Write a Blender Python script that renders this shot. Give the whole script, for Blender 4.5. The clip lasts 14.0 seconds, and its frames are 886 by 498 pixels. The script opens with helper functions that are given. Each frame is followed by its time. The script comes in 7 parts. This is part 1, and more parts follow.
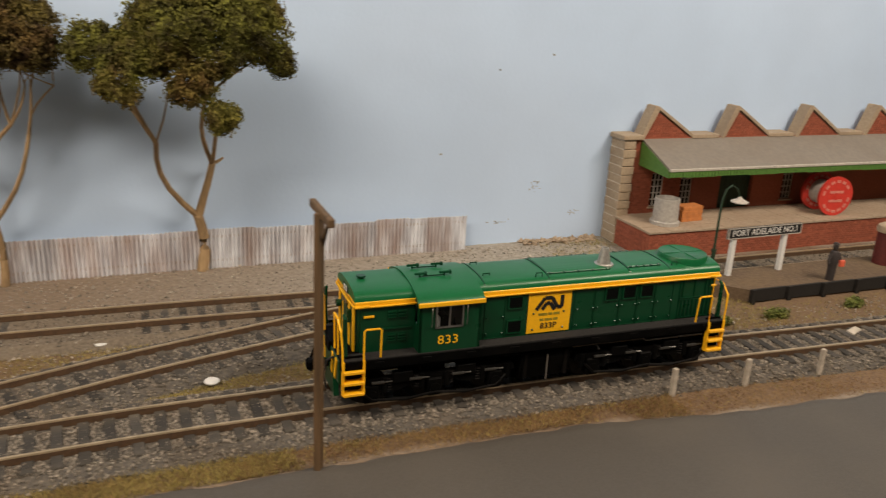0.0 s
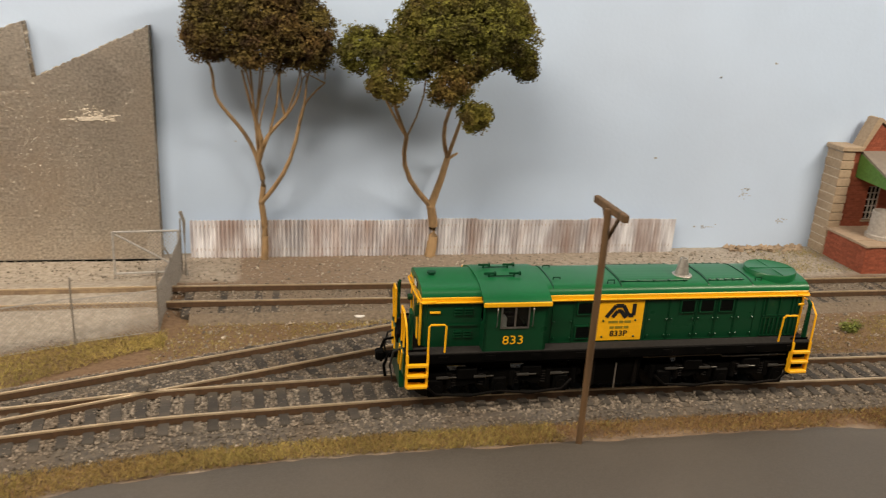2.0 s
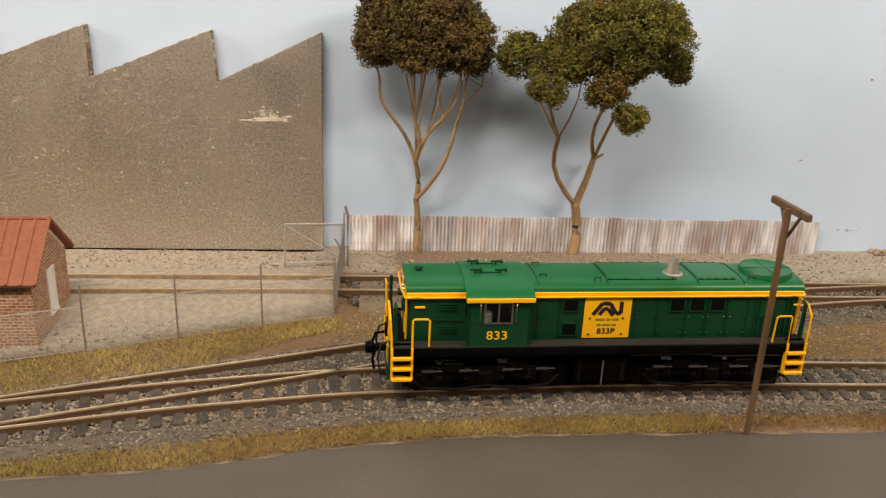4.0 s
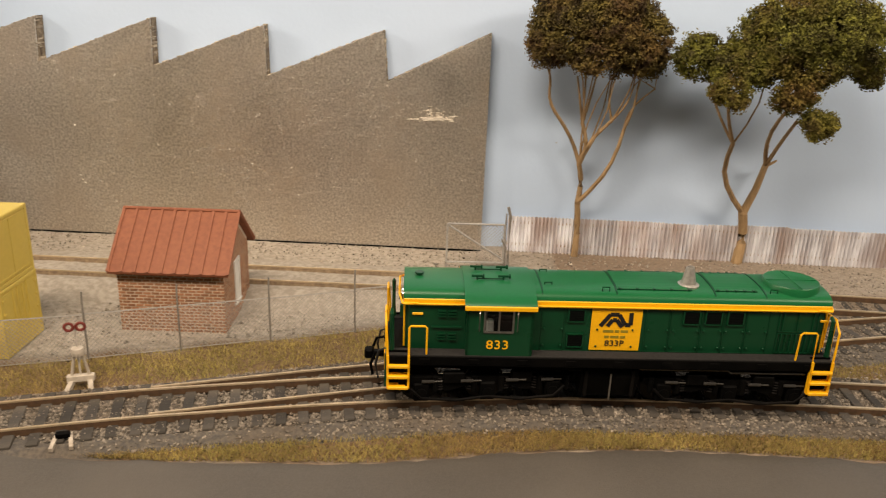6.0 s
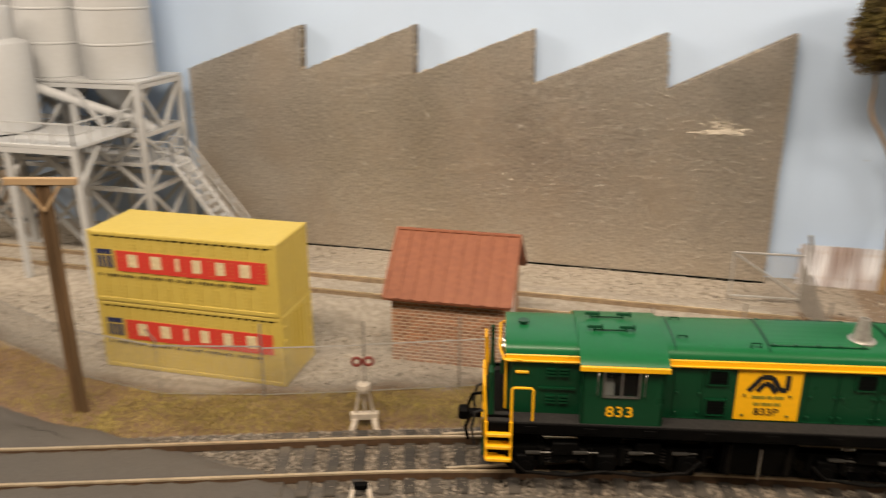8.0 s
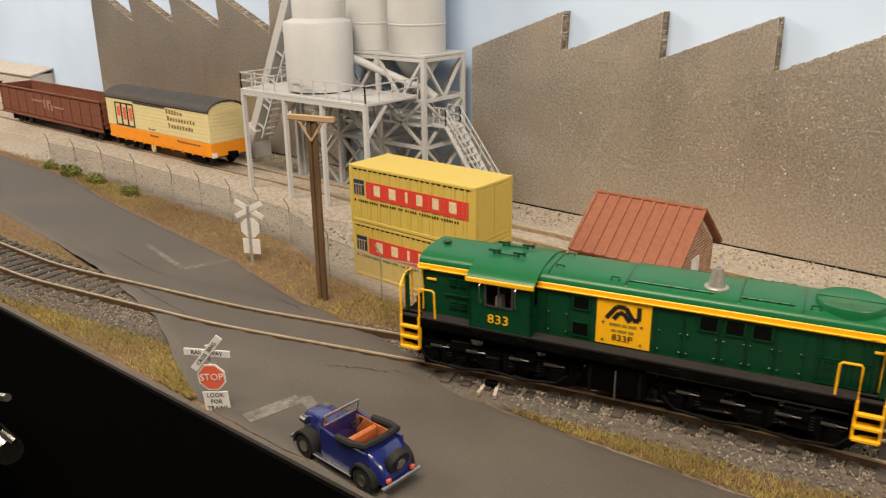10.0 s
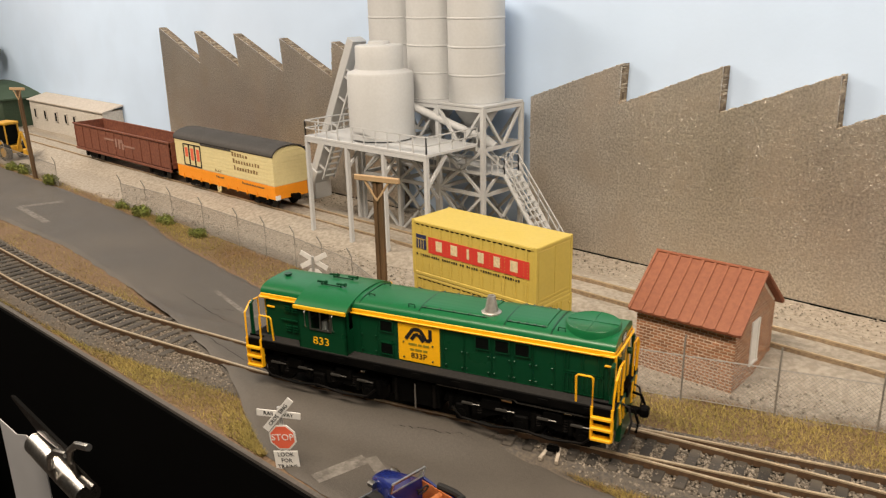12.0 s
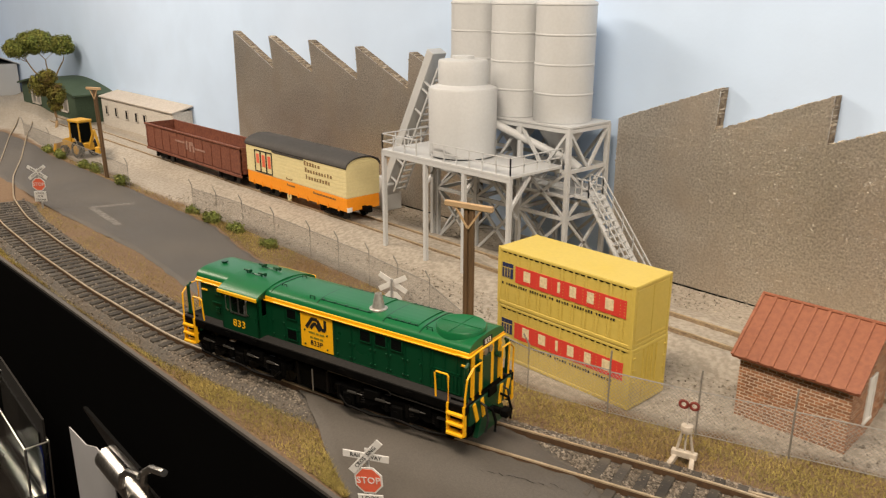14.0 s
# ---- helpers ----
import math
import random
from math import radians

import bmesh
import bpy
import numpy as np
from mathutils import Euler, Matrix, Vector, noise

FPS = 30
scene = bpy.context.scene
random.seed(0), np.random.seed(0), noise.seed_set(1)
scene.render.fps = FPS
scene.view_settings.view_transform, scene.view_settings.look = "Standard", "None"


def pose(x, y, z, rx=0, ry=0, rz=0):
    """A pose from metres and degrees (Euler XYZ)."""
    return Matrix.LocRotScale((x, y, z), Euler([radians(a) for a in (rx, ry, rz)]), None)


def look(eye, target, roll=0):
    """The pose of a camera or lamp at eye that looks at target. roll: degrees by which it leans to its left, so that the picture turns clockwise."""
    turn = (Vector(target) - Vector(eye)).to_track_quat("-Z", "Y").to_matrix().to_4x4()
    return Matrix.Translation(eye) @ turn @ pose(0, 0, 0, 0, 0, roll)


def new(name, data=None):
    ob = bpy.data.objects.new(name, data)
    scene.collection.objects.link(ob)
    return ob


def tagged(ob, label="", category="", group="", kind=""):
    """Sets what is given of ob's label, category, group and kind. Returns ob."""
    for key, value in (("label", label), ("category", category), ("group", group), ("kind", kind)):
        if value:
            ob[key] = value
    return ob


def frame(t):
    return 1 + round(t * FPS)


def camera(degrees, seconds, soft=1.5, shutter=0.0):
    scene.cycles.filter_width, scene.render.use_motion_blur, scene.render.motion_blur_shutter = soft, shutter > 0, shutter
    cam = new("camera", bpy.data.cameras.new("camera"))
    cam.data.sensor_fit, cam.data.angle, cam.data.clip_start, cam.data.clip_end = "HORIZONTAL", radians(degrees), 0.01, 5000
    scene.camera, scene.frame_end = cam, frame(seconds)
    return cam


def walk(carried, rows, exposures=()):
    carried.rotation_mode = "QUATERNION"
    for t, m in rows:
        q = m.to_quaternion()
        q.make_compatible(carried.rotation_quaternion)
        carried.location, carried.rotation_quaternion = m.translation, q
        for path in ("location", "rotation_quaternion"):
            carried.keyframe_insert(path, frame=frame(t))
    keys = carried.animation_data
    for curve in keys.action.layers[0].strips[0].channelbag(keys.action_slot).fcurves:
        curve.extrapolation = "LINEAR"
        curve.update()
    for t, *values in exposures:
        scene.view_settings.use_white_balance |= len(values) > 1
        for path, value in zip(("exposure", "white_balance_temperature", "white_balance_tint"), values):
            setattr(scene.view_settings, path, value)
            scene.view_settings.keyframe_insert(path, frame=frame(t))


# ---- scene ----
# A small model railway on a shelf; lengths below are millimetres of the model, ground level is z = 0.
import functools

cam = camera(57.9, 14.0, soft=1.2, shutter=0.4)
METRES, EYE, TILT, LEAN, TURN = 0.3024, 0.13, 0.0, 0.0, -22.5
ROWS = [
    (0.0, 0.0, 0.0, 0.0, 0.96, -18.07, -2.95),
    (0.5, -0.0423, -0.0127, 0.0054, 3.76, -18.22, -2.78),
    (1.0, -0.0493, -0.0231, -0.0042, 5.81, -18.39, -2.88),
    (1.5, -0.0984, -0.0542, 0.0079, 7.97, -18.57, -3.28),
    (2.0, -0.1299, -0.0826, 0.008, 10.96, -18.71, -3.26),
    (4.5, -0.2321, -0.1708, 0.0203, 18.86, -19.07, -2.18),
    (5.0, -0.2618, -0.1745, 0.027, 20.81, -19.27, -2.1),
    (5.5, -0.2797, -0.1745, 0.0238, 22.99, -19.38, -2.08),
    (6.0, -0.3007, -0.1859, 0.0152, 24.77, -19.46, -2.03),
    (6.5, -0.3132, -0.2026, 0.0226, 26.28, -19.55, -1.99),
    (7.0, -0.3221, -0.2113, 0.026, 27.23, -19.62, -1.73),
    (7.5, -0.4009, -0.193, 0.0224, 27.88, -19.62, -1.54),
    (7.8, -0.4795, -0.1782, 0.0085, 31.26, -19.71, -0.95),
    (8.0, -0.484, -0.1581, 0.0066, 36.7, -19.52, 0.06),
    (8.2, -0.4465, -0.1375, 0.0257, 43.02, -20.19, 0.89),
    (8.5, -0.3245, -0.1205, -0.0043, 50.97, -19.21, 1.75),
    (9.0, -0.2645, -0.1199, -0.0262, 57.26, -19.29, 1.63),
    (11.5, -0.2468, -0.127, 0.0414, 64.74, -18.47, 0.78),
    (12.0, -0.2586, -0.137, 0.0484, 65.61, -17.96, 1.22),
    (12.5, -0.2751, -0.1437, 0.0529, 66.23, -17.52, 1.32),
    (13.0, -0.2893, -0.1519, 0.0539, 67.62, -17.54, 0.94),
    (13.5, -0.311, -0.1577, 0.0572, 68.64, -17.53, -0.14),
    (14.0, -0.3327, -0.1664, 0.068, 69.53, -17.76, -0.12),
]
walk(cam, [(t, pose(0, 0, EYE, TILT, LEAN, TURN) @ pose(METRES * x, METRES * y, METRES * z, 90 + pitch, roll, yaw)) for t, x, y, z, yaw, pitch, roll in ROWS],
     exposures=[(0.0, 0.10, 6550, 11), (2.0, 0.32, 6650, 11), (4.5, 0.38, 6900, 13), (7.0, 0.38, 6950, 13), (9.0, 0.43, 6600, 11), (11.5, 0.50, 6600, 11), (14.0, 0.48, 6600, 11)])

# ---- light: a lamp strip over the layout, and the hall's ceiling panels ----
world = bpy.data.worlds.new("hall_air")
scene.world = world
world.use_nodes = True
world.node_tree.nodes["Background"].inputs["Color"].default_value = (1.0, 0.95, 0.88, 1)
world.node_tree.nodes["Background"].inputs["Strength"].default_value = 0.015


def area_lamp(name, eye, target, sx, sy, watts, colour):
    data = bpy.data.lights.new(name, "AREA")
    data.shape, data.size, data.size_y, data.energy, data.color = "RECTANGLE", sx, sy, watts, colour
    ob = new(name, data)
    ob.matrix_world = look(eye, target)
    return ob


for x, aim, watts in ((-1.45, -1.3, 0.72), (-0.92, -0.75, 2.4), (-0.22, -0.22, 1.88), (0.42, 0.2, 2.3)):
    area_lamp("strip_lamp", (x, 0.0, 0.44), (aim, 0.30, 0.03), 0.30, 0.08, watts, (1.0, 0.85, 0.68))
for x in (-2.2, -0.4, 1.4):
    area_lamp("ceiling_panel_lamp", (x, -0.9, 1.62), (x, -0.9, 0.0), 1.2, 0.6, 5.0, (1.0, 0.90, 0.78))

# ---- small building kit ----
MM = 0.001


def mp(x, y, z=0, rx=0, ry=0, rz=0):
    return pose(x * MM, y * MM, z * MM, rx, ry, rz)


def box(bm, x0, x1, y0, y1, z0, z1, bev=0.0, m=None):
    vs = [bm.verts.new((x, y, z)) for z in (z0, z1) for x, y in ((x0, y0), (x1, y0), (x1, y1), (x0, y1))]
    fs = [bm.faces.new([vs[i] for i in q]) for q in ((3, 2, 1, 0), (4, 5, 6, 7), (0, 1, 5, 4), (1, 2, 6, 5), (2, 3, 7, 6), (3, 0, 4, 7))]
    if m is not None:
        bmesh.ops.transform(bm, matrix=m, verts=vs)
    if bev:
        bmesh.ops.bevel(bm, geom=list({e for f in fs for e in f.edges}), offset=bev, segments=1, affect="EDGES")
    return bm


def bar(bm, p, q, w, h=None):
    """A square rod from p to q."""
    p, q = Vector(p), Vector(q)
    d = q - p
    m = Matrix.Translation(p) @ d.to_track_quat("Z", "X").to_matrix().to_4x4()
    h = h or w
    return box(bm, -w / 2, w / 2, -h / 2, h / 2, 0, d.length, m=m)


def tube(bm, pts, r, n=6, r1=None, caps=True):
    pts = [Vector(p) for p in pts]
    rings = []
    for i, p in enumerate(pts):
        d = (pts[min(i + 1, len(pts) - 1)] - pts[max(i - 1, 0)]).normalized()
        q = d.to_track_quat("Z", "X")
        rr = r if r1 is None else r + (r1 - r) * i / (len(pts) - 1)
        rings.append([bm.verts.new(p + q @ Vector((rr * math.cos(a), rr * math.sin(a), 0))) for a in [2 * math.pi * k / n for k in range(n)]])
    for a, b in zip(rings, rings[1:]):
        for k in range(n):
            bm.faces.new((a[k], a[(k + 1) % n], b[(k + 1) % n], b[k]))
    if caps:
        bm.faces.new(rings[0][::-1])
        bm.faces.new(rings[-1])
    return bm


def lathe(bm, profile, cx=0, cy=0, n=32):
    """A turned form about an upright axis; profile: (radius, height)."""
    rings = [[bm.verts.new((cx + r * math.cos(2 * math.pi * k / n), cy + r * math.sin(2 * math.pi * k / n), z)) for k in range(n)] for r, z in profile]
    for a, b in zip(rings, rings[1:]):
        for k in range(n):
            bm.faces.new((a[k], a[(k + 1) % n], b[(k + 1) % n], b[k]))
    bm.faces.new(rings[0][::-1])
    bm.faces.new(rings[-1])
    return bm


def prism(bm, poly, a, b, axis="y"):
    """A polygon pulled out along an axis from a to b; poly in the two other axes."""
    put = {"y": lambda u, v, w: (u, w, v), "x": lambda u, v, w: (w, u, v), "z": lambda u, v, w: (u, v, w)}[axis]
    lo, hi = [bm.verts.new(put(u, v, a)) for u, v in poly], [bm.verts.new(put(u, v, b)) for u, v in poly]
    n = len(poly)
    for k in range(n):
        bm.faces.new((lo[k], lo[(k + 1) % n], hi[(k + 1) % n], hi[k]))
    bm.faces.new(lo[::-1])
    bm.faces.new(hi)
    return bm


def part(name, bm, material, parent=None, label="", m=None, smooth=False):
    """Links a bmesh, in millimetres, as one mesh object."""
    bmesh.ops.recalc_face_normals(bm, faces=bm.faces)
    bmesh.ops.scale(bm, vec=(MM, MM, MM), verts=bm.verts)
    me = bpy.data.meshes.new(name)
    bm.to_mesh(me)
    bm.free()
    me.materials.append(material)
    if smooth:
        me.polygons.foreach_set("use_smooth", [True] * len(me.polygons))
        me.set_sharp_from_angle(angle=radians(38))
    ob = new(name, me)
    ob.parent = parent
    if m is not None:
        ob.matrix_basis = m
    return tagged(ob, label)


def again(ob, m, parent=None):
    """One more object on the same mesh."""
    o = new(ob.name.split(".")[0], ob.data)
    o.parent = parent or ob.parent
    o.matrix_basis = m
    return o


def thing(name, m, label, category, group="", kind=""):
    ob = new(name)
    ob.empty_display_size = 0.01
    ob.matrix_basis = m
    return tagged(ob, label, category, group, kind)


def soup(name, verts, faces, material, parent=None):
    me = bpy.data.meshes.new(name)
    me.from_pydata(np.asarray(verts) * MM, [], faces)
    me.materials.append(material)
    ob = new(name, me)
    ob.parent = parent
    return ob


def scatter(name, shapes, places, turns, sizes, material, parent=None, squash=None):
    """Many small loose pieces joined in one mesh: shapes are (verts, faces) pairs."""
    vs, fs, base = [], [], 0
    rng = np.random.default_rng(len(places))
    for i, p in enumerate(places):
        v, f = shapes[int(rng.integers(len(shapes)))]
        v = v * sizes[i]
        if squash is not None:
            v = v * squash
        a, b = turns[i]
        ca, sa, cb, sb = math.cos(a), math.sin(a), math.cos(b), math.sin(b)
        v = np.c_[v[:, 0], v[:, 1] * cb - v[:, 2] * sb, v[:, 1] * sb + v[:, 2] * cb]
        v = np.c_[v[:, 0] * ca - v[:, 1] * sa, v[:, 0] * sa + v[:, 1] * ca, v[:, 2]]
        vs.append(v + p)
        fs.extend([tuple(k + base for k in q) for q in f])
        base += len(v)
    return soup(name, np.concatenate(vs), fs, material, parent)


def letters(text, size, material, parent, m, label="", name="lettering", wide=1.0):
    """Raised letters of the built-in font, as a mesh; size is the letter height in millimetres."""
    cu = bpy.data.curves.new("text", "FONT")
    cu.body, cu.size, cu.extrude, cu.align_x, cu.align_y = text, size * 1.38 * MM, 0.06 * MM, "CENTER", "CENTER"
    cu.resolution_u = 2
    tmp = bpy.data.objects.new("text", cu)
    me = bpy.data.meshes.new_from_object(tmp)
    bpy.data.objects.remove(tmp)
    bpy.data.curves.remove(cu)
    me.materials.clear()
    me.materials.append(material)
    ob = new(name, me)
    ob.parent = parent
    ob.matrix_basis = m @ Matrix.Diagonal((wide, 1, 1, 1))
    return tagged(ob, label)


# ---- materials ----
def mat(name, col, rough=0.6, metal=0.0, col2=None, grain=800.0, grain_amt=0.25, stain=60.0, stain_amt=0.3, stain_col=None, bump=0.0, bump_scale=None, per_piece=0.0, coat=0.0, spec=0.4, stretch=None, detail=4.0):
    """A surface with fine grain, broad stains and fine relief, in model scale."""
    m = bpy.data.materials.new(name)
    m.use_nodes = True
    nt = m.node_tree
    b = nt.nodes["Principled BSDF"]
    tc = nt.nodes.new("ShaderNodeTexCoord")
    mapping = nt.nodes.new("ShaderNodeMapping")
    nt.links.new(tc.outputs["Object"], mapping.inputs[0])
    if stretch:
        mapping.inputs["Scale"].default_value = stretch

    def noise_node(scale, d=detail):
        n = nt.nodes.new("ShaderNodeTexNoise")
        n.inputs["Scale"].default_value, n.inputs["Detail"].default_value = scale, d
        nt.links.new(mapping.outputs[0], n.inputs["Vector"])
        return n

    def mix(fac, a, bcol, lo=0.35, hi=0.65, amt=1.0):
        ramp = nt.nodes.new("ShaderNodeMapRange")
        ramp.inputs["From Min"].default_value, ramp.inputs["From Max"].default_value, ramp.inputs["To Max"].default_value = lo, hi, amt
        nt.links.new(fac, ramp.inputs["Value"])
        x = nt.nodes.new("ShaderNodeMix")
        x.data_type = "RGBA"
        nt.links.new(ramp.outputs[0], x.inputs["Factor"])
        for v, k in ((a, 6), (bcol, 7)):
            if isinstance(v, tuple):
                x.inputs[k].default_value = (*v[:3], 1)
            else:
                nt.links.new(v, x.inputs[k])
        return x.outputs[2]

    col2 = col2 or tuple(c * (1 - grain_amt) for c in col)
    g = noise_node(grain)
    s = noise_node(stain)
    out = mix(g.outputs["Fac"], col, col2)
    out = mix(s.outputs["Fac"], out, stain_col or tuple(c * 0.7 for c in col), 0.45, 0.7, stain_amt)
    if per_piece:
        oi = nt.nodes.new("ShaderNodeObjectInfo")
        gi = nt.nodes.new("ShaderNodeNewGeometry")
        add = nt.nodes.new("ShaderNodeMath")
        add.operation = "ADD"
        nt.links.new(oi.outputs["Random"], add.inputs[0])
        nt.links.new(gi.outputs["Random Per Island"], add.inputs[1])
        half = nt.nodes.new("ShaderNodeMath")
        half.operation = "FRACT"
        nt.links.new(add.outputs[0], half.inputs[0])
        hsv = nt.nodes.new("ShaderNodeHueSaturation")
        rng = nt.nodes.new("ShaderNodeMapRange")
        rng.inputs["To Min"].default_value, rng.inputs["To Max"].default_value = 1 - per_piece, 1 + per_piece
        nt.links.new(half.outputs[0], rng.inputs["Value"])
        nt.links.new(rng.outputs[0], hsv.inputs["Value"])
        nt.links.new(out, hsv.inputs["Color"])
        out = hsv.outputs[0]
    nt.links.new(out, b.inputs["Base Color"])
    rr = nt.nodes.new("ShaderNodeMapRange")
    rr.inputs["To Min"].default_value, rr.inputs["To Max"].default_value = max(rough - 0.1, 0.03), min(rough + 0.1, 1)
    nt.links.new(s.outputs["Fac"], rr.inputs["Value"])
    nt.links.new(rr.outputs[0], b.inputs["Roughness"])
    b.inputs["Metallic"].default_value = metal
    b.inputs["Specular IOR Level"].default_value = spec
    b.inputs["Coat Weight"].default_value = coat
    if bump:
        bn = noise_node(bump_scale or grain)
        bp = nt.nodes.new("ShaderNodeBump")
        bp.inputs["Strength"].default_value, bp.inputs["Distance"].default_value = min(1.0, bump), 0.0006
        nt.links.new(bn.outputs["Fac"], bp.inputs["Height"])
        nt.links.new(bp.outputs[0], b.inputs["Normal"])
    return m


M_WALL = mat("pale_blue_backdrop_paint", (0.53, 0.68, 0.90), 0.75, grain=25, grain_amt=0.05, stain=6, stain_amt=0.3, stain_col=(0.58, 0.69, 0.87), bump=0.12, bump_scale=500)
M_FASCIA = mat("black_fascia_cloth", (0.003, 0.003, 0.003), 0.95, grain=3000, stain_amt=0.1, spec=0.02)
M_EDGE = mat("grey_board_edge", (0.105, 0.094, 0.083), 0.7, grain=900, stain=60)
M_ROAD = mat("road_asphalt", (0.088, 0.078, 0.067), 0.62, col2=(0.072, 0.064, 0.055), grain=1500, stain=22, stain_amt=0.55, stain_col=(0.112, 0.098, 0.082), bump=0.25, bump_scale=2600)
M_LINE = mat("worn_road_paint", (0.20, 0.185, 0.165), 0.7, col2=(0.10, 0.09, 0.078), grain=500, stain=120, stain_col=(0.11, 0.098, 0.086), stain_amt=0.7)
M_BALLAST = mat("grey_ballast", (0.265, 0.23, 0.186), 0.9, col2=(0.14, 0.12, 0.096), grain=900, stain=40, stain_col=(0.15, 0.11, 0.075), stain_amt=0.5, per_piece=0.55)
M_SLEEPER = mat("weathered_sleeper", (0.052, 0.046, 0.04), 0.85, grain=1500, stain=120, stain_col=(0.10, 0.085, 0.065), stain_amt=0.6, per_piece=0.35, stretch=(0.25, 1, 1))
M_RAIL = mat("rusty_rail_side", (0.115, 0.066, 0.036), 0.6, col2=(0.075, 0.045, 0.026), grain=700, stain=60, metal=0.2)
M_RAILTOP = mat("bright_rail_head", (0.58, 0.46, 0.31), 0.38, metal=0.55, grain=300, stain=40, stain_col=(0.45, 0.33, 0.2), stain_amt=0.5)
M_GRASS = mat("dry_static_grass", (0.35, 0.27, 0.08), 0.85, col2=(0.23, 0.19, 0.05), grain=35, stain=18, stain_col=(0.20, 0.115, 0.045), stain_amt=0.8, per_piece=0.4)
M_BUSH = mat("green_bush", (0.13, 0.17, 0.035), 0.85, col2=(0.20, 0.20, 0.05), grain=300, stain=90, per_piece=0.45)
M_LEAF = mat("eucalypt_foam_leaves", (0.185, 0.185, 0.026), 0.85, col2=(0.052, 0.044, 0.010), grain=170, grain_amt=0.6, stain=45, stain_col=(0.15, 0.075, 0.022), stain_amt=0.6, per_piece=0.15)
M_LEAF2 = mat("bright_green_leaves", (0.15, 0.19, 0.04), 0.85, col2=(0.20, 0.19, 0.04), grain=120, stain=40, stain_col=(0.08, 0.12, 0.02), stain_amt=0.6, per_piece=0.45)
M_BARK = mat("pale_brown_bark", (0.40, 0.27, 0.14), 0.85, col2=(0.27, 0.18, 0.09), grain=500, stain=90, stain_col=(0.13, 0.085, 0.05), stain_amt=0.7, bump=0.6, bump_scale=700, stretch=(1, 1, 0.3))
M_FOIL = None
# Loco green again, lightened: the lamps' sheen on the roof is in the colour.
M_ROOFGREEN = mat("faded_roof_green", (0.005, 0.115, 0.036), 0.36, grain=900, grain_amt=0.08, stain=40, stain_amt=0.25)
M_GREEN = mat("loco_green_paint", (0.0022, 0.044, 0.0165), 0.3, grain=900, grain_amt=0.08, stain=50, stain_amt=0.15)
M_YELLOW = mat("loco_yellow_paint", (0.92, 0.47, 0.010), 0.40, grain=900, grain_amt=0.06, stain=70, stain_amt=0.12)
M_BLACK = mat("loco_black_frame", (0.0028, 0.0028, 0.0028), 0.5, grain=900, stain=90, stain_col=(0.006, 0.0055, 0.005), stain_amt=0.5, spec=0.03)
M_DARK = mat("dark_opening", (0.003, 0.004, 0.0035), 0.8, grain=900, stain_amt=0.1, spec=0.05)
M_STEEL = mat("bright_steel", (0.55, 0.54, 0.52), 0.32, metal=1.0, grain=900, stain=80, stain_amt=0.2)
M_WHITE = mat("white_paint", (0.74, 0.73, 0.70), 0.55, grain=900, grain_amt=0.08, stain=120, stain_amt=0.25)
M_RED = mat("red_paint", (0.62, 0.05, 0.035), 0.5, grain=900, grain_amt=0.1, stain=90, stain_amt=0.2)
M_STOPRED = mat("sign_red", (0.75, 0.14, 0.075), 0.5, grain=900, grain_amt=0.08, stain=120, stain_amt=0.15)
M_INK = mat("black_ink", (0.012, 0.012, 0.012), 0.6, stain_amt=0.1)
M_BOXYEL = mat("container_yellow", (0.56, 0.43, 0.095), 0.5, grain=700, grain_amt=0.06, stain=45, stain_amt=0.22, stain_col=(0.52, 0.38, 0.05))
M_NAVY = mat("navy_mark", (0.02, 0.03, 0.10), 0.5, stain_amt=0.1)
M_CREAMINK = mat("cream_mark", (0.75, 0.62, 0.38), 0.55, stain_amt=0.1)
M_ROOFRED = mat("red_oxide_roof", (0.275, 0.098, 0.047), 0.6, col2=(0.22, 0.072, 0.036), grain=600, stain=60, stain_col=(0.26, 0.09, 0.052), stain_amt=0.15)
M_BRICK = mat("red_brown_brick", (0.34, 0.175, 0.095), 0.85, col2=(0.27, 0.13, 0.07), grain=900, stain=60, stain_col=(0.33, 0.17, 0.09), stain_amt=0.5, per_piece=0.28)
M_MORTAR = mat("grey_mortar", (0.70, 0.61, 0.50), 0.9, grain=900, stain=60)
M_REDBRICK = mat("station_red_brick", (0.34, 0.10, 0.055), 0.85, col2=(0.27, 0.075, 0.04), grain=900, stain=50, stain_amt=0.4, per_piece=0.18)
M_STONE = mat("sandstone_quoin", (0.42, 0.33, 0.23), 0.85, col2=(0.34, 0.26, 0.18), grain=700, stain=70, stain_col=(0.25, 0.19, 0.14), stain_amt=0.5)
M_CANOPY = mat("dusty_grey_roof", (0.24, 0.21, 0.175), 0.8, col2=(0.21, 0.185, 0.158), grain=400, stain=40, stain_col=(0.20, 0.165, 0.135), stain_amt=0.5)
M_PLATFORM = mat("platform_paving", (0.42, 0.325, 0.235), 0.85, col2=(0.34, 0.26, 0.185), grain=500, stain=40, stain_col=(0.30, 0.21, 0.14), stain_amt=0.5)
M_VALANCE = mat("green_valance", (0.10, 0.22, 0.045), 0.6, grain=700, stain=80, stain_amt=0.3)
M_DOORGREEN = mat("dark_green_door", (0.018, 0.045, 0.022), 0.6, grain=700, stain=80, stain_amt=0.3)
M_IRON = mat("weathered_corrugated_iron", (0.86, 0.88, 0.92), 0.65, col2=(0.50, 0.49, 0.52), grain=260, stain=110, stain_col=(0.36, 0.24, 0.19), stain_amt=0.7, per_piece=0.1, stretch=(1, 1, 0.22))
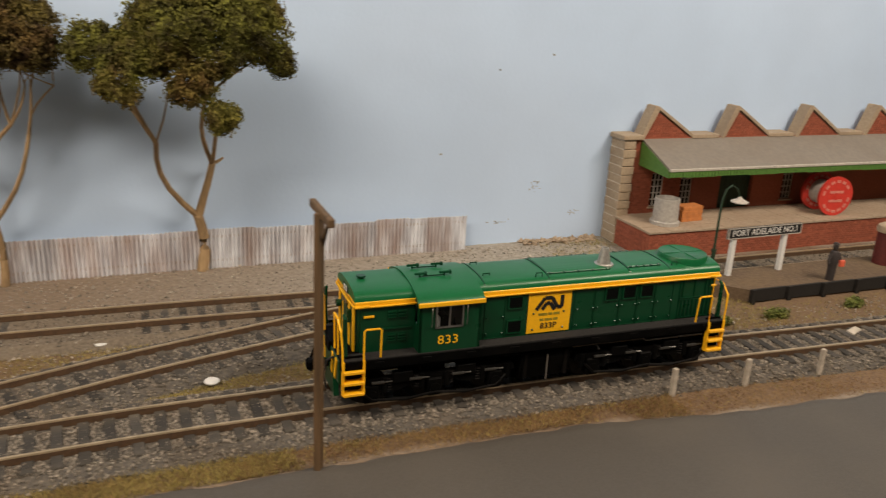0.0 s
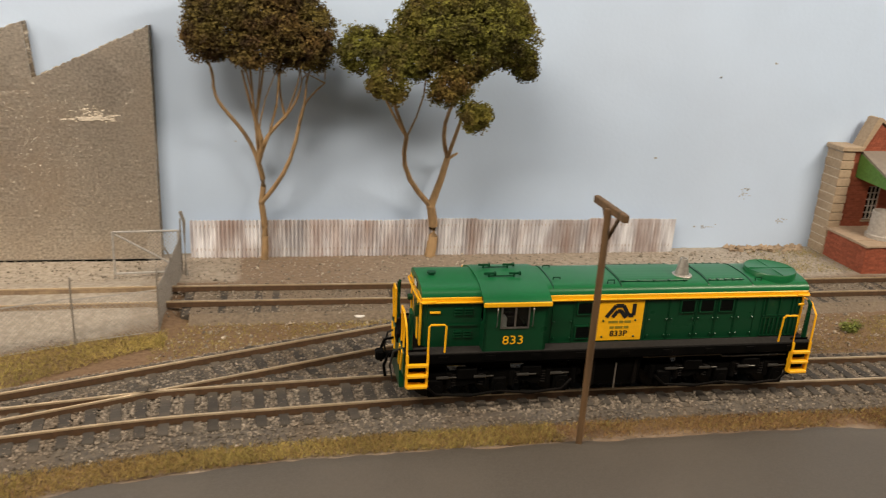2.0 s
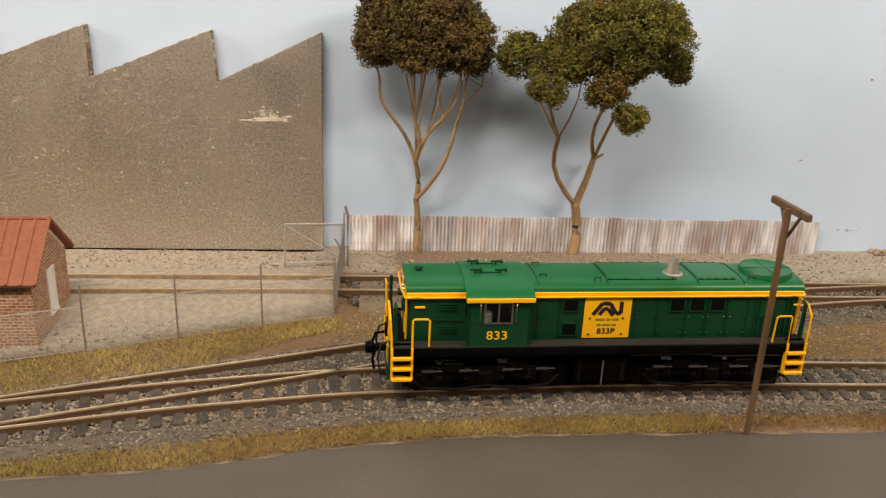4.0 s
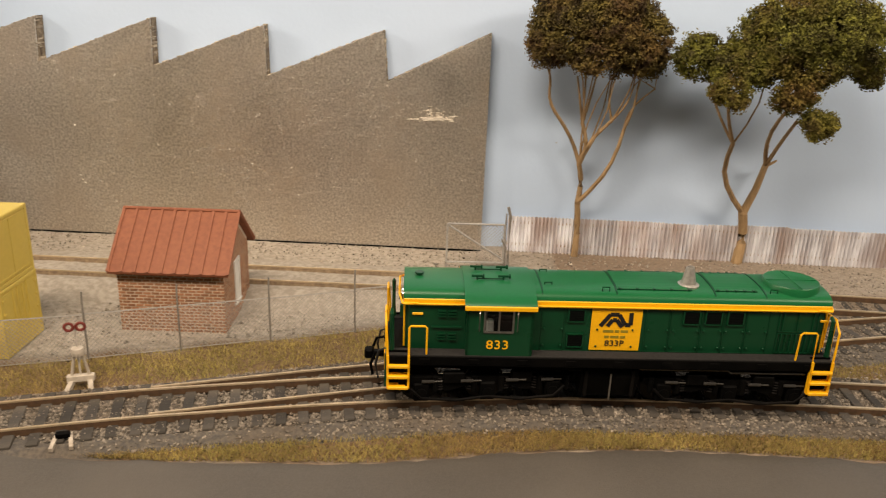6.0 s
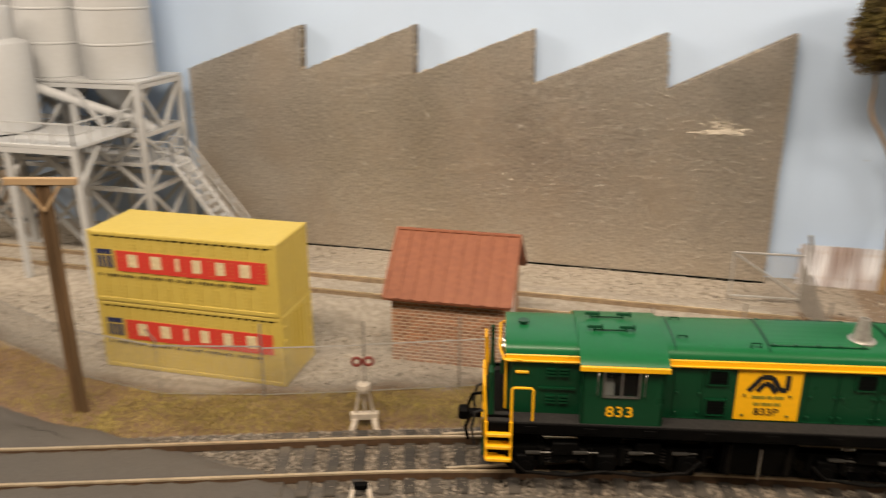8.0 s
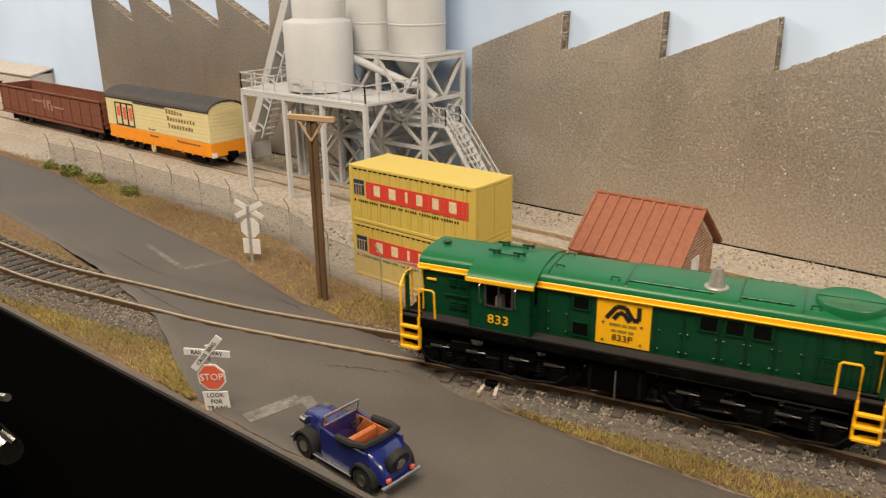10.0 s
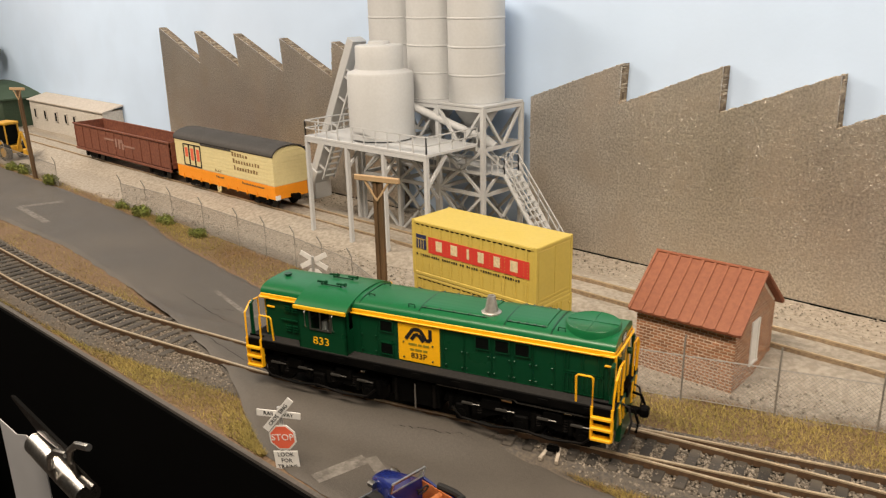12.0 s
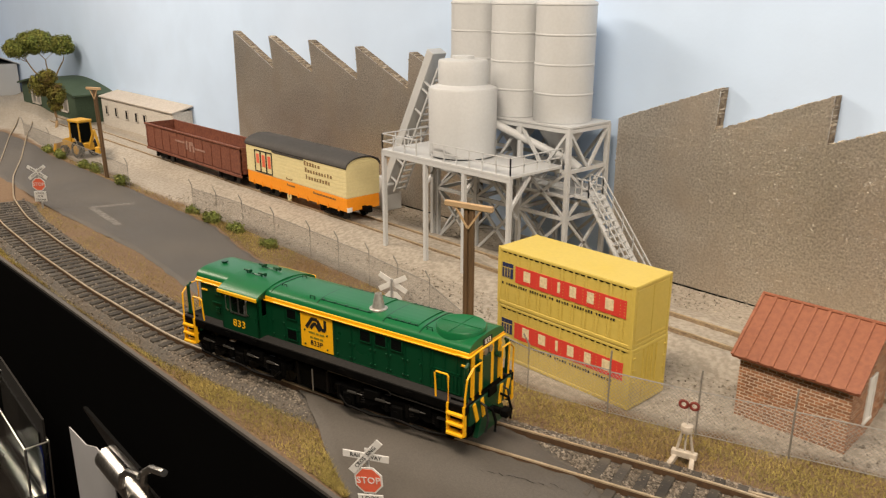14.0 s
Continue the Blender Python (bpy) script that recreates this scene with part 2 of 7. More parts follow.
M_TOWER = mat("plant_grey_plastic", (0.505, 0.52, 0.53), 0.5, grain=700, grain_amt=0.05, stain=30, stain_amt=0.18)
M_WIRE = mat("grey_wire", (0.34, 0.32, 0.29), 0.5, metal=0.5, grain=900, stain=80)
M_GALV = mat("galvanised_pipe", (0.60, 0.59, 0.57), 0.45, metal=0.6, grain=900, stain=80)
M_POLE = mat("stained_timber_pole", (0.145, 0.085, 0.04), 0.7, col2=(0.07, 0.042, 0.02), grain=500, stain=60, stain_col=(0.22, 0.14, 0.07), stain_amt=0.6, stretch=(1, 1, 0.08))
M_WOOD = mat("pale_bare_wood", (0.46, 0.32, 0.18), 0.7, col2=(0.36, 0.24, 0.13), grain=500, stain=90, stain_amt=0.4, stretch=(0.1, 1, 1))
M_VANCREAM = mat("van_cream_paint", (0.72, 0.63, 0.34), 0.5, grain=600, grain_amt=0.06, stain=60, stain_amt=0.2)
M_VANORANGE = mat("van_orange_paint", (0.86, 0.30, 0.015), 0.5, grain=600, grain_amt=0.06, stain=60, stain_amt=0.2)
M_VANROOF = mat("van_dark_roof", (0.05, 0.047, 0.045), 0.7, grain=600, stain=50, stain_amt=0.3)
M_WAGON = mat("red_brown_wagon", (0.21, 0.074, 0.042), 0.65, col2=(0.13, 0.042, 0.027), grain=500, stain=50, stain_amt=0.4)
M_CONC = mat("pale_concrete", (0.55, 0.50, 0.44), 0.8, grain=600, stain=60, stain_amt=0.35)
M_PLASTIC = mat("warm_grey_pipe", (0.47, 0.44, 0.40), 0.6, grain=600, stain=60, stain_amt=0.2)
M_ORANGE = mat("orange_timber", (0.62, 0.23, 0.07), 0.6, grain=400, stain=60, stain_amt=0.3)
M_CARBLUE = mat("car_blue_paint", (0.012, 0.02, 0.13), 0.22, grain=900, grain_amt=0.05, stain_amt=0.05, coat=0.6)
M_CARTAN = mat("tan_car_seat", (0.48, 0.155, 0.05), 0.55, grain=900, stain_amt=0.2)
M_TYRE = mat("black_rubber", (0.012, 0.012, 0.012), 0.75, stain_amt=0.1)
M_HOUSE = mat("cream_weatherboard", (0.60, 0.565, 0.51), 0.7, grain=600, stain=40, stain_amt=0.3)
M_DKGREEN = mat("dark_green_shed", (0.05, 0.085, 0.05), 0.7, grain=600, stain=40, stain_amt=0.4)
M_CEIL = mat("hall_paint", (0.62, 0.60, 0.57), 0.9, grain=6, stain=1.5, stain_amt=0.2)
M_FLOOR = mat("hall_floor", (0.16, 0.13, 0.11), 0.6, grain=20, stain=2, stain_amt=0.3)

M_POSTW = mat("dirty_white_timber", (0.52, 0.46, 0.38), 0.75, grain=400, stain=90, stain_amt=0.5, stain_col=(0.33, 0.25, 0.17))


def glass(name, tint, rough=0.03):
    m = bpy.data.materials.new(name)
    m.use_nodes = True
    b = m.node_tree.nodes["Principled BSDF"]
    b.inputs["Base Color"].default_value, b.inputs["Roughness"].default_value = (*tint, 1), rough
    b.inputs["Transmission Weight"].default_value, b.inputs["IOR"].default_value = 1.0, 1.3
    return m


M_GLASS = glass("clear_glazing", (0.9, 0.95, 0.93))


def foil_material():
    """Silvered card, brushed with brown, with a fine bright speckle."""
    m = mat("speckled_silver_card", (0.87, 0.82, 0.75), 0.33, metal=0.92, col2=(0.50, 0.455, 0.40), grain=900, grain_amt=0.5, stain=38, stain_amt=0.6, stain_col=(0.61, 0.525, 0.43), bump=0.4, bump_scale=2600)
    nt = m.node_tree
    b = nt.nodes["Principled BSDF"]
    tc = nt.nodes.new("ShaderNodeTexCoord")
    vo = nt.nodes.new("ShaderNodeTexNoise")
    vo.inputs["Scale"].default_value, vo.inputs["Detail"].default_value = 820, 5
    vo.inputs["Roughness"].default_value = 0.75
    nt.links.new(tc.outputs["Object"], vo.inputs["Vector"])
    r = nt.nodes.new("ShaderNodeMapRange")
    r.inputs["From Min"].default_value, r.inputs["From Max"].default_value = 0.585, 0.66
    nt.links.new(vo.outputs["Fac"], r.inputs["Value"])
    x = nt.nodes.new("ShaderNodeMix")
    x.data_type = "RGBA"
    nt.links.new(r.outputs[0], x.inputs["Factor"])
    nt.links.new(b.inputs["Base Color"].links[0].from_socket, x.inputs[6])
    x.inputs[7].default_value = (0.95, 0.91, 0.84, 1)
    nt.links.new(x.outputs[2], b.inputs["Base Color"])
    return m


M_FOIL = foil_material()


def soil_material():
    """Brown dirt and pale sandy gravel, blended by the map laid on the ground sheet."""
    m = mat("dirt_and_gravel", (0.20, 0.13, 0.075), 0.95, col2=(0.13, 0.082, 0.048), grain=700, stain=25, stain_amt=0.5, stain_col=(0.16, 0.10, 0.058), bump=0.9, bump_scale=650)
    nt = m.node_tree
    b = nt.nodes["Principled BSDF"]
    old = b.inputs["Base Color"].links[0].from_socket
    tc = nt.nodes.new("ShaderNodeTexCoord")
    n1 = nt.nodes.new("ShaderNodeTexNoise")
    n1.inputs["Scale"].default_value, n1.inputs["Detail"].default_value = 420, 6
    nt.links.new(tc.outputs["Object"], n1.inputs["Vector"])
    pale = nt.nodes.new("ShaderNodeValToRGB")
    pale.color_ramp.elements[0].position, pale.color_ramp.elements[0].color = 0.38, (0.285, 0.252, 0.206, 1)
    pale.color_ramp.elements[1].position, pale.color_ramp.elements[1].color = 0.62, (0.395, 0.354, 0.298, 1)
    nt.links.new(n1.outputs["Fac"], pale.inputs[0])
    at = nt.nodes.new("ShaderNodeAttribute")
    at.attribute_name = "soil"
    x = nt.nodes.new("ShaderNodeMix")
    x.data_type = "RGBA"
    nt.links.new(at.outputs["Fac"], x.inputs["Factor"])
    nt.links.new(old, x.inputs[6])
    nt.links.new(pale.outputs[0], x.inputs[7])
    nt.links.new(x.outputs[2], b.inputs["Base Color"])
    return m


M_SOIL = soil_material()
# ---- plan: lines of the tracks, the road and the fence, as heights y over x ----
def smooth_line(knots, width=40):
    xs = np.arange(-1500, 1001, 2.0)
    ys = np.interp(xs, *zip(*knots))
    k = np.exp(-np.linspace(-2.5, 2.5, width + 1) ** 2)
    ys = np.convolve(np.pad(ys, width // 2, mode="edge"), k / k.sum(), "valid")
    return lambda x: np.interp(x, xs, ys)


main_y = smooth_line([(-1500, 400), (-1100, 262), (-1050, 243), (-907, 195), (-830, 166), (-752, 144), (-685, 134), (-600, 130.5), (-520, 130.5), (-430, 134.5), (-323, 157), (-250, 180),
                      (-206, 194), (-140, 209.5), (-82, 218.5), (0, 222.5), (60, 222.5), (200, 219), (290, 214), (400, 208), (1000, 170)])
branch_y = smooth_line([(-1500, 0), (-260, 176), (-206, 194.5), (-155, 212), (-100, 229.5), (-54, 245), (1, 263.5), (65, 281), (125, 295), (180, 301), (260, 301), (1000, 301)], 30)
yard_y = smooth_line([(-1500, 310), (-700, 306), (-400, 306), (-80, 307.5), (20, 305.5), (117, 301.5), (276, 300), (1000, 297)])
road_lo = smooth_line([(-1500, 170), (-760, 166), (-657, 170), (-572, 172), (-480, 164), (-403, 151), (-345, 139), (-300, 121), (-287, 116.5), (1000, 116.5)], 8)
road_hi = smooth_line([(-1500, 240), (-972, 236), (-740, 236), (-595, 233), (-545, 222), (-465, 212), (-387, 203), (-300, 184), (-274, 180), (-250, 177), (-216, 172), (-189, 172.5), (-129, 177), (-79, 188), (-40, 192),
                       (60, 191.5), (130, 191), (175, 184), (249, 179), (400, 170), (1000, 150)], 10)
FENCE = [(-86, 345), (-88, 282), (-116, 274), (-146, 263), (-176, 251.5), (-206, 240.5), (-235, 230), (-266, 220), (-299, 212.5), (-335, 217), (-381, 234), (-436, 240), (-494, 241.5), (-577, 244), (-642, 241)]
fence_y = lambda x: np.interp(x, *zip(*sorted(FENCE[1:])))
FRONT = lambda x: np.interp(x, [-1500, -609, -208, 1000], [90, 107.5, 115.5, 116.5])
BACK = 372.0


# ---- the hall round the layout, far enough to be a plain shell ----
def shell():
    for name, a in (("hall_floor", (-5000, 4000, -3600, 700, -1120, -1100)), ("ceiling", (-5000, 4000, -3600, 700, 1700, 1750)), ("wall_south", (-5000, 4000, -3650, -3600, -1100, 1700)),
                    ("wall_west", (-5050, -5000, -3600, 700, -1100, 1700)), ("wall_east", (4000, 4050, -3600, 700, -1100, 1700)), ("wall_north", (-5000, 4000, 700, 750, -1100, 1700))):
        tagged(part(name, box(bmesh.new(), *a), M_FLOOR if "floor" in name else M_CEIL), "plain painted surface of the exhibition hall", "floor" if "floor" in name else "ceiling" if "ceil" in name else "wall", kind="structure")


shell()
bd = bmesh.new()
box(bd, -1700, 1000, BACK, BACK + 6, -60, 420)
tagged(part("backdrop", bd, M_WALL), "pale blue painted board behind the layout", "backdrop", kind="structure")
end = bmesh.new()
box(end, -1706, -1700, 80, BACK + 6, -60, 420)
tagged(part("backdrop_end", end, M_WALL), "pale blue painted end board of the layout", "backdrop", kind="structure")


# ---- ground sheet ----
def ground():
    xs = np.concatenate([np.arange(-1700, -700, 10), np.arange(-700, 460, 3.5), np.arange(460, 1001, 12)])
    n = 84
    fr = np.linspace(0, 1, n)
    X = np.repeat(xs[:, None], n, 1)
    F = FRONT(xs)[:, None]
    Y = F + (BACK - F) * fr[None, :]
    Z = np.array([[0.5 * noise.noise((x * 0.03, y * 0.03, 0)) + 0.35 * noise.noise((x * 0.22, y * 0.22, 3)) - 0.3 for x, y in zip(rx, ry)] for rx, ry in zip(X, Y)])
    wob = np.array([[noise.noise((x * 0.05, y * 0.05, 9)) for x, y in zip(rx, ry)] for rx, ry in zip(X, Y)]) * 7
    fy = np.where(X < -88, fence_y(X), 330) + wob
    soil = np.clip((Y - fy) / 6, 0, 1)
    soil = np.where(X > -60, np.clip((Y + wob - 322) / 10, 0, 1) * np.clip(0.35 + X / 250, 0.25, 1), soil)
    soil = np.where((X > -100) & (X < -60), soil * 0.8, soil)
    soil = np.maximum(soil, np.where(X > -235, np.clip(1 - np.abs(Y - road_hi(X) - 0.6) / 2.0, 0, 1) * 0.55, 0))
    # the sidings, and the far end of the main line, are filled up to the rails
    for fy, m in ((yard_y, X < -80), (main_y, X < -740)):
        d = np.abs(Y - fy(X))
        Z += np.where(m, 4.4 * np.clip((30 - d) / 15, 0, 1) * np.clip((-78 - X) / 14, 0, 1), 0)
        Z -= np.where(m & (X > -420), 0.75 * np.clip((13 - d) / 3, 0, 1), 0)
    verts = np.stack([X, Y, Z], -1).reshape(-1, 3)
    m = len(xs)
    faces = [(i * n + j, (i + 1) * n + j, (i + 1) * n + j + 1, i * n + j + 1) for i in range(m - 1) for j in range(n - 1)]
    ob = soup("ground", verts, faces, M_SOIL)
    at = ob.data.attributes.new("soil", "FLOAT", "POINT")
    at.data.foreach_set("value", soil.reshape(-1))
    ob.data.polygons.foreach_set("use_smooth", [True] * len(ob.data.polygons))
    tagged(ob, "brown dirt and pale gravel scenery base", "ground", kind="structure")


ground()


def board():
    bm = bmesh.new()
    xs = np.arange(-1700, 1001, 20)
    a = [(x, FRONT(x)) for x in xs]
    prism(bm, [(x, y - 1.1) for x, y in a] + [(x, y + 0.6) for x, y in a[::-1]], -8, 0.9, "z")
    tagged(part("layout_edge", bm, M_EDGE), "grey painted front edge of the layout board", "edge", kind="structure")
    bm = bmesh.new()
    prism(bm, [(x, y - 2.4) for x, y in a] + [(x, y - 0.9) for x, y in a[::-1]], -700, -0.4, "z")
    tagged(part("fascia", bm, M_FASCIA), "black cloth fascia hanging below the layout", "fascia", kind="structure")


board()


# ---- road ----
def road_height(x, y):
    d = abs(y - main_y(x))
    up = min(1, max(0, (34 - d) / 18))
    up = up * up * (3 - 2 * up) * min(1, max(0, (-222 - x) / 24))
    z = 0.9 + 4.1 * up + 0.12 * noise.noise((x * 0.06, y * 0.06, 2))
    return z - 0.9 * up if abs(d - 8.25) < 1.3 else z


def road():
    xs = np.concatenate([np.arange(-1500, -800, 12), np.arange(-800, 420, 3), np.arange(420, 1001, 15)])
    n = 26
    vs, fs = [], []
    for x in xs:
        lo, hi = road_lo(x) + 1.2 * noise.noise((x * 0.09, 0, 5)), road_hi(x) + 1.6 * noise.noise((x * 0.08, 4, 5)) + 0.8 * noise.noise((x * 0.4, 4, 5))
        for k in range(n + 1):
            f = k / n
            y = lo + (hi - lo) * f
            z = road_height(x, y) - (0.9 if k in (0, n) else 0)
            vs.append((x, y, z))
    for i in range(len(xs) - 1):
        for k in range(n):
            a = i * (n + 1) + k
            fs.append((a, a + n + 1, a + n + 2, a + 1))
    ob = soup("road", vs, fs, M_ROAD)
    ob.data.polygons.foreach_set("use_smooth", [True] * len(ob.data.polygons))
    tagged(ob, "worn grey asphalt road crossing the track", "road", kind="structure")


road()


# ---- tracks: rails, sleepers, ballast ----
def line_points(fy, x0, x1, step=4.0):
    pts, x = [], x0
    while x < x1:
        y = float(fy(x))
        s = float(fy(x + 1) - fy(x - 1)) / 2
        ln = math.hypot(1, s)
        pts.append((x, y, 1 / ln, s / ln))
        x += step / ln
    return pts


def rail(pts, off, parent, side=None):
    for mname, mt, w0, w1, z0, z1 in (("rail", side or M_RAIL, 0.55, 0.42, 3.0, 5.1), ("rail_head", M_RAILTOP, 0.50, 0.44, 5.0, 5.5)):
        bm = bmesh.new()
        rows = []
        for x, y, tx, ty in pts:
            nx, ny = -ty, tx
            rows.append([bm.verts.new((x + nx * (off + o), y + ny * (off + o), z)) for o, z in ((-w0, z0), (w0, z0), (w1, z1), (-w1, z1))])
        for a, b in zip(rows, rows[1:]):
            for k in range(4):
                bm.faces.new((a[k], a[(k + 1) % 4], b[(k + 1) % 4], b[k]))
        bm.faces.new(rows[0][::-1])
        bm.faces.new(rows[-1])
        if mname == "rail":
            r = part(mname, bm, mt, parent)
        else:
            part(mname, bm, mt, r, "polished rail head")


def track(fy, x0, x1, label, side=None, rails=(-8.25, 8.25)):
    t = thing("railway_track", mp(0, 0), label, "track", kind="structure")
    pts = line_points(fy, x0, x1)
    for off in rails:
        rail(pts, off, t, side)
    return t


def sleepers(t, fy, x0, x1, skip=None, half=15.0, sink=0.0):
    rng = random.Random(int(x1))
    bm = bmesh.new()
    box(bm, -1.65, 1.65, -half, half, 0.0, 3.1, 0.25)
    first = None
    for x, y, tx, ty in line_points(fy, x0, x1, 7.0):
        if skip and skip(x, y):
            continue
        m = mp(x, y, 0.6 + sink + rng.uniform(-0.15, 0.05), 0, 0, math.degrees(math.atan2(ty, tx)) + rng.uniform(-1.2, 1.2))
        if first is None:
            first = part("sleeper", bm, M_SLEEPER, t, m=m)
        else:
            again(first, m, t)


M_SANDRAIL = mat("sand_dusted_rail", (0.30, 0.225, 0.14), 0.8, col2=(0.17, 0.12, 0.08), grain=500, stain=50)
in_road = lambda x, y: road_lo(x) - 2 < y < road_hi(x) + 4 and x < -235
T1 = track(main_y, -1300, 700, "curving main line track with rusty rails")
sleepers(T1, main_y, -760, 420, in_road)
T2 = track(branch_y, -200, 200, "siding track diverging from the main line")
sleepers(T2, branch_y, -90, 140, sink=-0.35)
T4 = track(yard_y, -1150, -88, "back track half buried in sandy gravel", M_SANDRAIL)
T3 = track(yard_y, -88, 620, "back track in fine brown ballast")
sleepers(T3, yard_y, -80, 420, sink=-0.85)


def pebble(rng):
    v = np.array([(1, 0, 0), (-1, 0, 0), (0, 1, 0), (0, -1, 0), (0, 0, 1), (0, 0, -1)], float) * rng.uniform(0.55, 1.15, (6, 1)) + rng.uniform(-0.25, 0.25, (6, 3))
    return v, [(0, 2, 4), (2, 1, 4), (1, 3, 4), (3, 0, 4), (2, 0, 5), (1, 2, 5), (3, 1, 5), (0, 3, 5)]


def ballast():
    rng = np.random.default_rng(4)
    shapes = [pebble(rng) for _ in range(14)]
    for name, fy, x0, x1, n, size, spread in (("track_ballast", main_y, -760, 430, 56000, (0.34, 0.74), 21.5), ("siding_ballast", branch_y, -185, 190, 13000, (0.34, 0.7), 22), ("back_ballast", yard_y, -90, 420, 5000, (0.35, 0.7), 20)):
        x = rng.uniform(x0, x1, n * 2)
        if name == "track_ballast":
            x = np.where(rng.random(n * 2) < 0.7, rng.uniform(-420, 330, n * 2), x)
        o = rng.uniform(-spread, spread, n * 2)
        y = fy(x) + o
        keep = (rng.random(n * 2) < np.clip((spread - abs(o)) / 8, 0.06, 1))
        keep &= ~((y > road_lo(x) - 1) & (y < road_hi(x) + 2))
        keep &= (abs(abs(o) - 8.25) > 1.3)
        keep &= y > FRONT(x) + 2
        x, y, o = x[keep][:n], y[keep][:n], o[keep][:n]
        top = np.where(abs(o) < 15.5, 3.1, 3.1 * np.clip((spread - abs(o)) / (spread - 15.5), 0, 1))
        z = top + rng.uniform(-0.5, 0.25, len(x))
        # stones lie between the sleepers, few on top of them
        ob = scatter(name, shapes, np.c_[x, y, z], rng.uniform(0, 6.28, (len(x), 2)), rng.uniform(*size, len(x)), M_BALLAST, squash=np.array((1, 1, 0.8)))
        tagged(ob, "loose grey stone ballast round the track", "ballast", kind="stuff")
    for nm, fy, x0, x1, w in (("ballast_bed", main_y, -745, 620, 16.0), ("siding_bed", branch_y, -190, 190, 15.0), ("back_bed", yard_y, -78, 620, 15.5)):
        bm = bmesh.new()
        rows = []
        for x, y, tx, ty in line_points(fy, x0, x1, 6):
            rows.append([bm.verts.new((x - ty * o, y + tx * o, z)) for o, z in ((-w - 5, -0.6), (-w, 2.8), (w, 2.8), (w + 5, -0.6))])
        for a, b in zip(rows, rows[1:]):
            for k in range(3):
                bm.faces.new((a[k], a[k + 1], b[k + 1], b[k]))
        tagged(part(nm, bm, M_BED if nm != "back_bed" else M_BACKBED), "bed of grey ballast under the track", "ballast", kind="structure")


M_BED = mat("ballast_bed_grey", (0.13, 0.112, 0.09), 0.95, col2=(0.07, 0.065, 0.06), grain=900, stain=40, stain_col=(0.13, 0.10, 0.07), stain_amt=0.5, bump=1.0, bump_scale=900)
M_BACKBED = mat("brown_fine_ballast", (0.19, 0.155, 0.115), 0.95, col2=(0.12, 0.095, 0.07), grain=800, stain=40, stain_col=(0.22, 0.17, 0.12), stain_amt=0.5, bump=1.0, bump_scale=900)
ballast()


# ---- silvered saw-tooth factory cut-outs ----
def factory(outline, label):
    t = thing("factory_cutout", mp(0, 364), label, "building", "factory cut-outs")
    bm = bmesh.new()
    prism(bm, outline, 0.7, 7.8)
    part("card_core", bm, M_CARD, t, "brown corrugated card edge")
    bm = bmesh.new()
    prism(bm, outline, 0.0, 0.7)
    part("silver_face", bm, M_FOIL, t)
    # solid dark strip stands in for the shadowed gap under the card
    part("foot_gap", box(bmesh.new(), outline[0][0], outline[1][0], -0.3, 0.2, -0.6, 0.4), M_DARK, t, "dark strip drawing the shaded gap along the foot")
    rng = random.Random(len(label))
    bm = bmesh.new()
    for (xa, za), (xb, zb) in zip(outline[2:], outline[3:] + outline[:1]):
        ln = math.hypot(xb - xa, zb - za)
        for k in range(int(ln * 1.1)):
            f = rng.random()
            x, z, r = xa + (xb - xa) * f, za + (zb - za) * f, rng.uniform(0.12, 0.5)
            if rng.random() < 0.7:
                box(bm, x - r, x + r, rng.uniform(-0.25, 3.0), rng.uniform(3.4, 7.4), z - r * rng.uniform(0.4, 1.6), z + r * 0.9)
    # bright flecks in the silvering, thicker in some places
    nr = np.random.default_rng(len(label))
    P = np.array(outline, float)
    lo, hi = P.min(0), P.max(0)
    n = 42000
    q = nr.uniform(lo, hi, (n, 2))
    inside = np.zeros(n, bool)
    for (xa, za), (xb, zb) in zip(P, np.roll(P, -1, 0)):
        if za != zb:
            inside ^= ((za > q[:, 1]) != (zb > q[:, 1])) & (q[:, 0] < (xb - xa) * (q[:, 1] - za) / (zb - za) + xa)
    thick = np.array([noise.noise((a * 0.03, b * 0.03, 6)) for a, b in q])
    q = q[inside & (thick > nr.uniform(-0.8, 0.5, n))]
    n = len(q)
    a, r = nr.uniform(0, 6.28, n), nr.gamma(2.4, 0.055, n) + 0.07
    tri = np.stack([np.c_[q[:, 0] + r * np.cos(a + o), np.full(n, -0.05) - nr.uniform(0, 0.06, n), q[:, 1] + 0.8 * r * np.sin(a + o)] for o in (0, 2.1, 4.2)], 1).reshape(-1, 3)
    fl = soup("silver_fleck", tri, [(k, k + 1, k + 2) for k in range(0, 3 * n, 3)], M_FLECK, t)
    tagged(fl, kind="stuff")
    tagged(part("torn_edge", bm, M_TORN, t, "frayed pale card edge"), kind="stuff")
    return t


M_FLECK = mat("bright_silver_fleck", (0.72, 0.68, 0.61), 0.6, per_piece=0.55, stain_amt=0.1)
M_CARD = mat("brown_card_edge", (0.36, 0.29, 0.20), 0.9, col2=(0.10, 0.07, 0.05), grain=420, stain=150, stain_amt=0.6, stain_col=(0.06, 0.045, 0.035))
M_TORN = mat("frayed_card", (0.50, 0.43, 0.33), 0.9, col2=(0.22, 0.17, 0.12), grain=500, stain=200, stain_amt=0.6, stain_col=(0.75, 0.70, 0.60), per_piece=0.5)
F1 = factory([(-369.5, -1), (-97, -1), (-97, 106), (-145.4, 82), (-147.2, 105.5), (-202.4, 82.5), (-202.9, 106), (-256.7, 85), (-256.2, 107), (-311.9, 85), (-310.9, 106), (-369.5, 85)], "silvered saw-tooth factory cut-out on the backdrop")
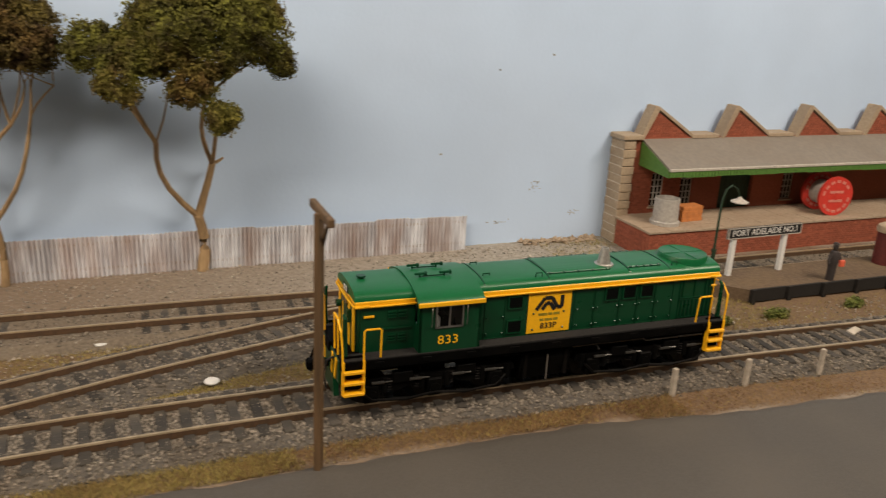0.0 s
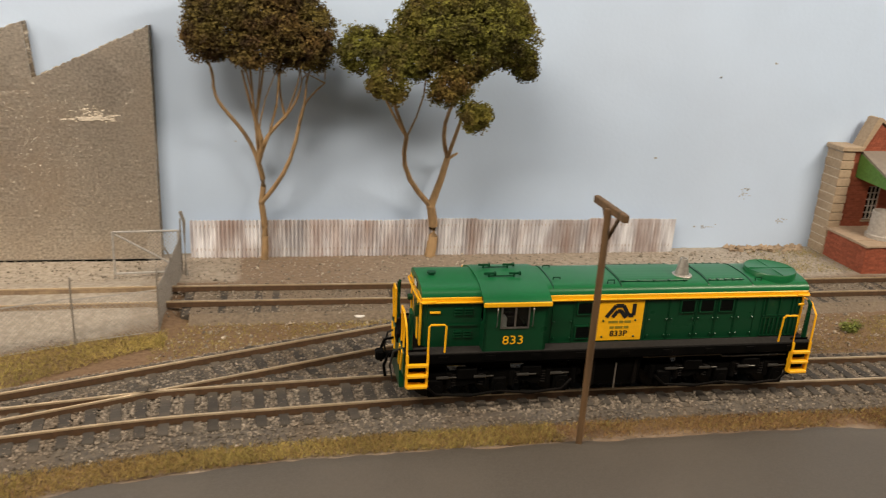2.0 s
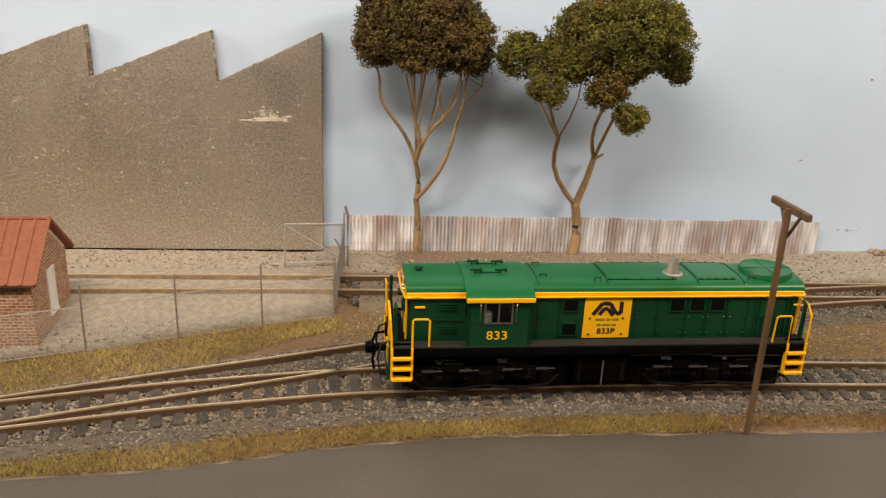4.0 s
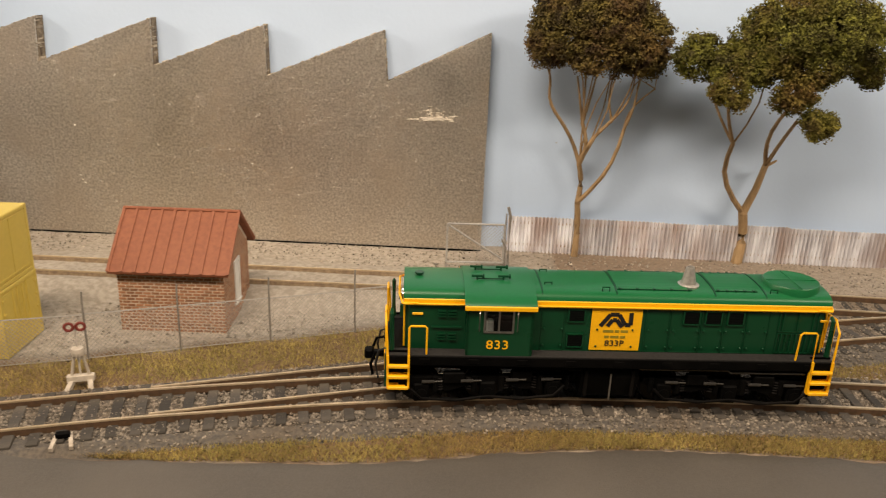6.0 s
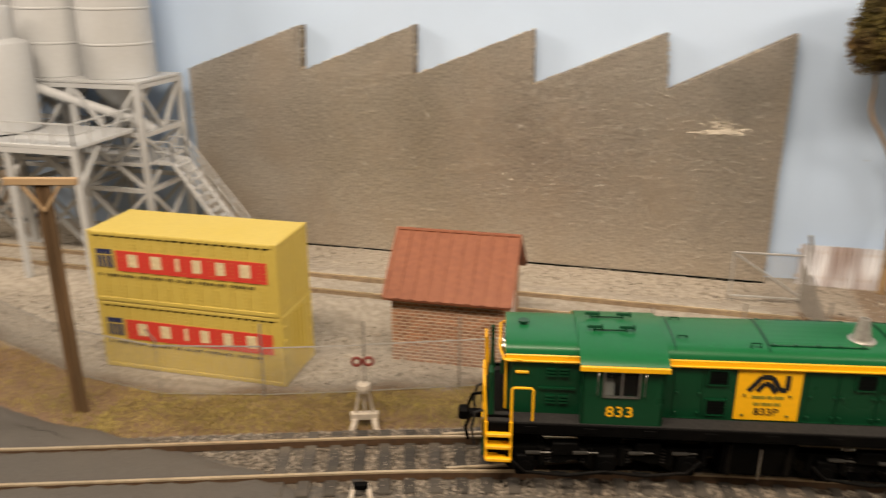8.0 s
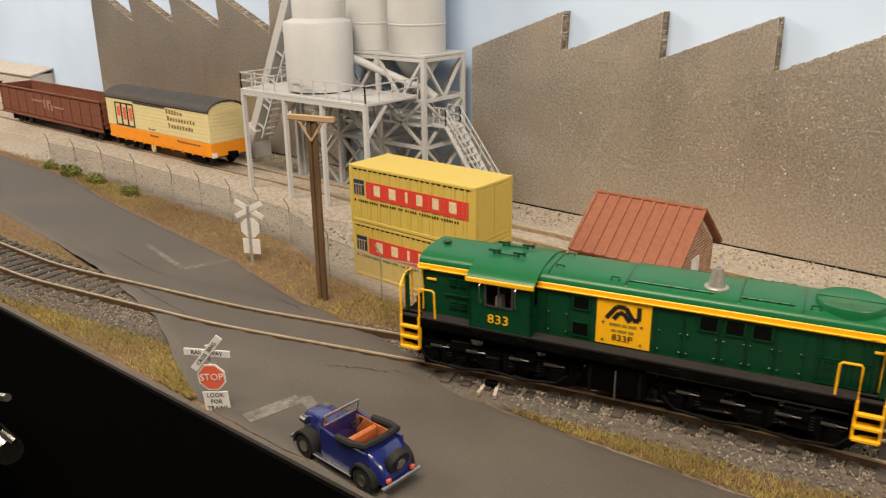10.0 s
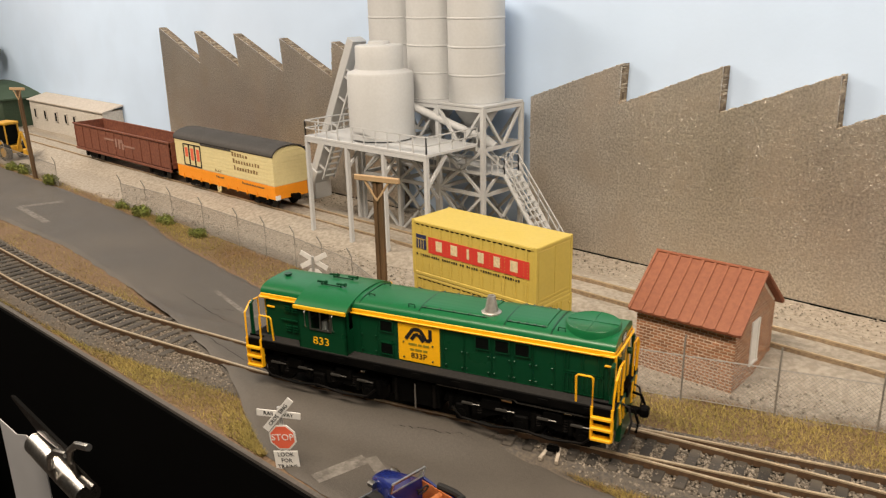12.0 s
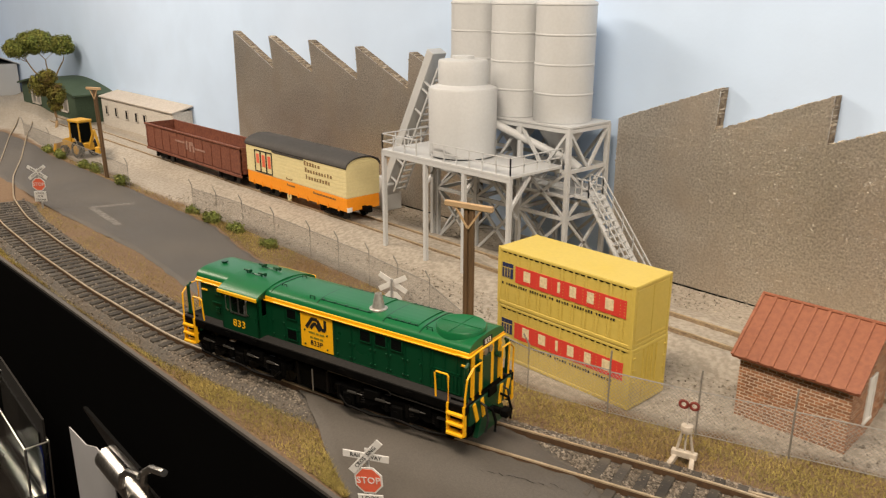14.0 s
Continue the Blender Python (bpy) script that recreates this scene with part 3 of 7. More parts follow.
F2 = factory([(-792, -1), (-480, -1), (-480, 84), (-544, 111), (-547, 86), (-607, 112), (-607, 87), (-669, 114), (-667, 88), (-730, 115), (-726, 88), (-790, 117)][:3]
             + [(-546, 111), (-548, 86), (-608, 112), (-606, 87), (-670, 114), (-666, 88), (-730, 115), (-725, 88), (-790, 117)], "brown-silver saw-tooth factory cut-out behind the sidings")


# ---- the diesel locomotive ----
def arc_roof(half, z_eave, z_crest, n=10, e=2.6):
    """Half section of a rounded roof, from one eave over the crest to the other."""
    pts = []
    for k in range(n + 1):
        a = math.pi * k / n
        c, s = math.cos(a), math.sin(a)
        pts.append((math.copysign(abs(c) ** (2 / e), c) * half, z_eave + (z_crest - z_eave) * abs(s) ** (2 / e)))
    return pts


def seam(bm, x0, x1, z0, z1, y, w=0.22, d=0.16):
    """A raised door or hatch outline on a side wall."""
    for a in ((x0, x1, z0, z0 + w), (x0, x1, z1 - w, z1), (x0, x0 + w, z0, z1), (x1 - w, x1, z0, z1)):
        box(bm, a[0], a[1], y - d, y + d, a[2], a[3])


def locomotive():
    L = thing("diesel_locomotive", mp(123, 222, 5.5), "green and yellow diesel locomotive with black running gear", "locomotive")
    HW, ZT = 11.0, 33.5
    bm = bmesh.new()
    box(bm, -68, 68, -15.8, 15.8, 15.2, 18.5, 0.3)
    box(bm, -66, 66, -12, 12, 12.6, 15.2)
    part("underframe", bm, M_BLACK, L, "black footplate and frame")
    for s in (-1, 1):
        bm = bmesh.new()
        box(bm, -67.6, 67.6, min(s * 11.1, s * 15.7), max(s * 11.1, s * 15.7), 18.45, 18.75)
        part("deck_plate", bm, M_DECK, L, "dark grey walkway plate")
    for x in np.arange(-58, 60, 14.6):
        part("frame_bracket", box(bmesh.new(), x, x + 3.2, -15.95, 15.95, 16.0, 17.6, 0.1), M_BLACK, L)
    # hoods
    for name, x0, x1 in (("short_hood", -62.8, -44.4), ("long_hood", -24.6, 66)):
        bm = bmesh.new()
        prism(bm, [(-HW, 18.4), (HW, 18.4), (HW, ZT), (-HW, ZT)], x0, x1, "x")
        outer = x0 if x0 < -50 else x1
        es = [e for e in bm.edges if abs(e.verts[0].co.x - outer) < 1e-4 and abs(e.verts[1].co.x - outer) < 1e-4 and abs(e.verts[0].co.z - e.verts[1].co.z) > 5]
        bmesh.ops.bevel(bm, geom=es, offset=1.6, segments=3, affect="EDGES")
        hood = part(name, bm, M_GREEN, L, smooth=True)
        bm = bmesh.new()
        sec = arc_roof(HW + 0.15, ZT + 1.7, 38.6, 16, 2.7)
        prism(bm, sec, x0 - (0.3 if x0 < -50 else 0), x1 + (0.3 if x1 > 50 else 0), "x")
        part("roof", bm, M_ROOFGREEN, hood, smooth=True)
        bm = bmesh.new()
        xa, xb = x0 - (0.35 if x0 < -50 else 0), x1 + (0.35 if x1 > 50 else 0)
        box(bm, xa, xb, -HW - 0.35, HW + 0.35, ZT - 0.05, ZT + 1.85, 0.3)
        part("yellow_band", bm, M_YELLOW, hood, "yellow eaves band")
        for s in (-1, 1):
            bm = bmesh.new()
            tube(bm, [(xa, s * (HW + 0.75), ZT + 0.2), (xb, s * (HW + 0.75), ZT + 0.2)], 0.32, 5)
            part("gutter_pipe", bm, M_YELLOW, hood)
    # end posts in yellow
    for x, s in ((-62.8, -1), (66, 1)):
        for y in (-8.6, -3.6, 3.6, 8.6):
            bm = bmesh.new()
            box(bm, x - 0.3, x + 0.3, y - 1.0, y + 1.0, 18.6, ZT, 0.15)
            part("end_stripe", bm, M_YELLOW, L, "yellow stripe on the hood end")
        bm = bmesh.new()
        box(bm, x - 0.45, x + 0.45, -3.2, 3.2, 34.4, 37.2, 0.3)
        nb = part("number_box", bm, M_INK, L)
        letters("833", 1.9, M_WHITE, nb, mp(x + s * 0.5, 0, 35.8, 90, 0, 90 * s))
        bm = bmesh.new()
        for y in (-1.6, 1.6):
            tube(bm, [(x - s * 0.2, y, 32.4), (x + s * 0.9, y, 32.4)], 1.25, 12)
        part("headlamp", bm, M_STEEL, L, "twin headlamps")
        bm = bmesh.new()
        tube(bm, [(x + s * 0.3, 6.2, 28.6), (x + s * 1.8, 6.2, 28.6)], 1.1, 10)
        box(bm, min(x, x + s * 1.4), max(x, x + s * 1.4), -6.3, -5.0, 27, 31)
        part("marker_lamp", bm, M_GREEN, L)
        bm = bmesh.new()
        box(bm, min(x, x + s * 0.4), max(x, x + s * 0.4), -2.6, 2.6, 18.8, 30.5, 0.15)
        part("end_door", bm, M_GREEN, L)
    # cab
    bm = bmesh.new()
    c0, c1, CW = -44.4, -24.6, 15.4
    for s in (-1, 1):
        y0, y1 = (s * CW, s * (CW - 0.8)) if s > 0 else (s * CW, s * CW + 0.8)
        y0, y1 = min(y0, y1), max(y0, y1)
        for a in ((c0, -39.2, 18.4, 35.4), (-30.6, c1, 18.4, 35.4), (-39.2, -30.6, 18.4, 26.6), (-39.2, -30.6, 33.9, 35.4)):
            box(bm, a[0], a[1], y0, y1, a[2], a[3])
    for x in (c0, c1 - 0.8):
        for a in ((-CW, CW, 18.4, 27.0), (-CW, -13.2, 27.0, 35), (13.2, CW, 27.0, 35), (-13.2, 13.2, 34.0, 36.2), (-8, 8, 36.2, 37.9)):
            box(bm, x, x + 0.8, a[0], a[1], a[2], a[3])
    cab = part("cab", bm, M_GREEN, L)
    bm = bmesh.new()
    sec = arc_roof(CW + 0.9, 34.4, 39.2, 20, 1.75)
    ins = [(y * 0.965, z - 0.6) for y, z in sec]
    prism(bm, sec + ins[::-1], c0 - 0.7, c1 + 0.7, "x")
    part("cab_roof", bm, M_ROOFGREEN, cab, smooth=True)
    for s in (-1, 1):
        bm = bmesh.new()
        box(bm, c0 - 0.75, c1 + 0.75, s * (CW + 1.0) - 0.35, s * (CW + 1.0) + 0.35, 33.9, 35.3, 0.15)
        part("cab_eave", bm, M_YELLOW, cab, "yellow cab roof edge")
    for s in (-1, 1):
        bm = bmesh.new()
        y = s * (CW + 0.12)
        for a in ((-39.4, -30.4, 26.4, 26.9), (-39.4, -30.4, 33.4, 33.9), (-39.4, -38.9, 26.4, 33.9), (-30.9, -30.4, 26.4, 33.9), (-35.1, -34.6, 26.9, 33.4)):
            box(bm, a[0], a[1], y - 0.2, y + 0.2, a[2], a[3])
        fr = part("window_frame", bm, M_STEEL, cab, "bright window frame")
        bm = bmesh.new()
        box(bm, -39, -30.8, y - s * 0.45 - 0.05, y - s * 0.45 + 0.05, 26.8, 33.6)
        g = part("window_glass", bm, M_GLASS, fr)
        g.visible_shadow = False
        bm = bmesh.new()
        for x in (-40.6, -29.4):
            tube(bm, [(x, s * (CW + 0.2), 27), (x - 0.1, s * (CW + 1.0), 28), (x - 0.1, s * (CW + 1.0), 33), (x, s * (CW + 0.2), 34)], 0.22, 5)
        part("window_wing", bm, M_STEEL, cab)
        bm = bmesh.new()
        box(bm, -38, -35.8, s * 9 - 1.5, s * 9 + 1.5, 19.5, 27.8, 0.4)
        part("cab_seat", bm, M_WHITE, cab, "pale seat behind the glass")
    # cab numbers
    for s in (-1, 1):
        letters("833", 3.0, M_YELLOW, cab, mp(-35.0, s * (CW + 0.08), 22.3, 90, 0, 0 if s < 0 else 180), "yellow running number", wide=1.15)
    # operator's panel, drawn as plain shapes
    for s in (-1, 1):
        y = s * (HW + 0.25)
        bm = bmesh.new()
        box(bm, -6.6, 8.7, min(y, y - s * 0.4), max(y, y - s * 0.4), 19.3, 33.4)
        pan = part("side_panel", bm, M_YELLOW, L, "yellow panel with a black emblem")
        f = -s
        path = [(-4.8, 27.4), (-2.0, 31.3), (0.6, 31.3), (2.7, 27.9), (4.3, 27.9), (4.3, 31.9)]
        path2 = [(-2.7, 27.4), (-1.2, 29.5), (0.0, 29.5), (1.8, 27.1)]
        for pth in (path, path2):
            for (xa, za), (xb, zb) in zip(pth, pth[1:]):
                part("emblem_stroke", bar(bmesh.new(), (xa * f + 1.05, y + s * 0.05, za), (xb * f + 1.05, y + s * 0.05, zb), 1.25, 0.2), M_INK, pan)
        bm = bmesh.new()
        for z, ws in ((25.7, (3.2, 1.4, 2.2)), (23.8, (1.4, 2.6, 1.6))):
            x = -sum(ws) / 2 + 0.8
            for w in ws:
                box(bm, x - 0.2, x + w - 0.2, y - 0.09, y + 0.09, z - 0.42, z + 0.42)
                x += w + 0.4
        part("lettering_bar", bm, M_OLIVE, pan)
        letters("833P", 2.0, M_INK, pan, mp(1.0, y + s * 0.1, 21.6, 90, 0, 0 if s < 0 else 180), "black running number", wide=1.1)
        # dark windows and grilles
        for x0, x1, z0, z1 in ((21.2, 26.5, 28.2, 33.0), (27.9, 33.2, 28.2, 33.0), (34.7, 40.0, 28.2, 33.0), (-13.8, -8.5, 28.4, 32.9), (-13.8, -8.5, 20.0, 24.7)):
            bm = bmesh.new()
            seam(bm, x0, x1, z0, z1, y, 0.4, 0.22)
            wf = part("hood_window", bm, M_GREEN, L)
            bm = bmesh.new()
            box(bm, x0 + 0.3, x1 - 0.3, y - 0.08, y + 0.08, z0 + 0.3, z1 - 0.3)
            for k in range(5):
                z = z0 + 0.7 + k * (z1 - z0 - 1.2) / 4
                box(bm, x0 + 0.4, x1 - 0.4, y - 0.14, y + 0.14, z - 0.1, z + 0.1)
            part("mesh_screen", bm, M_DARK, wf, "dark mesh screen")
        # doors, hinges and louvres
        for x0, x1 in ((10.0, 17.4), (17.6, 26.9), (27.1, 33.8), (34.0, 40.8), (41.0, 48.0), (-21.6, -14.6)):
            bm = bmesh.new()
            seam(bm, x0, x1, 18.9, 33.2, y - s * 0.18, 0.16, 0.14)
            part("hood_door", bm, M_GREEN, L)
        bm = bmesh.new()
        for x in (11.0, 16.8, 18.6, 26.0, 28.0, 33.0, 34.8, 40.0, 42.0, 47.2, -20.8, -15.4, -4.6, 6.2):
            for z in (20.6, 26.2):
                box(bm, x - 0.28, x + 0.28, y - 0.35, y + 0.35, z - 0.3, z + 0.3, 0.1)
        part("door_latch", bm, M_GREEN, L)
        bm = bmesh.new()
        seam(bm, 50.8, 63.2, 19.2, 26.0, y - s * 0.1, 0.3, 0.2)
        seam(bm, 50.8, 63.2, 26.4, 33.2, y - s * 0.1, 0.3, 0.2)
        for x in np.arange(52.0, 63.0, 1.55):
            box(bm, x, x + 0.4, y - 0.22, y + 0.22, 19.5, 25.8)
            if int(x * 10) % 2 == 0:
                box(bm, x, x + 0.3, y - 0.18, y + 0.18, 26.6, 33.0)
        part("radiator_grille", bm, M_GREEN, L)
        bm = bmesh.new()
        for z0 in (21.8, 29.4):
            for x in (-51.6, -48.4):
                for k in range(3):
                    box(bm, x - 1.2, x + 1.2, y - 0.3, y + 0.2, z0 + k * 0.9, z0 + k * 0.9 + 0.45)
        box(bm, -54.6, -45.6, y - 0.28, y + 0.2, 25.8, 26.3)
        part("louvre", bm, M_GREEN, L)
        for xa, xb in ((-60.4, -57.2), (63.4, 65.6)):
            part("classification_lamp", box(bmesh.new(), xa, xb, y - 0.25, y + 0.2, 30.0, 30.7, 0.1), M_YELLOW, L)
    # roof fittings
    bm = bmesh.new()
    lathe(bm, [(3.3, 37.4), (3.3, 38.8), (3.1, 39.0), (2.3, 39.1), (1.25, 44.2), (1.2, 44.4), (0.9, 44.4), (0.85, 43.4)], 24.0, -3.6, 24)
    part("exhaust_stack", bm, M_STACK, L, "bare metal exhaust stack", smooth=True)
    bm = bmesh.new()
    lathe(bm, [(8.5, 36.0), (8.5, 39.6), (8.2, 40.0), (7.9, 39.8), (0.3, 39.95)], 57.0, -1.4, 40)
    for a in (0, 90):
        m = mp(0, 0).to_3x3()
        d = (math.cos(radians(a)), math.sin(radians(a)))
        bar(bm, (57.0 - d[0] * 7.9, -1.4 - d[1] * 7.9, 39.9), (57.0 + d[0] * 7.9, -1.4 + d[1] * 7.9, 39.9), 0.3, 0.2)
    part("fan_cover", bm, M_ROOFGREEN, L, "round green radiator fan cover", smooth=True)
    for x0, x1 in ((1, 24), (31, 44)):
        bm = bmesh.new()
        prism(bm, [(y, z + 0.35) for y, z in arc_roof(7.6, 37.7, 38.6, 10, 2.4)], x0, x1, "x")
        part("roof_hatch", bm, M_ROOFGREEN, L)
        bm = bmesh.new()
        for s in (-1, 1):
            for x in np.linspace(x0 + 1, x1 - 1, 5):
                box(bm, x - 0.4, x + 0.4, s * 7.5 - 0.5, s * 7.5 + 0.5, 37.6, 38.6, 0.1)
        prism(bm, [(q, z + 0.25) for q, z in arc_roof(10.5, 35.6, 38.65, 14, 2.7)], x0 - 0.5, x0 - 0.1, "x")
        for s in (-1, 1):
            box(bm, x0, x1, s * 7.7 - 0.16, s * 7.7 + 0.16, 37.7, 38.35)
        part("hatch_catch", bm, M_GREEN, L)
    bm = bmesh.new()
    for x, y in ((-41, -4), (-41, 4), (-33, -4), (-33, 4)):
        tube(bm, [(x, y, 37.6), (x, y, 40.0)], 0.3, 6)
        tube(bm, [(x - 1.7, y, 40.1), (x + 1.7, y, 40.1)], 0.4, 6)
        tube(bm, [(x + 1.5, y, 40.1), (x + 2.1, y, 40.1)], 0.7, 8)
    tube(bm, [(-41, -4, 39.3), (-33, -4, 39.3)], 0.2, 5)
    tube(bm, [(-41, 4, 39.3), (-33, 4, 39.3)], 0.2, 5)
    part("air_horn", bm, M_GREEN, L, "dark green roof horns")
    bm = bmesh.new()
    tube(bm, [(-58.5, 0, 38.0), (-58.5, 0, 39.5)], 1.0, 10)
    tube(bm, [(-58.5, 0, 39.1), (-58.5, 0, 39.6)], 1.4, 10)
    part("roof_vent", bm, M_GREEN, L)
    for x in (-22, 46):
        bm = bmesh.new()
        prism(bm, [(q, z + 0.2) for q, z in arc_roof(10.9, 35.2, 38.65, 14, 2.7)], x, x + 0.4, "x")
        part("roof_rib", bm, M_GREEN, L)
    # lifting eyes on the roof and grab irons over the eaves band
    for x, y in ((-19.5, -5.5), (-19.5, 5.5), (-2.5, -8.6), (49, -8.2)):
        bm = bmesh.new()
        tube(bm, [(x - 1.1, y, 37.6), (x - 1.1, y, 39.1), (x + 1.1, y, 39.1), (x + 1.1, y, 37.6)], 0.22, 5)
        part("lifting_eye", bm, M_GREEN, L)
    for sx, x in ((-1, -62.8), (1, 66.0)):
        bm = bmesh.new()
        tube(bm, [(x - sx * 4, -HW - 0.9, ZT + 0.5), (x + sx * 0.6, -HW - 0.4, ZT + 0.3), (x + sx * 1.6, -7, ZT + 1.6), (x + sx * 1.6, 7, ZT + 1.6), (x + sx * 0.6, HW + 0.4, ZT + 0.3), (x - sx * 4, HW + 0.9, ZT + 0.5)], 0.36, 6)
        part("end_grab_rail", bm, M_YELLOW, L)
        for s in (-1, 1):
            bm = bmesh.new()
            tube(bm, [(sx * 66.4, s * 13.2, 18.6), (sx * 66.4, s * 13.2, 31.2), (sx * 66.4, s * 11.8, 32.0)], 0.9, 8, 0.5)
            part("end_post", bm, M_GREEN, L, "green end platform post")
    # steps and hand rails at the four corners
    for sx in (-1, 1):
        for sy in (-1, 1):
            xo, xi, y = sx * 67.4, sx * 61.2, sy * 15.6
            bm = bmesh.new()
            for x in (xo, xi):
                bar(bm, (x, y, 7.6), (x, y, 18.6), 0.7, 1.4)
            for z in (8.0, 11.6, 15.2):
                box(bm, min(xo, xi), max(xo, xi), y - 1.5, y + 1.5, z - 0.45, z + 0.45, 0.12)
            st = part("corner_step", bm, M_YELLOW, L, "yellow corner steps")
            bm = bmesh.new()
            box(bm, min(xo, xi), max(xo, xi), y - sy * 1.7 - 0.2, y - sy * 1.7 + 0.2, 7.6, 19.4)
            part("step_backing", bm, M_BLACK, st)
            bm = bmesh.new()
            tube(bm, [(xi, y, 15), (xi, y, 27.6), (xi - sx * 0.5, y, 28.2), (xi - sx * 4.6, y, 28.2), (xi - sx * 5.2, y, 27.6), (xi - sx * 5.2, y - sy * 0.6, 18.4)], 0.34, 6)
            part("hand_rail", bm, M_YELLOW, st)
            bm = bmesh.new()
            tube(bm, [(xo, y, 12), (xo + sx * 0.2, y, 22), (xo + sx * 0.6, y - sy * 0.6, 28), (xo + sx * 0.8, y - sy * 4, 31), (xo + sx * 0.6, y - sy * 4, 19.4)], 0.36, 6)
            tube(bm, [(xo + sx * 0.8, y - sy * 4, 31), (xo + sx * 0.8, y - sy * 8.6, 31), (xo + sx * 0.6, y - sy * 8.6, 19.4)], 0.36, 6)
            part("end_rail", bm, M_YELLOW, st)
    # pilots, couplers and hoses
    for sx in (-1, 1):
        bm = bmesh.new()
        box(bm, min(sx * 66.4, sx * 68.3), max(sx * 66.4, sx * 68.3), -13.6, 13.6, 10.5, 18.2, 0.2)
        prism(bm, [(-7, 10.5), (7, 10.5), (9.5, 4.4), (-9.5, 4.4)], min(sx * 67.0, sx * 68.6), max(sx * 67.0, sx * 68.6), "x")
        pil = part("pilot_beam", bm, M_GREEN, L, "green end beam and cowcatcher")
        for y in (-11.5, -6.5, 6.5, 11.5):
            bm = bmesh.new()
            bar(bm, (sx * 68.45, y * 0.8, 10.9), (sx * 68.45, y, 17.8), 1.7, 0.4)
            part("warning_stripe", bm, M_YELLOW, pil, "yellow warning stripe")
        bm = bmesh.new()
        for y in (-7.2, 7.2):
            tube(bm, [(sx * 68.4, y, 16.6), (sx * 70.4, y, 15.8), (sx * 71.4, y, 11), (sx * 70.6, y * 1.05, 6.5)], 0.38, 6)
        part("brake_hose", bm, M_TYRE, pil, "black brake hoses")
        bm = bmesh.new()
        box(bm, min(sx * 68, sx * 73.4), max(sx * 68, sx * 72.6), -1.0, 1.0, 10.4, 12.4, 0.3)
        box(bm, min(sx * 72.2, sx * 75.2), max(sx * 72.2, sx * 75.2), -1.7, 1.7, 9.8, 13.2, 0.6)
        part("coupler", bm, M_BLACK, L, "black knuckle coupler")
        bm = bmesh.new()
        for y in (-5, 5.5):
            tube(bm, [(sx * 68.6, y, 14.5), (sx * 71.6, y, 14.0), (sx * 73.0, y, 10), (sx * 72.4, y + 0.5, 6)], 0.5, 6)
        part("air_hose", bm, M_BLACK, L)
        bm = bmesh.new()
        box(bm, min(sx * 68, sx * 68.9), max(sx * 68, sx * 68.9), -2.6, 2.6, 16.4, 19.6, 0.2)
        part("end_plate", bm, M_BLACK, L)
    # fuel tank and piping
    bm = bmesh.new()
    prism(bm, [(-13, 14), (13, 14), (13.6, 11), (12.4, 4.2), (-12.4, 4.2), (-13.6, 11)], -8.5, 9.0, "x")
    part("fuel_tank", bm, M_BLACK, L)
    for s in (-1, 1):
        part("tank_gauge", tube(bmesh.new(), [(0.5, s * 14.0, 3.6), (0.5, s * 14.0, 12.5)], 0.28, 6), M_STEEL, L, "bright sight glass")
        part("air_pipe", tube(bmesh.new(), [(9, s * 14.6, 14.6), (36, s * 14.6, 14.6), (37, s * 14.6, 13.8), (60, s * 14.6, 13.8)], 0.3, 5), M_PIPE, L)
        for x in (-7.0, 7.4):
            part("tank_strap", box(bmesh.new(), x - 0.5, x + 0.5, min(s * 12.2, s * 13.9), max(s * 12.2, s * 13.9), 4.6, 13.6, 0.1), M_GEAR, L)
    # bogies with turning wheels
    bogies = []
    for xb in (-38.3, 38.7):
        bg = part("bogie", bogie_frame(), M_BLACK, L, "black three-axle bogie", m=mp(xb, 0, 0))
        for s in (-1, 1):
            for x in (-14.8, -5.6, 5.6, 14.8):
                bm = bmesh.new()
                for k in range(5):
                    lathe(bm, [(1.15, 6.4 + k * 0.9), (1.35, 6.65 + k * 0.9), (1.15, 6.9 + k * 0.9)], x, s * 12.7, 10)
                part("spring_coil", bm, M_GEAR, bg)
            bm = bmesh.new()
            tube(bm, [(-24, s * 14.7, 7.6), (-20.5, s * 14.9, 4.4), (-10, s * 14.9, 3.4), (0, s * 14.9, 4.6), (10, s * 14.9, 3.4), (20.5, s * 14.9, 4.4), (24, s * 14.7, 7.6)], 0.5, 6)
            part("equaliser", bm, M_GEAR, bg, "dark equaliser beam")
            for x in (-18.5, -6.5, 7.5, 18.5):
                bm = bmesh.new()
                tube(bm, [(x - 1.9, s * 14.4, 9.8), (x + 1.9, s * 14.4, 9.8)], 0.5, 8)
                tube(bm, [(x + 1.8, s * 14.4, 9.8), (x + 4.4, s * 14.4, 9.8)], 0.25, 5)
                part("brake_cylinder", bm, M_PIPE, bg)
        sets = []
        for xa in (-20.5, 0, 20.5):
            bm = bmesh.new()
            for s in (-1, 1):
                ya = s * 7.6
                tube(bm, [(0, ya - 0.8, 0), (0, ya + 0.8, 0)], 5.8, 28)
                tube(bm, [(0, ya - s * 1.0, 0), (0, ya - s * 0.7, 0)], 6.5, 28)
                for k in range(6):
                    a = k * math.pi / 3
                    box(bm, 1.6, 4.6, ya + s * 0.8 - 0.2, ya + s * 0.8 + 0.2, -0.4, 0.4, m=Matrix.Rotation(a, 4, "Y"))
            tube(bm, [(0, -9, 0), (0, 9, 0)], 1.2, 10)
            sets.append(part("wheelset", bm, M_WHEEL, bg, m=mp(xa, 0, 5.8)))
        bogies.append((bg, xb, sets))
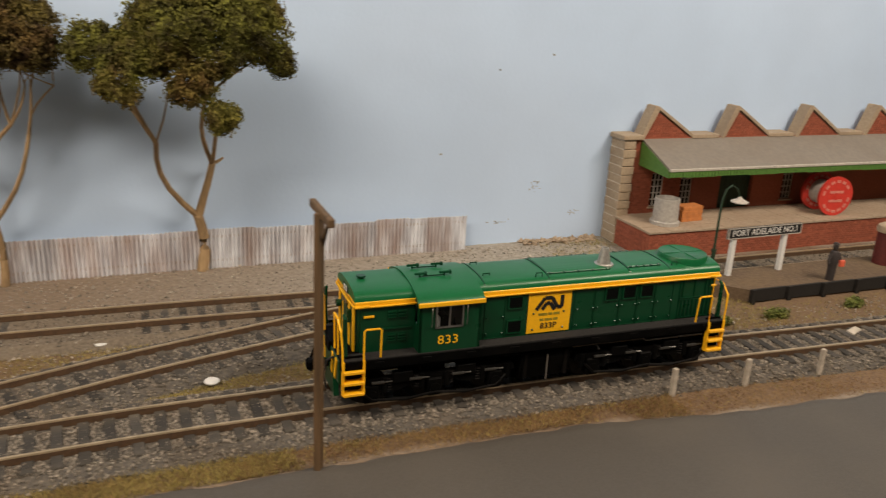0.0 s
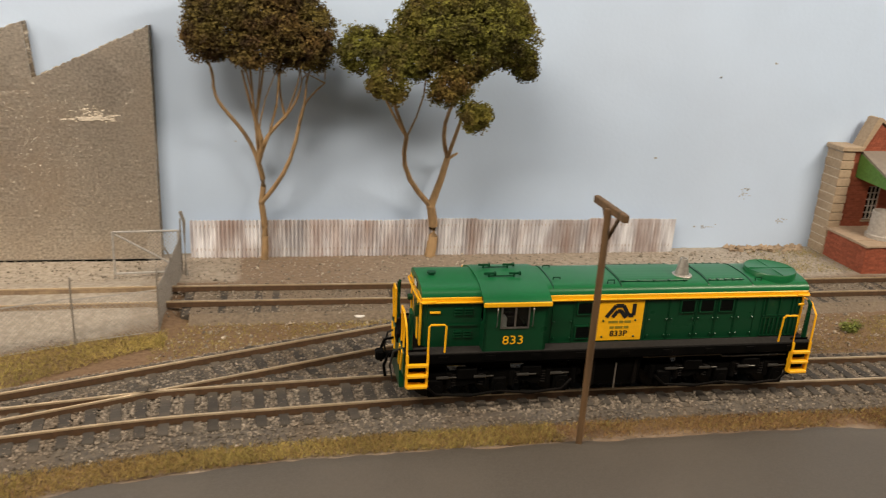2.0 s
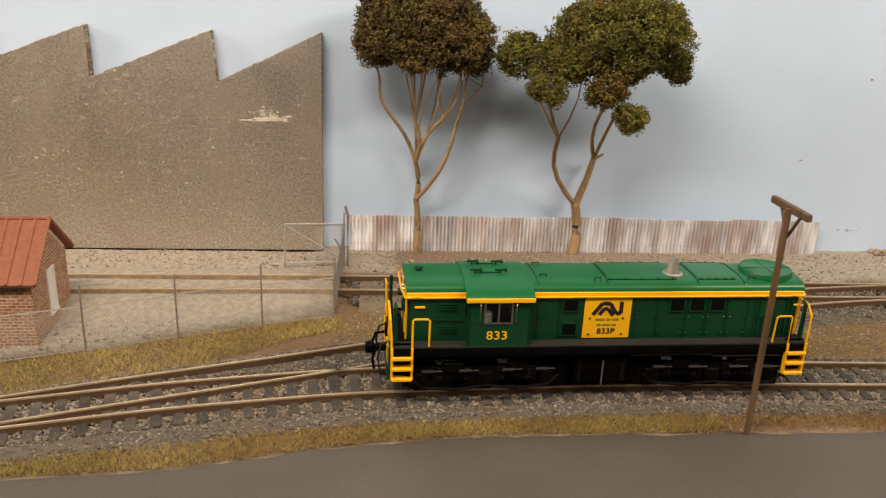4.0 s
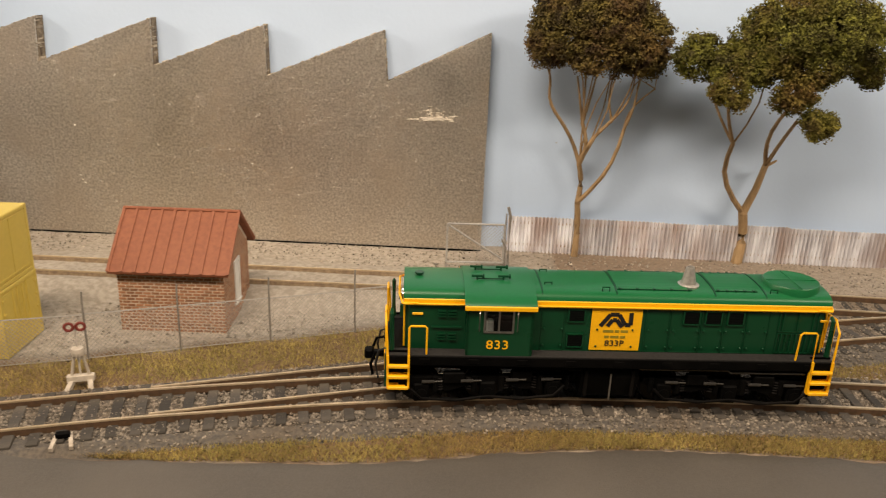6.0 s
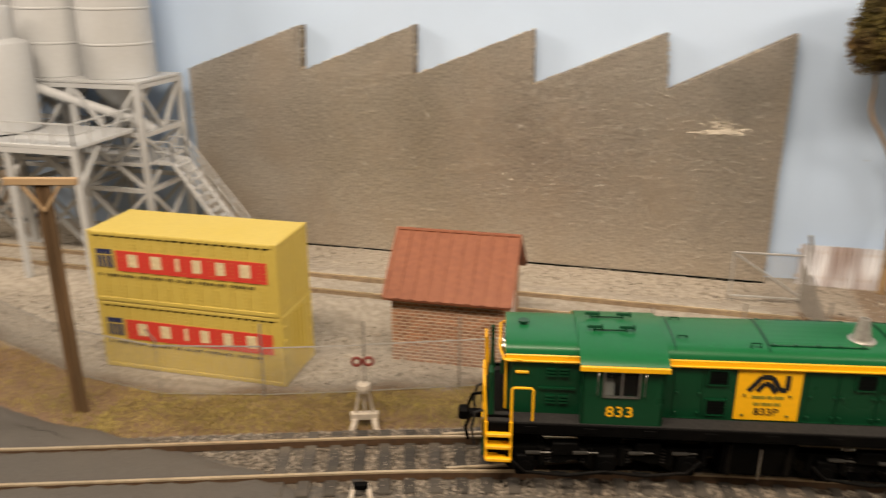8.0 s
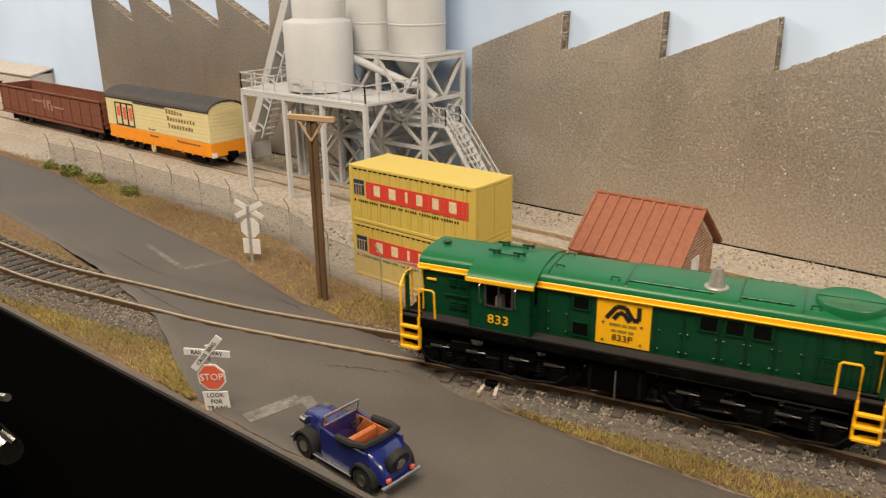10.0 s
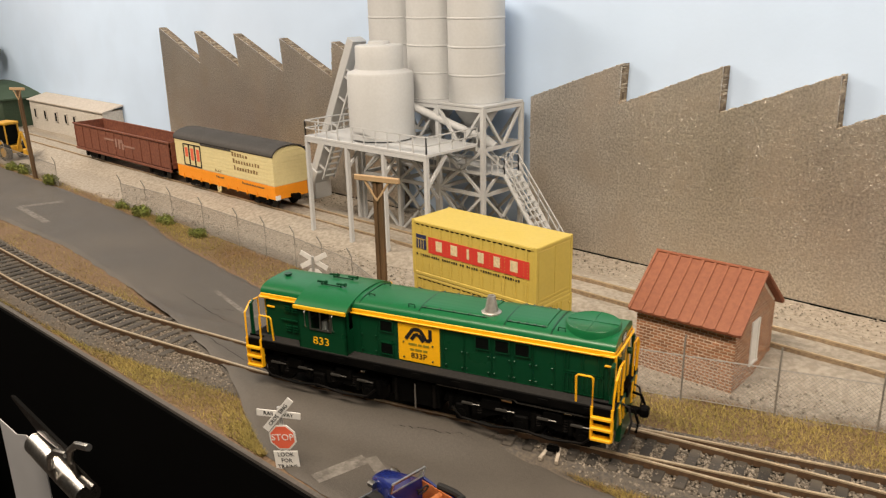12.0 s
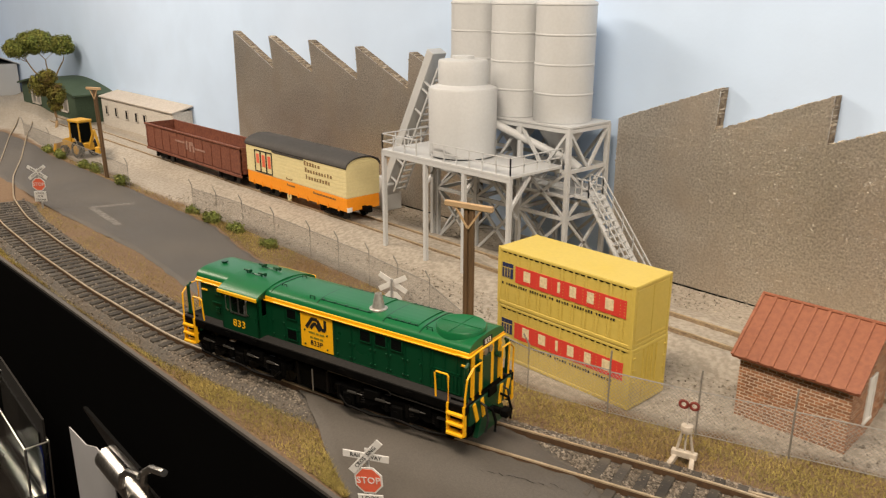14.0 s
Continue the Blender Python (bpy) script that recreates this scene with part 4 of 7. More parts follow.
    # the whole body is a little longer than its drawing
    for ob in L.children_recursive:
        if ob.name.split(".")[0] in ("bogie", "wheelset", "brake_cylinder", "spring_coil", "equaliser"):
            continue
        if ob.matrix_basis.is_identity:
            for v in ob.data.vertices:
                v.co.x = v.co.x * 1.012 + 0.0002
        else:
            ob.matrix_basis = pose(ob.matrix_basis.translation.x * 0.012 + 0.0002, 0, 0) @ ob.matrix_basis
    return L, bogies


def bogie_frame():
    bm = bmesh.new()
    for s in (-1, 1):
        a, b = sorted((s * 11.2, s * 13.4))
        prism(bm, [(-27, 10.6), (27, 10.6), (27.5, 8.6), (23, 7.6), (12, 6.0), (6, 7.8), (-6, 7.8), (-12, 6.0), (-23, 7.6), (-27.5, 8.6)], a, b, "y")
        for x in (-20.5, 0, 20.5):
            a, b = sorted((s * 11, s * 14.4))
            box(bm, x - 2.4, x + 2.4, a, b, 3.0, 9.0, 0.4)
            tube(bm, [(x, s * 14.2, 5.8), (x, s * 15.0, 5.8)], 1.7, 12)
            for d in (-4.2, 4.2):
                tube(bm, [(x + d, s * 13.6, 6.0), (x + d, s * 13.6, 11.0)], 0.9, 8)
        for x in (-10.5, 10.5):
            box(bm, x - 3.2, x + 3.2, min(s * 12, s * 14.2), max(s * 12, s * 14.2), 8.8, 12.4, 0.3)
            tube(bm, [(x - 3.5, s * 14.3, 4.0), (x + 3.5, s * 14.3, 3.2)], 0.4, 5)
    box(bm, -4, 4, -11.5, 11.5, 7.5, 13.2)
    for x in (-26.4, 25.0):
        box(bm, x, x + 1.4, -11.5, 11.5, 7.6, 10.4)
    return bm


M_GEAR = mat("oily_running_gear", (0.0045, 0.0042, 0.004), 0.5, grain=900, stain=90, stain_col=(0.010, 0.008, 0.007), stain_amt=0.5, spec=0.06)
M_STACK = mat("bare_white_metal", (0.44, 0.42, 0.385), 0.42, metal=0.55, grain=900, stain=120, stain_amt=0.25)
M_DECK = mat("dark_grey_deck", (0.032, 0.031, 0.030), 0.85, grain=900, stain=60, stain_amt=0.4, spec=0.06)
M_OLIVE = mat("faded_olive_lettering", (0.30, 0.24, 0.02), 0.5, stain_amt=0.1)
M_PIPE = mat("dull_grey_pipe", (0.10, 0.097, 0.09), 0.32, metal=0.7, stain_amt=0.2)
M_WHEEL = mat("dark_steel_wheel", (0.012, 0.011, 0.010), 0.4, metal=0.6, grain=900, stain_amt=0.2)
LOCO, BOGIES = locomotive()


# ---- shipping containers ----
def container(name_m, label):
    t = thing("shipping_container", name_m, label, "container", "stacked containers")
    Lx, W, H = 67.6, 24.6, 24.9
    bm = bmesh.new()
    box(bm, 0.3, Lx - 0.3, 0.3, W - 0.3, 0.4, H - 0.6)
    part("body", bm, M_BOXYEL, t)
    bm = bmesh.new()
    for x in (0, Lx - 1.6):
        for y in (0, W - 1.4):
            box(bm, x, x + 1.6, y, y + 1.4, 0, H, 0.15)
    for z, h in ((0, 1.4), (H - 1.5, 1.1)):
        for y in (0, W - 0.9):
            box(bm, 1.6, Lx - 1.6, y, y + 0.9, z, z + h, 0.12)
        for x in (0, Lx - 0.9):
            box(bm, x, x + 0.9, 1.4, W - 1.4, z, z + h, 0.12)
    part("frame", bm, M_BOXYEL, t)
    bm = bmesh.new()
    box(bm, 0.1, Lx - 0.1, 0.1, W - 0.1, H - 0.8, H - 0.1, 0.2)
    part("roof_sheet", bm, M_BOXYEL, t)
    for y in (0.05, W - 0.05):
        for x in np.linspace(5.2, Lx - 5.2, 11):
            bm = bmesh.new()
            box(bm, x - 0.55, x + 0.55, y + 0.03 if y < 1 else y - 0.35, y + 0.35 if y < 1 else y + 0.1, 1.4, H - 1.5, 0.12)
            for z in np.arange(2.4, H - 2.4, 1.25):
                for d in (-0.95, 0.95):
                    box(bm, x + d - 0.16, x + d + 0.16, y - 0.02, y + 0.4, z - 0.16, z + 0.16)
            part("side_rib", bm, M_BOXYEL, t)
    # shadow in the slots under the top rail, put in as dark strips
    bm = bmesh.new()
    for x in np.linspace(2.3, Lx - 8.0, 11):
        box(bm, x + 0.5, x + 4.9, 0.12, 0.5, H - 2.0, H - 1.42)
    part("shadow_gap", bm, M_DARK, t, "dark strips drawing shadowed slots below the top rail")
    # markings as plain shapes
    bm = bmesh.new()
    box(bm, 9.8, 64.0, 0.03, 0.6, 11.2, 18.4)
    red = part("red_panel", bm, M_RED, t, "red panel with pale bars")
    bm = bmesh.new()
    for k, w in enumerate((5.2, 5.4, 2.0, 4.6, 4.6, 5.4)):
        x = 14.2 + (0, 8.6, 17.6, 23.6, 32.0, 40.4)[k]
        box(bm, x, x + w * 0.72, -0.02, 0.4, 12.8, 17.4, 0.1)
    part("lettering_bar", bm, M_CREAMINK, red)
    bm = bmesh.new()
    x = 2.6
    for n in (1, 9, 7, 2, 5, 8, 7):
        for k in range(n):
            box(bm, x, x + 0.62, 0.05, 0.5, 9.0, 10.0)
            x += 1.3
        x += 1.1
    part("lettering_bar", bm, M_INK, t)
    bm = bmesh.new()
    box(bm, 2.6, 8.4, 0.03, 0.5, 12.2, 18.6)
    nv = part("navy_mark", bm, M_NAVY, t)
    bm = bmesh.new()
    for x in (3.9, 5.4, 6.9):
        box(bm, x - 0.15, x + 0.15, -0.02, 0.4, 12.2, 16.6)
    box(bm, 2.6, 8.4, -0.02, 0.4, 16.5, 16.8)
    part("mark_line", bm, M_BOXYEL, nv)
    # doors on the end
    bm = bmesh.new()
    for y0, y1 in ((1.6, W / 2 - 0.15), (W / 2 + 0.15, W - 1.6)):
        box(bm, Lx - 0.35, Lx - 0.05, y0, y1, 1.8, H - 2.0, 0.12)
    part("end_door", bm, M_BOXYEL, t)
    bm = bmesh.new()
    if "lower" in label:
        for y in (W / 2 - 4.4, W / 2 - 1.6, W / 2 + 1.6, W / 2 + 4.4):
            tube(bm, [(Lx + 0.15, y, 1.4), (Lx + 0.15, y, H - 1.6)], 0.28, 6)
        for y in (1.9, W - 1.9):
            for z in (5, 11, 16, 21):
                box(bm, Lx - 0.1, Lx + 0.4, y - 0.7, y + 0.7, z - 0.35, z + 0.35)
    else:
        box(bm, Lx - 0.1, Lx + 0.12, 2.2, W - 2.2, 2.6, 3.0)
    part("lock_rod", bm, M_BOXYEL, t)
    return t


container(mp(-329.4, 226.6, 0.0, 0, 0, 0.4), "yellow lower container with red side panel on gravel")
container(mp(-329.6, 226.4, 25.0, 0, 0, 0.4), "yellow container with red side panel on another container")


# ---- brick lamp hut with a red roof ----
def brick_rows(width, height, bl=2.75, bh=0.9, gap=0.34):
    out, row, z = [], 0, 0.0
    while z + bh <= height + 0.2:
        x = -bl / 2 - gap if row % 2 else 0.0
        while x < width - 0.3:
            a, b = max(x, 0.0), min(x + bl, width)
            if b - a > 0.5:
                out.append((a, b, z, min(z + bh, height)))
            x += bl + gap
        row, z = row + 1, z + bh + gap
    return out


def hut():
    t = thing("brick_hut", mp(-233.6, 255.0, 0, 0, 0, 2.0), "small brown brick hut with a red ribbed roof", "hut")
    W, D, H = 39.6, 38.0, 26.0
    bm = bmesh.new()
    prism(bm, [(0.12, -1), (D - 0.12, -1), (D - 0.12, H), (D / 2, 41.6), (0.12, H)], 0.12, W - 0.12, "x")
    wall = part("wall", bm, M_MORTAR, t, "brown brick wall")
    # front bricks singly, the rest joined
    unit = bmesh.new()
    box(unit, 0, 2.75, 0, 0.5, 0, 0.9)
    first = None
    loose = bmesh.new()
    n = 0
    for a, b, z0, z1 in brick_rows(W, H):
        if b - a > 2.7 and n < 290:
            m = mp(a, random.uniform(-0.06, 0.06), z0)
            if first is None:
                first = part("brick", unit, M_BRICK, wall, m=m)
            else:
                again(first, m, wall)
            n += 1
        else:
            box(loose, a, b, random.uniform(-0.06, 0.06), 0.5, z0, z1)
    for a, b, z0, z1 in brick_rows(D, 41):
        lim = H + (41.4 - H) * (1 - abs((a + b) / 2 - D / 2) / (D / 2)) - 0.6
        if z1 < lim and not (15.2 < (a + b) / 2 < 22.4 and 6.5 < z0 < 23):
            box(loose, W - 0.5, W + random.uniform(-0.05, 0.05), a, b, z0, z1)
    for a, b, z0, z1 in brick_rows(W, H):
        box(loose, a, b, D - 0.5, D, z0, z1)
    tagged(part("brickwork", loose, M_BRICK, wall), kind="stuff")
    bm = bmesh.new()
    for a in ((W - 0.3, W + 0.5, 15.0, 16.2, 6.0, 23.4), (W - 0.3, W + 0.5, 21.4, 22.6, 6.0, 23.4), (W - 0.3, W + 0.5, 16.2, 21.4, 22.4, 23.4), (W - 0.3, W + 0.7, 14.6, 23, 5.2, 6.2)):
        box(bm, *a, 0.1)
    fr = part("window_frame", bm, M_WHITE, t, "peeling white window frame")
    bm = bmesh.new()
    box(bm, W - 0.2, W + 0.1, 16.0, 21.6, 6, 22.6)
    part("boarding", bm, M_WHITE, fr)
    # roof: two sheets with standing ribs
    e, hz = 3.0, 42.6
    for s in (0, 1):
        bm = bmesh.new()
        y0, z0 = (-e + 0.2, 24.6)
        prof = [(y0, z0), (D / 2, hz), (D / 2, hz - 0.9), (y0 + 0.3, z0 - 0.9)]
        if s:
            prof = [(D - y, z) for y, z in prof][::-1]
        prism(bm, prof, -2.4, W + 2.4, "x")
        sheet = part("roof_sheet", bm, M_ROOFRED, t, "red metal roof sheet")
        for x in np.linspace(-2.2, W + 2.2, 10):
            bm = bmesh.new()
            a, b = (y0, z0 + 0.1), (D / 2, hz + 0.1)
            if s:
                a, b = (D - a[0], a[1]), (D - b[0], b[1])
            bar(bm, (x, a[0], a[1]), (x, b[0], b[1]), 0.8, 1.1)
            part("rib", bm, M_ROOFRED, sheet)
    bm = bmesh.new()
    tube(bm, [(-2.6, D / 2, hz + 0.1), (W + 2.6, D / 2, hz + 0.1)], 0.7, 8)
    part("ridge_cap", bm, M_ROOFRED, t)
    bm = bmesh.new()
    for x in np.linspace(0.5, W - 0.5, 9):
        box(bm, x - 0.4, x + 0.4, -2.4, 0.4, 23.4, 24.6)
    part("rafter", bm, M_ROOFRED, t)


hut()


# ---- line poles ----
def line_pole(m, lean, label, wood=None, turn=0):
    t = thing("timber_pole", m @ pose(0, 0, 0, *lean), label, "pole", "line poles")
    bm = bmesh.new()
    for dx in (-1.25, 1.25):
        box(bm, dx - 0.85, dx + 0.85, -0.9, 0.9, -1, 75, 0.2)
    box(bm, -0.5, 0.5, -0.2, 0.6, -1, 74)
    part("shaft", bm, M_POLE, t, "dark stained twin timber shaft")
    bm = bmesh.new()
    box(bm, -10.4, 10.4, -1.5, 0.3, 73.6, 75.8, 0.25)
    part("cross_arm", bm, wood or M_WOOD, t, "timber cross-arm", m=mp(0, 0, 0, 0, 0, turn))
    for s in (-1, 1):
        bm = bmesh.new()
        bar(bm, (s * 5.6, -0.9, 73.8), (0, -0.9, 66.0), 0.7)
        part("brace", bm, wood or M_WOOD, t, m=mp(0, 0, 0, 0, 0, turn))
    return t


line_pole(mp(45, 191), (0, 0, 62), "dark brown timber pole with a cross-arm by the road", M_POLE, 28)
line_pole(mp(-317.5, 197), (0, 0, 14), "brown timber pole with a pale cross-arm by the fence")
line_pole(mp(-795, 238), (0, -2, 10), "brown timber pole with a cross-arm by the green shed")
line_pole(mp(-1354, 300), (0, 0, 10), "brown timber pole beside the distant road")


# ---- chain-link fence, gate, corrugated fence ----
def fence_post(t, x, y, arm, h=19.5):
    bm = bmesh.new()
    tube(bm, [(x, y, -1), (x, y, h), (x + arm[0] * 2.4, y + arm[1] * 2.4, h + 4.2)], 0.36, 6)
    return part("post", bm, M_WIRE, t)


def chain_link(t, p, q, z0=0.6, z1=17.6, pitch=1.55):
    """Woven wire between two posts, each wire a thin rod."""
    p, q = np.array(p, float), np.array(q, float)
    ln = np.linalg.norm(q - p)
    d = (q - p) / ln
    nrm = np.array((-d[1], d[0]))
    h = z1 - z0
    vs, fs = [], []

    def rod(s0, za, s1, zb, r=0.085):
        a, b = p + d * s0, p + d * s1
        k = len(vs)
        for c, z in ((a, za), (b, zb)):
            vs.extend([(c[0] + nrm[0] * r, c[1] + nrm[1] * r, z - r), (c[0] - nrm[0] * r, c[1] - nrm[1] * r, z - r), (c[0], c[1], z + r)])
        fs.extend([(k, k + 1, k + 4, k + 3), (k + 1, k + 2, k + 5, k + 4), (k + 2, k, k + 3, k + 5)])

    for sgn in (-1, 1):
        s = -h
        while s < ln + h:
            a, b = (s, s + h) if sgn > 0 else (s + h, s)
            lo, hi = max(min(a, b), 0), min(max(a, b), ln)
            if hi - lo > 0.3:
                z = lambda u: z0 + (u - a) * sgn
                rod(lo, z(lo), hi, z(hi))
            s += pitch
    for z, r in ((z1, 0.22), (z0, 0.15)):
        rod(0, z, ln, z, r)
    ob = soup("chain_link", vs, fs, M_WIRE, t)
    return ob


def long_fence():
    t = thing("chain_link_fence", mp(0, 0), "grey chain-link wire fence with angled posts", "fence")
    pts = FENCE
    rng = random.Random(3)
    for i, (x, y) in enumerate(pts):
        fence_post(t, x, y, (-0.9, -0.4) if x < -290 else (0.05, 0.05), 19.5 if x < -290 else 21.5)
    for a, b in zip(pts, pts[1:]):
        n = max(1, round(math.hypot(b[0] - a[0], b[1] - a[1]) / 36))
        for k in range(n):
            f0, f1 = k / n, (k + 1) / n
            p = (a[0] + (b[0] - a[0]) * f0, a[1] + (b[1] - a[1]) * f0)
            q = (a[0] + (b[0] - a[0]) * f1, a[1] + (b[1] - a[1]) * f1)
            chain_link(t, p, q, rng.uniform(0.2, 0.9), rng.uniform(17.2, 18.0))
            if k:
                fence_post(t, *p, (-0.9, -0.4))
    far = thing("chain_link_fence", mp(0, 0), "grey chain-link fence along the distant road verge", "fence")
    fp = [(-748, 238), (-804, 240), (-870, 242), (-950, 243), (-1040, 246)]
    for x, y in fp:
        fence_post(far, x, y, (-0.9, -0.4))
    for a, b in zip(fp, fp[1:]):
        chain_link(far, a, b, pitch=2.2)


long_fence()


def gate():
    t = thing("pipe_gate", mp(-113.5, 340.5, 0, 0, 0, 4), "open galvanised pipe gate with a diagonal brace", "gate")
    bm = bmesh.new()
    for a, b in (((0, 0, 2), (0, 0, 21)), ((27, 0, 2), (27, 0, 21)), ((0, 0, 21), (27, 0, 21)), ((0, 0, 2), (27, 0, 2))):
        tube(bm, [a, b], 0.5, 6)
    part("gate_frame", bm, M_GALV, t)
    bm = bmesh.new()
    tube(bm, [(0.3, 0, 20.5), (27, 0, 3.5)], 0.5, 6)
    part("brace", bm, M_GALV, t)
    chain_link(t, (14, 0.3), (27, 0.3), 2, 21, 1.7)
    bm = bmesh.new()
    tube(bm, [(29.5, 1, -1), (29.5, 1, 25), (28.2, 0.5, 29.5)], 0.75, 8)
    part("gate_post", bm, M_WIRE, t)
    bm = bmesh.new()
    tube(bm, [(0, 0, -0.6), (0, 0, 2)], 0.35, 6)
    tube(bm, [(-0.7, 0, 0), (0.7, 0, 0)], 0.6, 8)
    part("gate_wheel", bm, M_WIRE, t)


gate()


def iron_fence():
    t = thing("corrugated_fence", mp(0, 0), "rust-streaked grey corrugated iron fence against the backdrop", "fence")
    rng = random.Random(8)
    x = -84.0
    sheets = []
    while x < 160:
        w = min(rng.choice((17.5, 20.5, 22.0)), 164 - x)
        bm = bmesh.new()
        n = int(w / 0.27)
        top, bot = 18.4 + rng.uniform(-0.5, 0.5), -0.6
        rows = []
        for k in range(n + 1):
            xx = x + w * k / n + (0.25 if k == n else 0)
            yy = 366.2 + 0.8 * math.sin(xx * 2 * math.pi / 1.9) + rng.uniform(-0.03, 0.03)
            rows.append([bm.verts.new((xx, yy + o, z)) for o, z in ((0, bot), (0, top), (0.2, top), (0.2, bot))])
        for a, b in zip(rows, rows[1:]):
            for k in range(4):
                bm.faces.new((a[k], a[(k + 1) % 4], b[(k + 1) % 4], b[k]))
        part("iron_sheet", bm, M_IRON, t, smooth=False)
        x += w
    bm = bmesh.new()
    for z in (3.5, 15):
        box(bm, -84, 164, 366.9, 368.6, z - 0.7, z + 0.7)
    part("fence_rail", bm, M_WOOD, t)


iron_fence()


# ---- trees ----
M_LEAFBROWN = mat("russet_foam_leaves", (0.165, 0.13, 0.028), 0.85, col2=(0.042, 0.028, 0.012), grain=170, grain_amt=0.6, stain=40, stain_col=(0.17, 0.075, 0.03), stain_amt=0.6, per_piece=0.15)
def leaf_cloud(rng, clumps, count, size):
    """Small folded leaves packed round clump surfaces."""
    vol = np.array([c[3] * c[4] * c[5] for c in clumps]) ** 0.67
    vol /= vol.sum()
    vs, fs = [], []
    which = rng.choice(len(clumps), count, p=vol)
    d = rng.normal(size=(count, 3))
    d /= np.linalg.norm(d, axis=1)[:, None]
    rad = rng.uniform(0.35, 1.12, count) ** 0.6
    C = np.array(clumps)
    P = C[which, :3] + d * C[which, 3:6] * rad[:, None]
    P += rng.normal(size=(count, 3)) * 0.7
    U = rng.normal(size=(count, 3))
    U -= 0.8 * (U * d).sum(1)[:, None] * d
    U /= np.linalg.norm(U, axis=1)[:, None]
    V = np.cross(U, d + 0.25 * rng.normal(size=(count, 3)))
    V /= np.linalg.norm(V, axis=1)[:, None] + 1e-9
    s = rng.uniform(0.6, 1.3, (count, 1)) * size
    A, B = P + U * s, P - U * s
    Cc, D = P + V * s * 0.6 + d * s * 0.3, P - V * s * 0.6 + d * s * 0.3
    allv = np.stack([A, Cc, B, D], 1).reshape(-1, 3)
    i = np.arange(count) * 4
    faces = [(k, k + 1, k + 2) for k in i.tolist()] + [(k, k + 2, k + 3) for k in i.tolist()]
    return allv, faces


def limb(bm, a, b, r0, r1, rng, bend=0.12, n=5):
    a, b = Vector(a), Vector(b)
    off = Vector((rng.uniform(-1, 1), rng.uniform(-1, 1), 0)) * (b - a).length * bend
    pts = [a.lerp(b, k / n) + off * math.sin(math.pi * k / n) for k in range(n + 1)]
    tube(bm, pts, r0, 7, r1)
    for p, r in ((a, r0), (b, r1)):
        bmesh.ops.create_icosphere(bm, subdivisions=2, radius=r * 1.03, matrix=Matrix.Translation(p))
    return b


def tree(m, label, trunk, clumps, leaves, seed, size=0.95, leaf_mat=None, spray=True):
    t = thing("tree", m, label, "tree", "backdrop trees")
    rng = random.Random(seed)
    nrng = np.random.default_rng(seed)
    bm = bmesh.new()
    for a, b, r0, r1 in trunk:
        limb(bm, a, b, r0, r1, rng)
    tips = [b for a, b, r0, r1 in trunk if r1 < 0.8]
    for c in clumps if spray else ():
        src = min(tips, key=lambda p: (Vector(p) - Vector(c[:3])).length)
        limb(bm, src, c[:3], 0.5, 0.2, rng, 0.2, 4)
    for c in clumps if spray else ():
        for _ in range(3):
            src = rng.choice(tips)
            e = (c[0] + rng.uniform(-0.9, 0.9) * c[3], c[1] - rng.uniform(0, 0.8) * c[4], c[2] - rng.uniform(0.3, 1.0) * c[5])
            if (Vector(e) - Vector(src)).length < 20 and e[2] > src[2] + 4:
                limb(bm, src, e, 0.32, 0.12, rng, 0.25, 4)
    # fine limbs that fan up from the forks into the crown
    forks = [a for a, b, r0, r1 in trunk if 40 < a[2] < 90]
    for c in clumps if spray and size < 1 else ():
        for _ in range(3):
            src = rng.choice(forks)
            e = (c[0] + rng.uniform(-0.8, 0.8) * c[3], c[1] - rng.uniform(0.2, 0.9) * c[4], c[2] - rng.uniform(0.2, 0.7) * c[5])
            if e[2] - src[2] > 1.9 * math.hypot(e[0] - src[0], e[1] - src[1]):
                limb(bm, src, e, 0.45, 0.16, rng, 0.1, 5)
    part("trunk", bm, M_BARK, t, "pale branching trunk", smooth=True)
    big = []
    for c in clumps:
        big.append(c)
        for _ in range(16):
            d = Vector((rng.gauss(0, 1), rng.gauss(0, 1), rng.gauss(0, 0.8))).normalized()
            r = rng.uniform(0.2, 0.38)
            big.append((c[0] + d.x * c[3] * 0.85, c[1] + d.y * c[4] * 0.85, c[2] + d.z * c[5] * 0.85, c[3] * r, c[4] * r, c[5] * r))
    if size < 1:
        # fine trees: tufts packed over the clumps, with a thinner inside
        tufts = []
        for c in big:
            for _ in range(max(6, int(c[3] * c[5] * 0.55))):
                d = Vector((rng.gauss(0, 1), rng.gauss(0, 1), rng.gauss(0, 1))).normalized()
                r, q = rng.uniform(1.4, 2.8), rng.uniform(0.8, 1.06)
                tufts.append((c[0] + d.x * c[3] * q, c[1] + d.y * c[4] * q, c[2] + d.z * c[5] * q, r, r, r * 0.8))
        v, f = leaf_cloud(nrng, tufts + [c for c in big if c[3] > 7], leaves, size)
    else:
        v, f = leaf_cloud(nrng, big, leaves, size)
    tagged(soup("crown", v, f, leaf_mat or M_LEAF, t), "clumpy foam foliage")
    return t


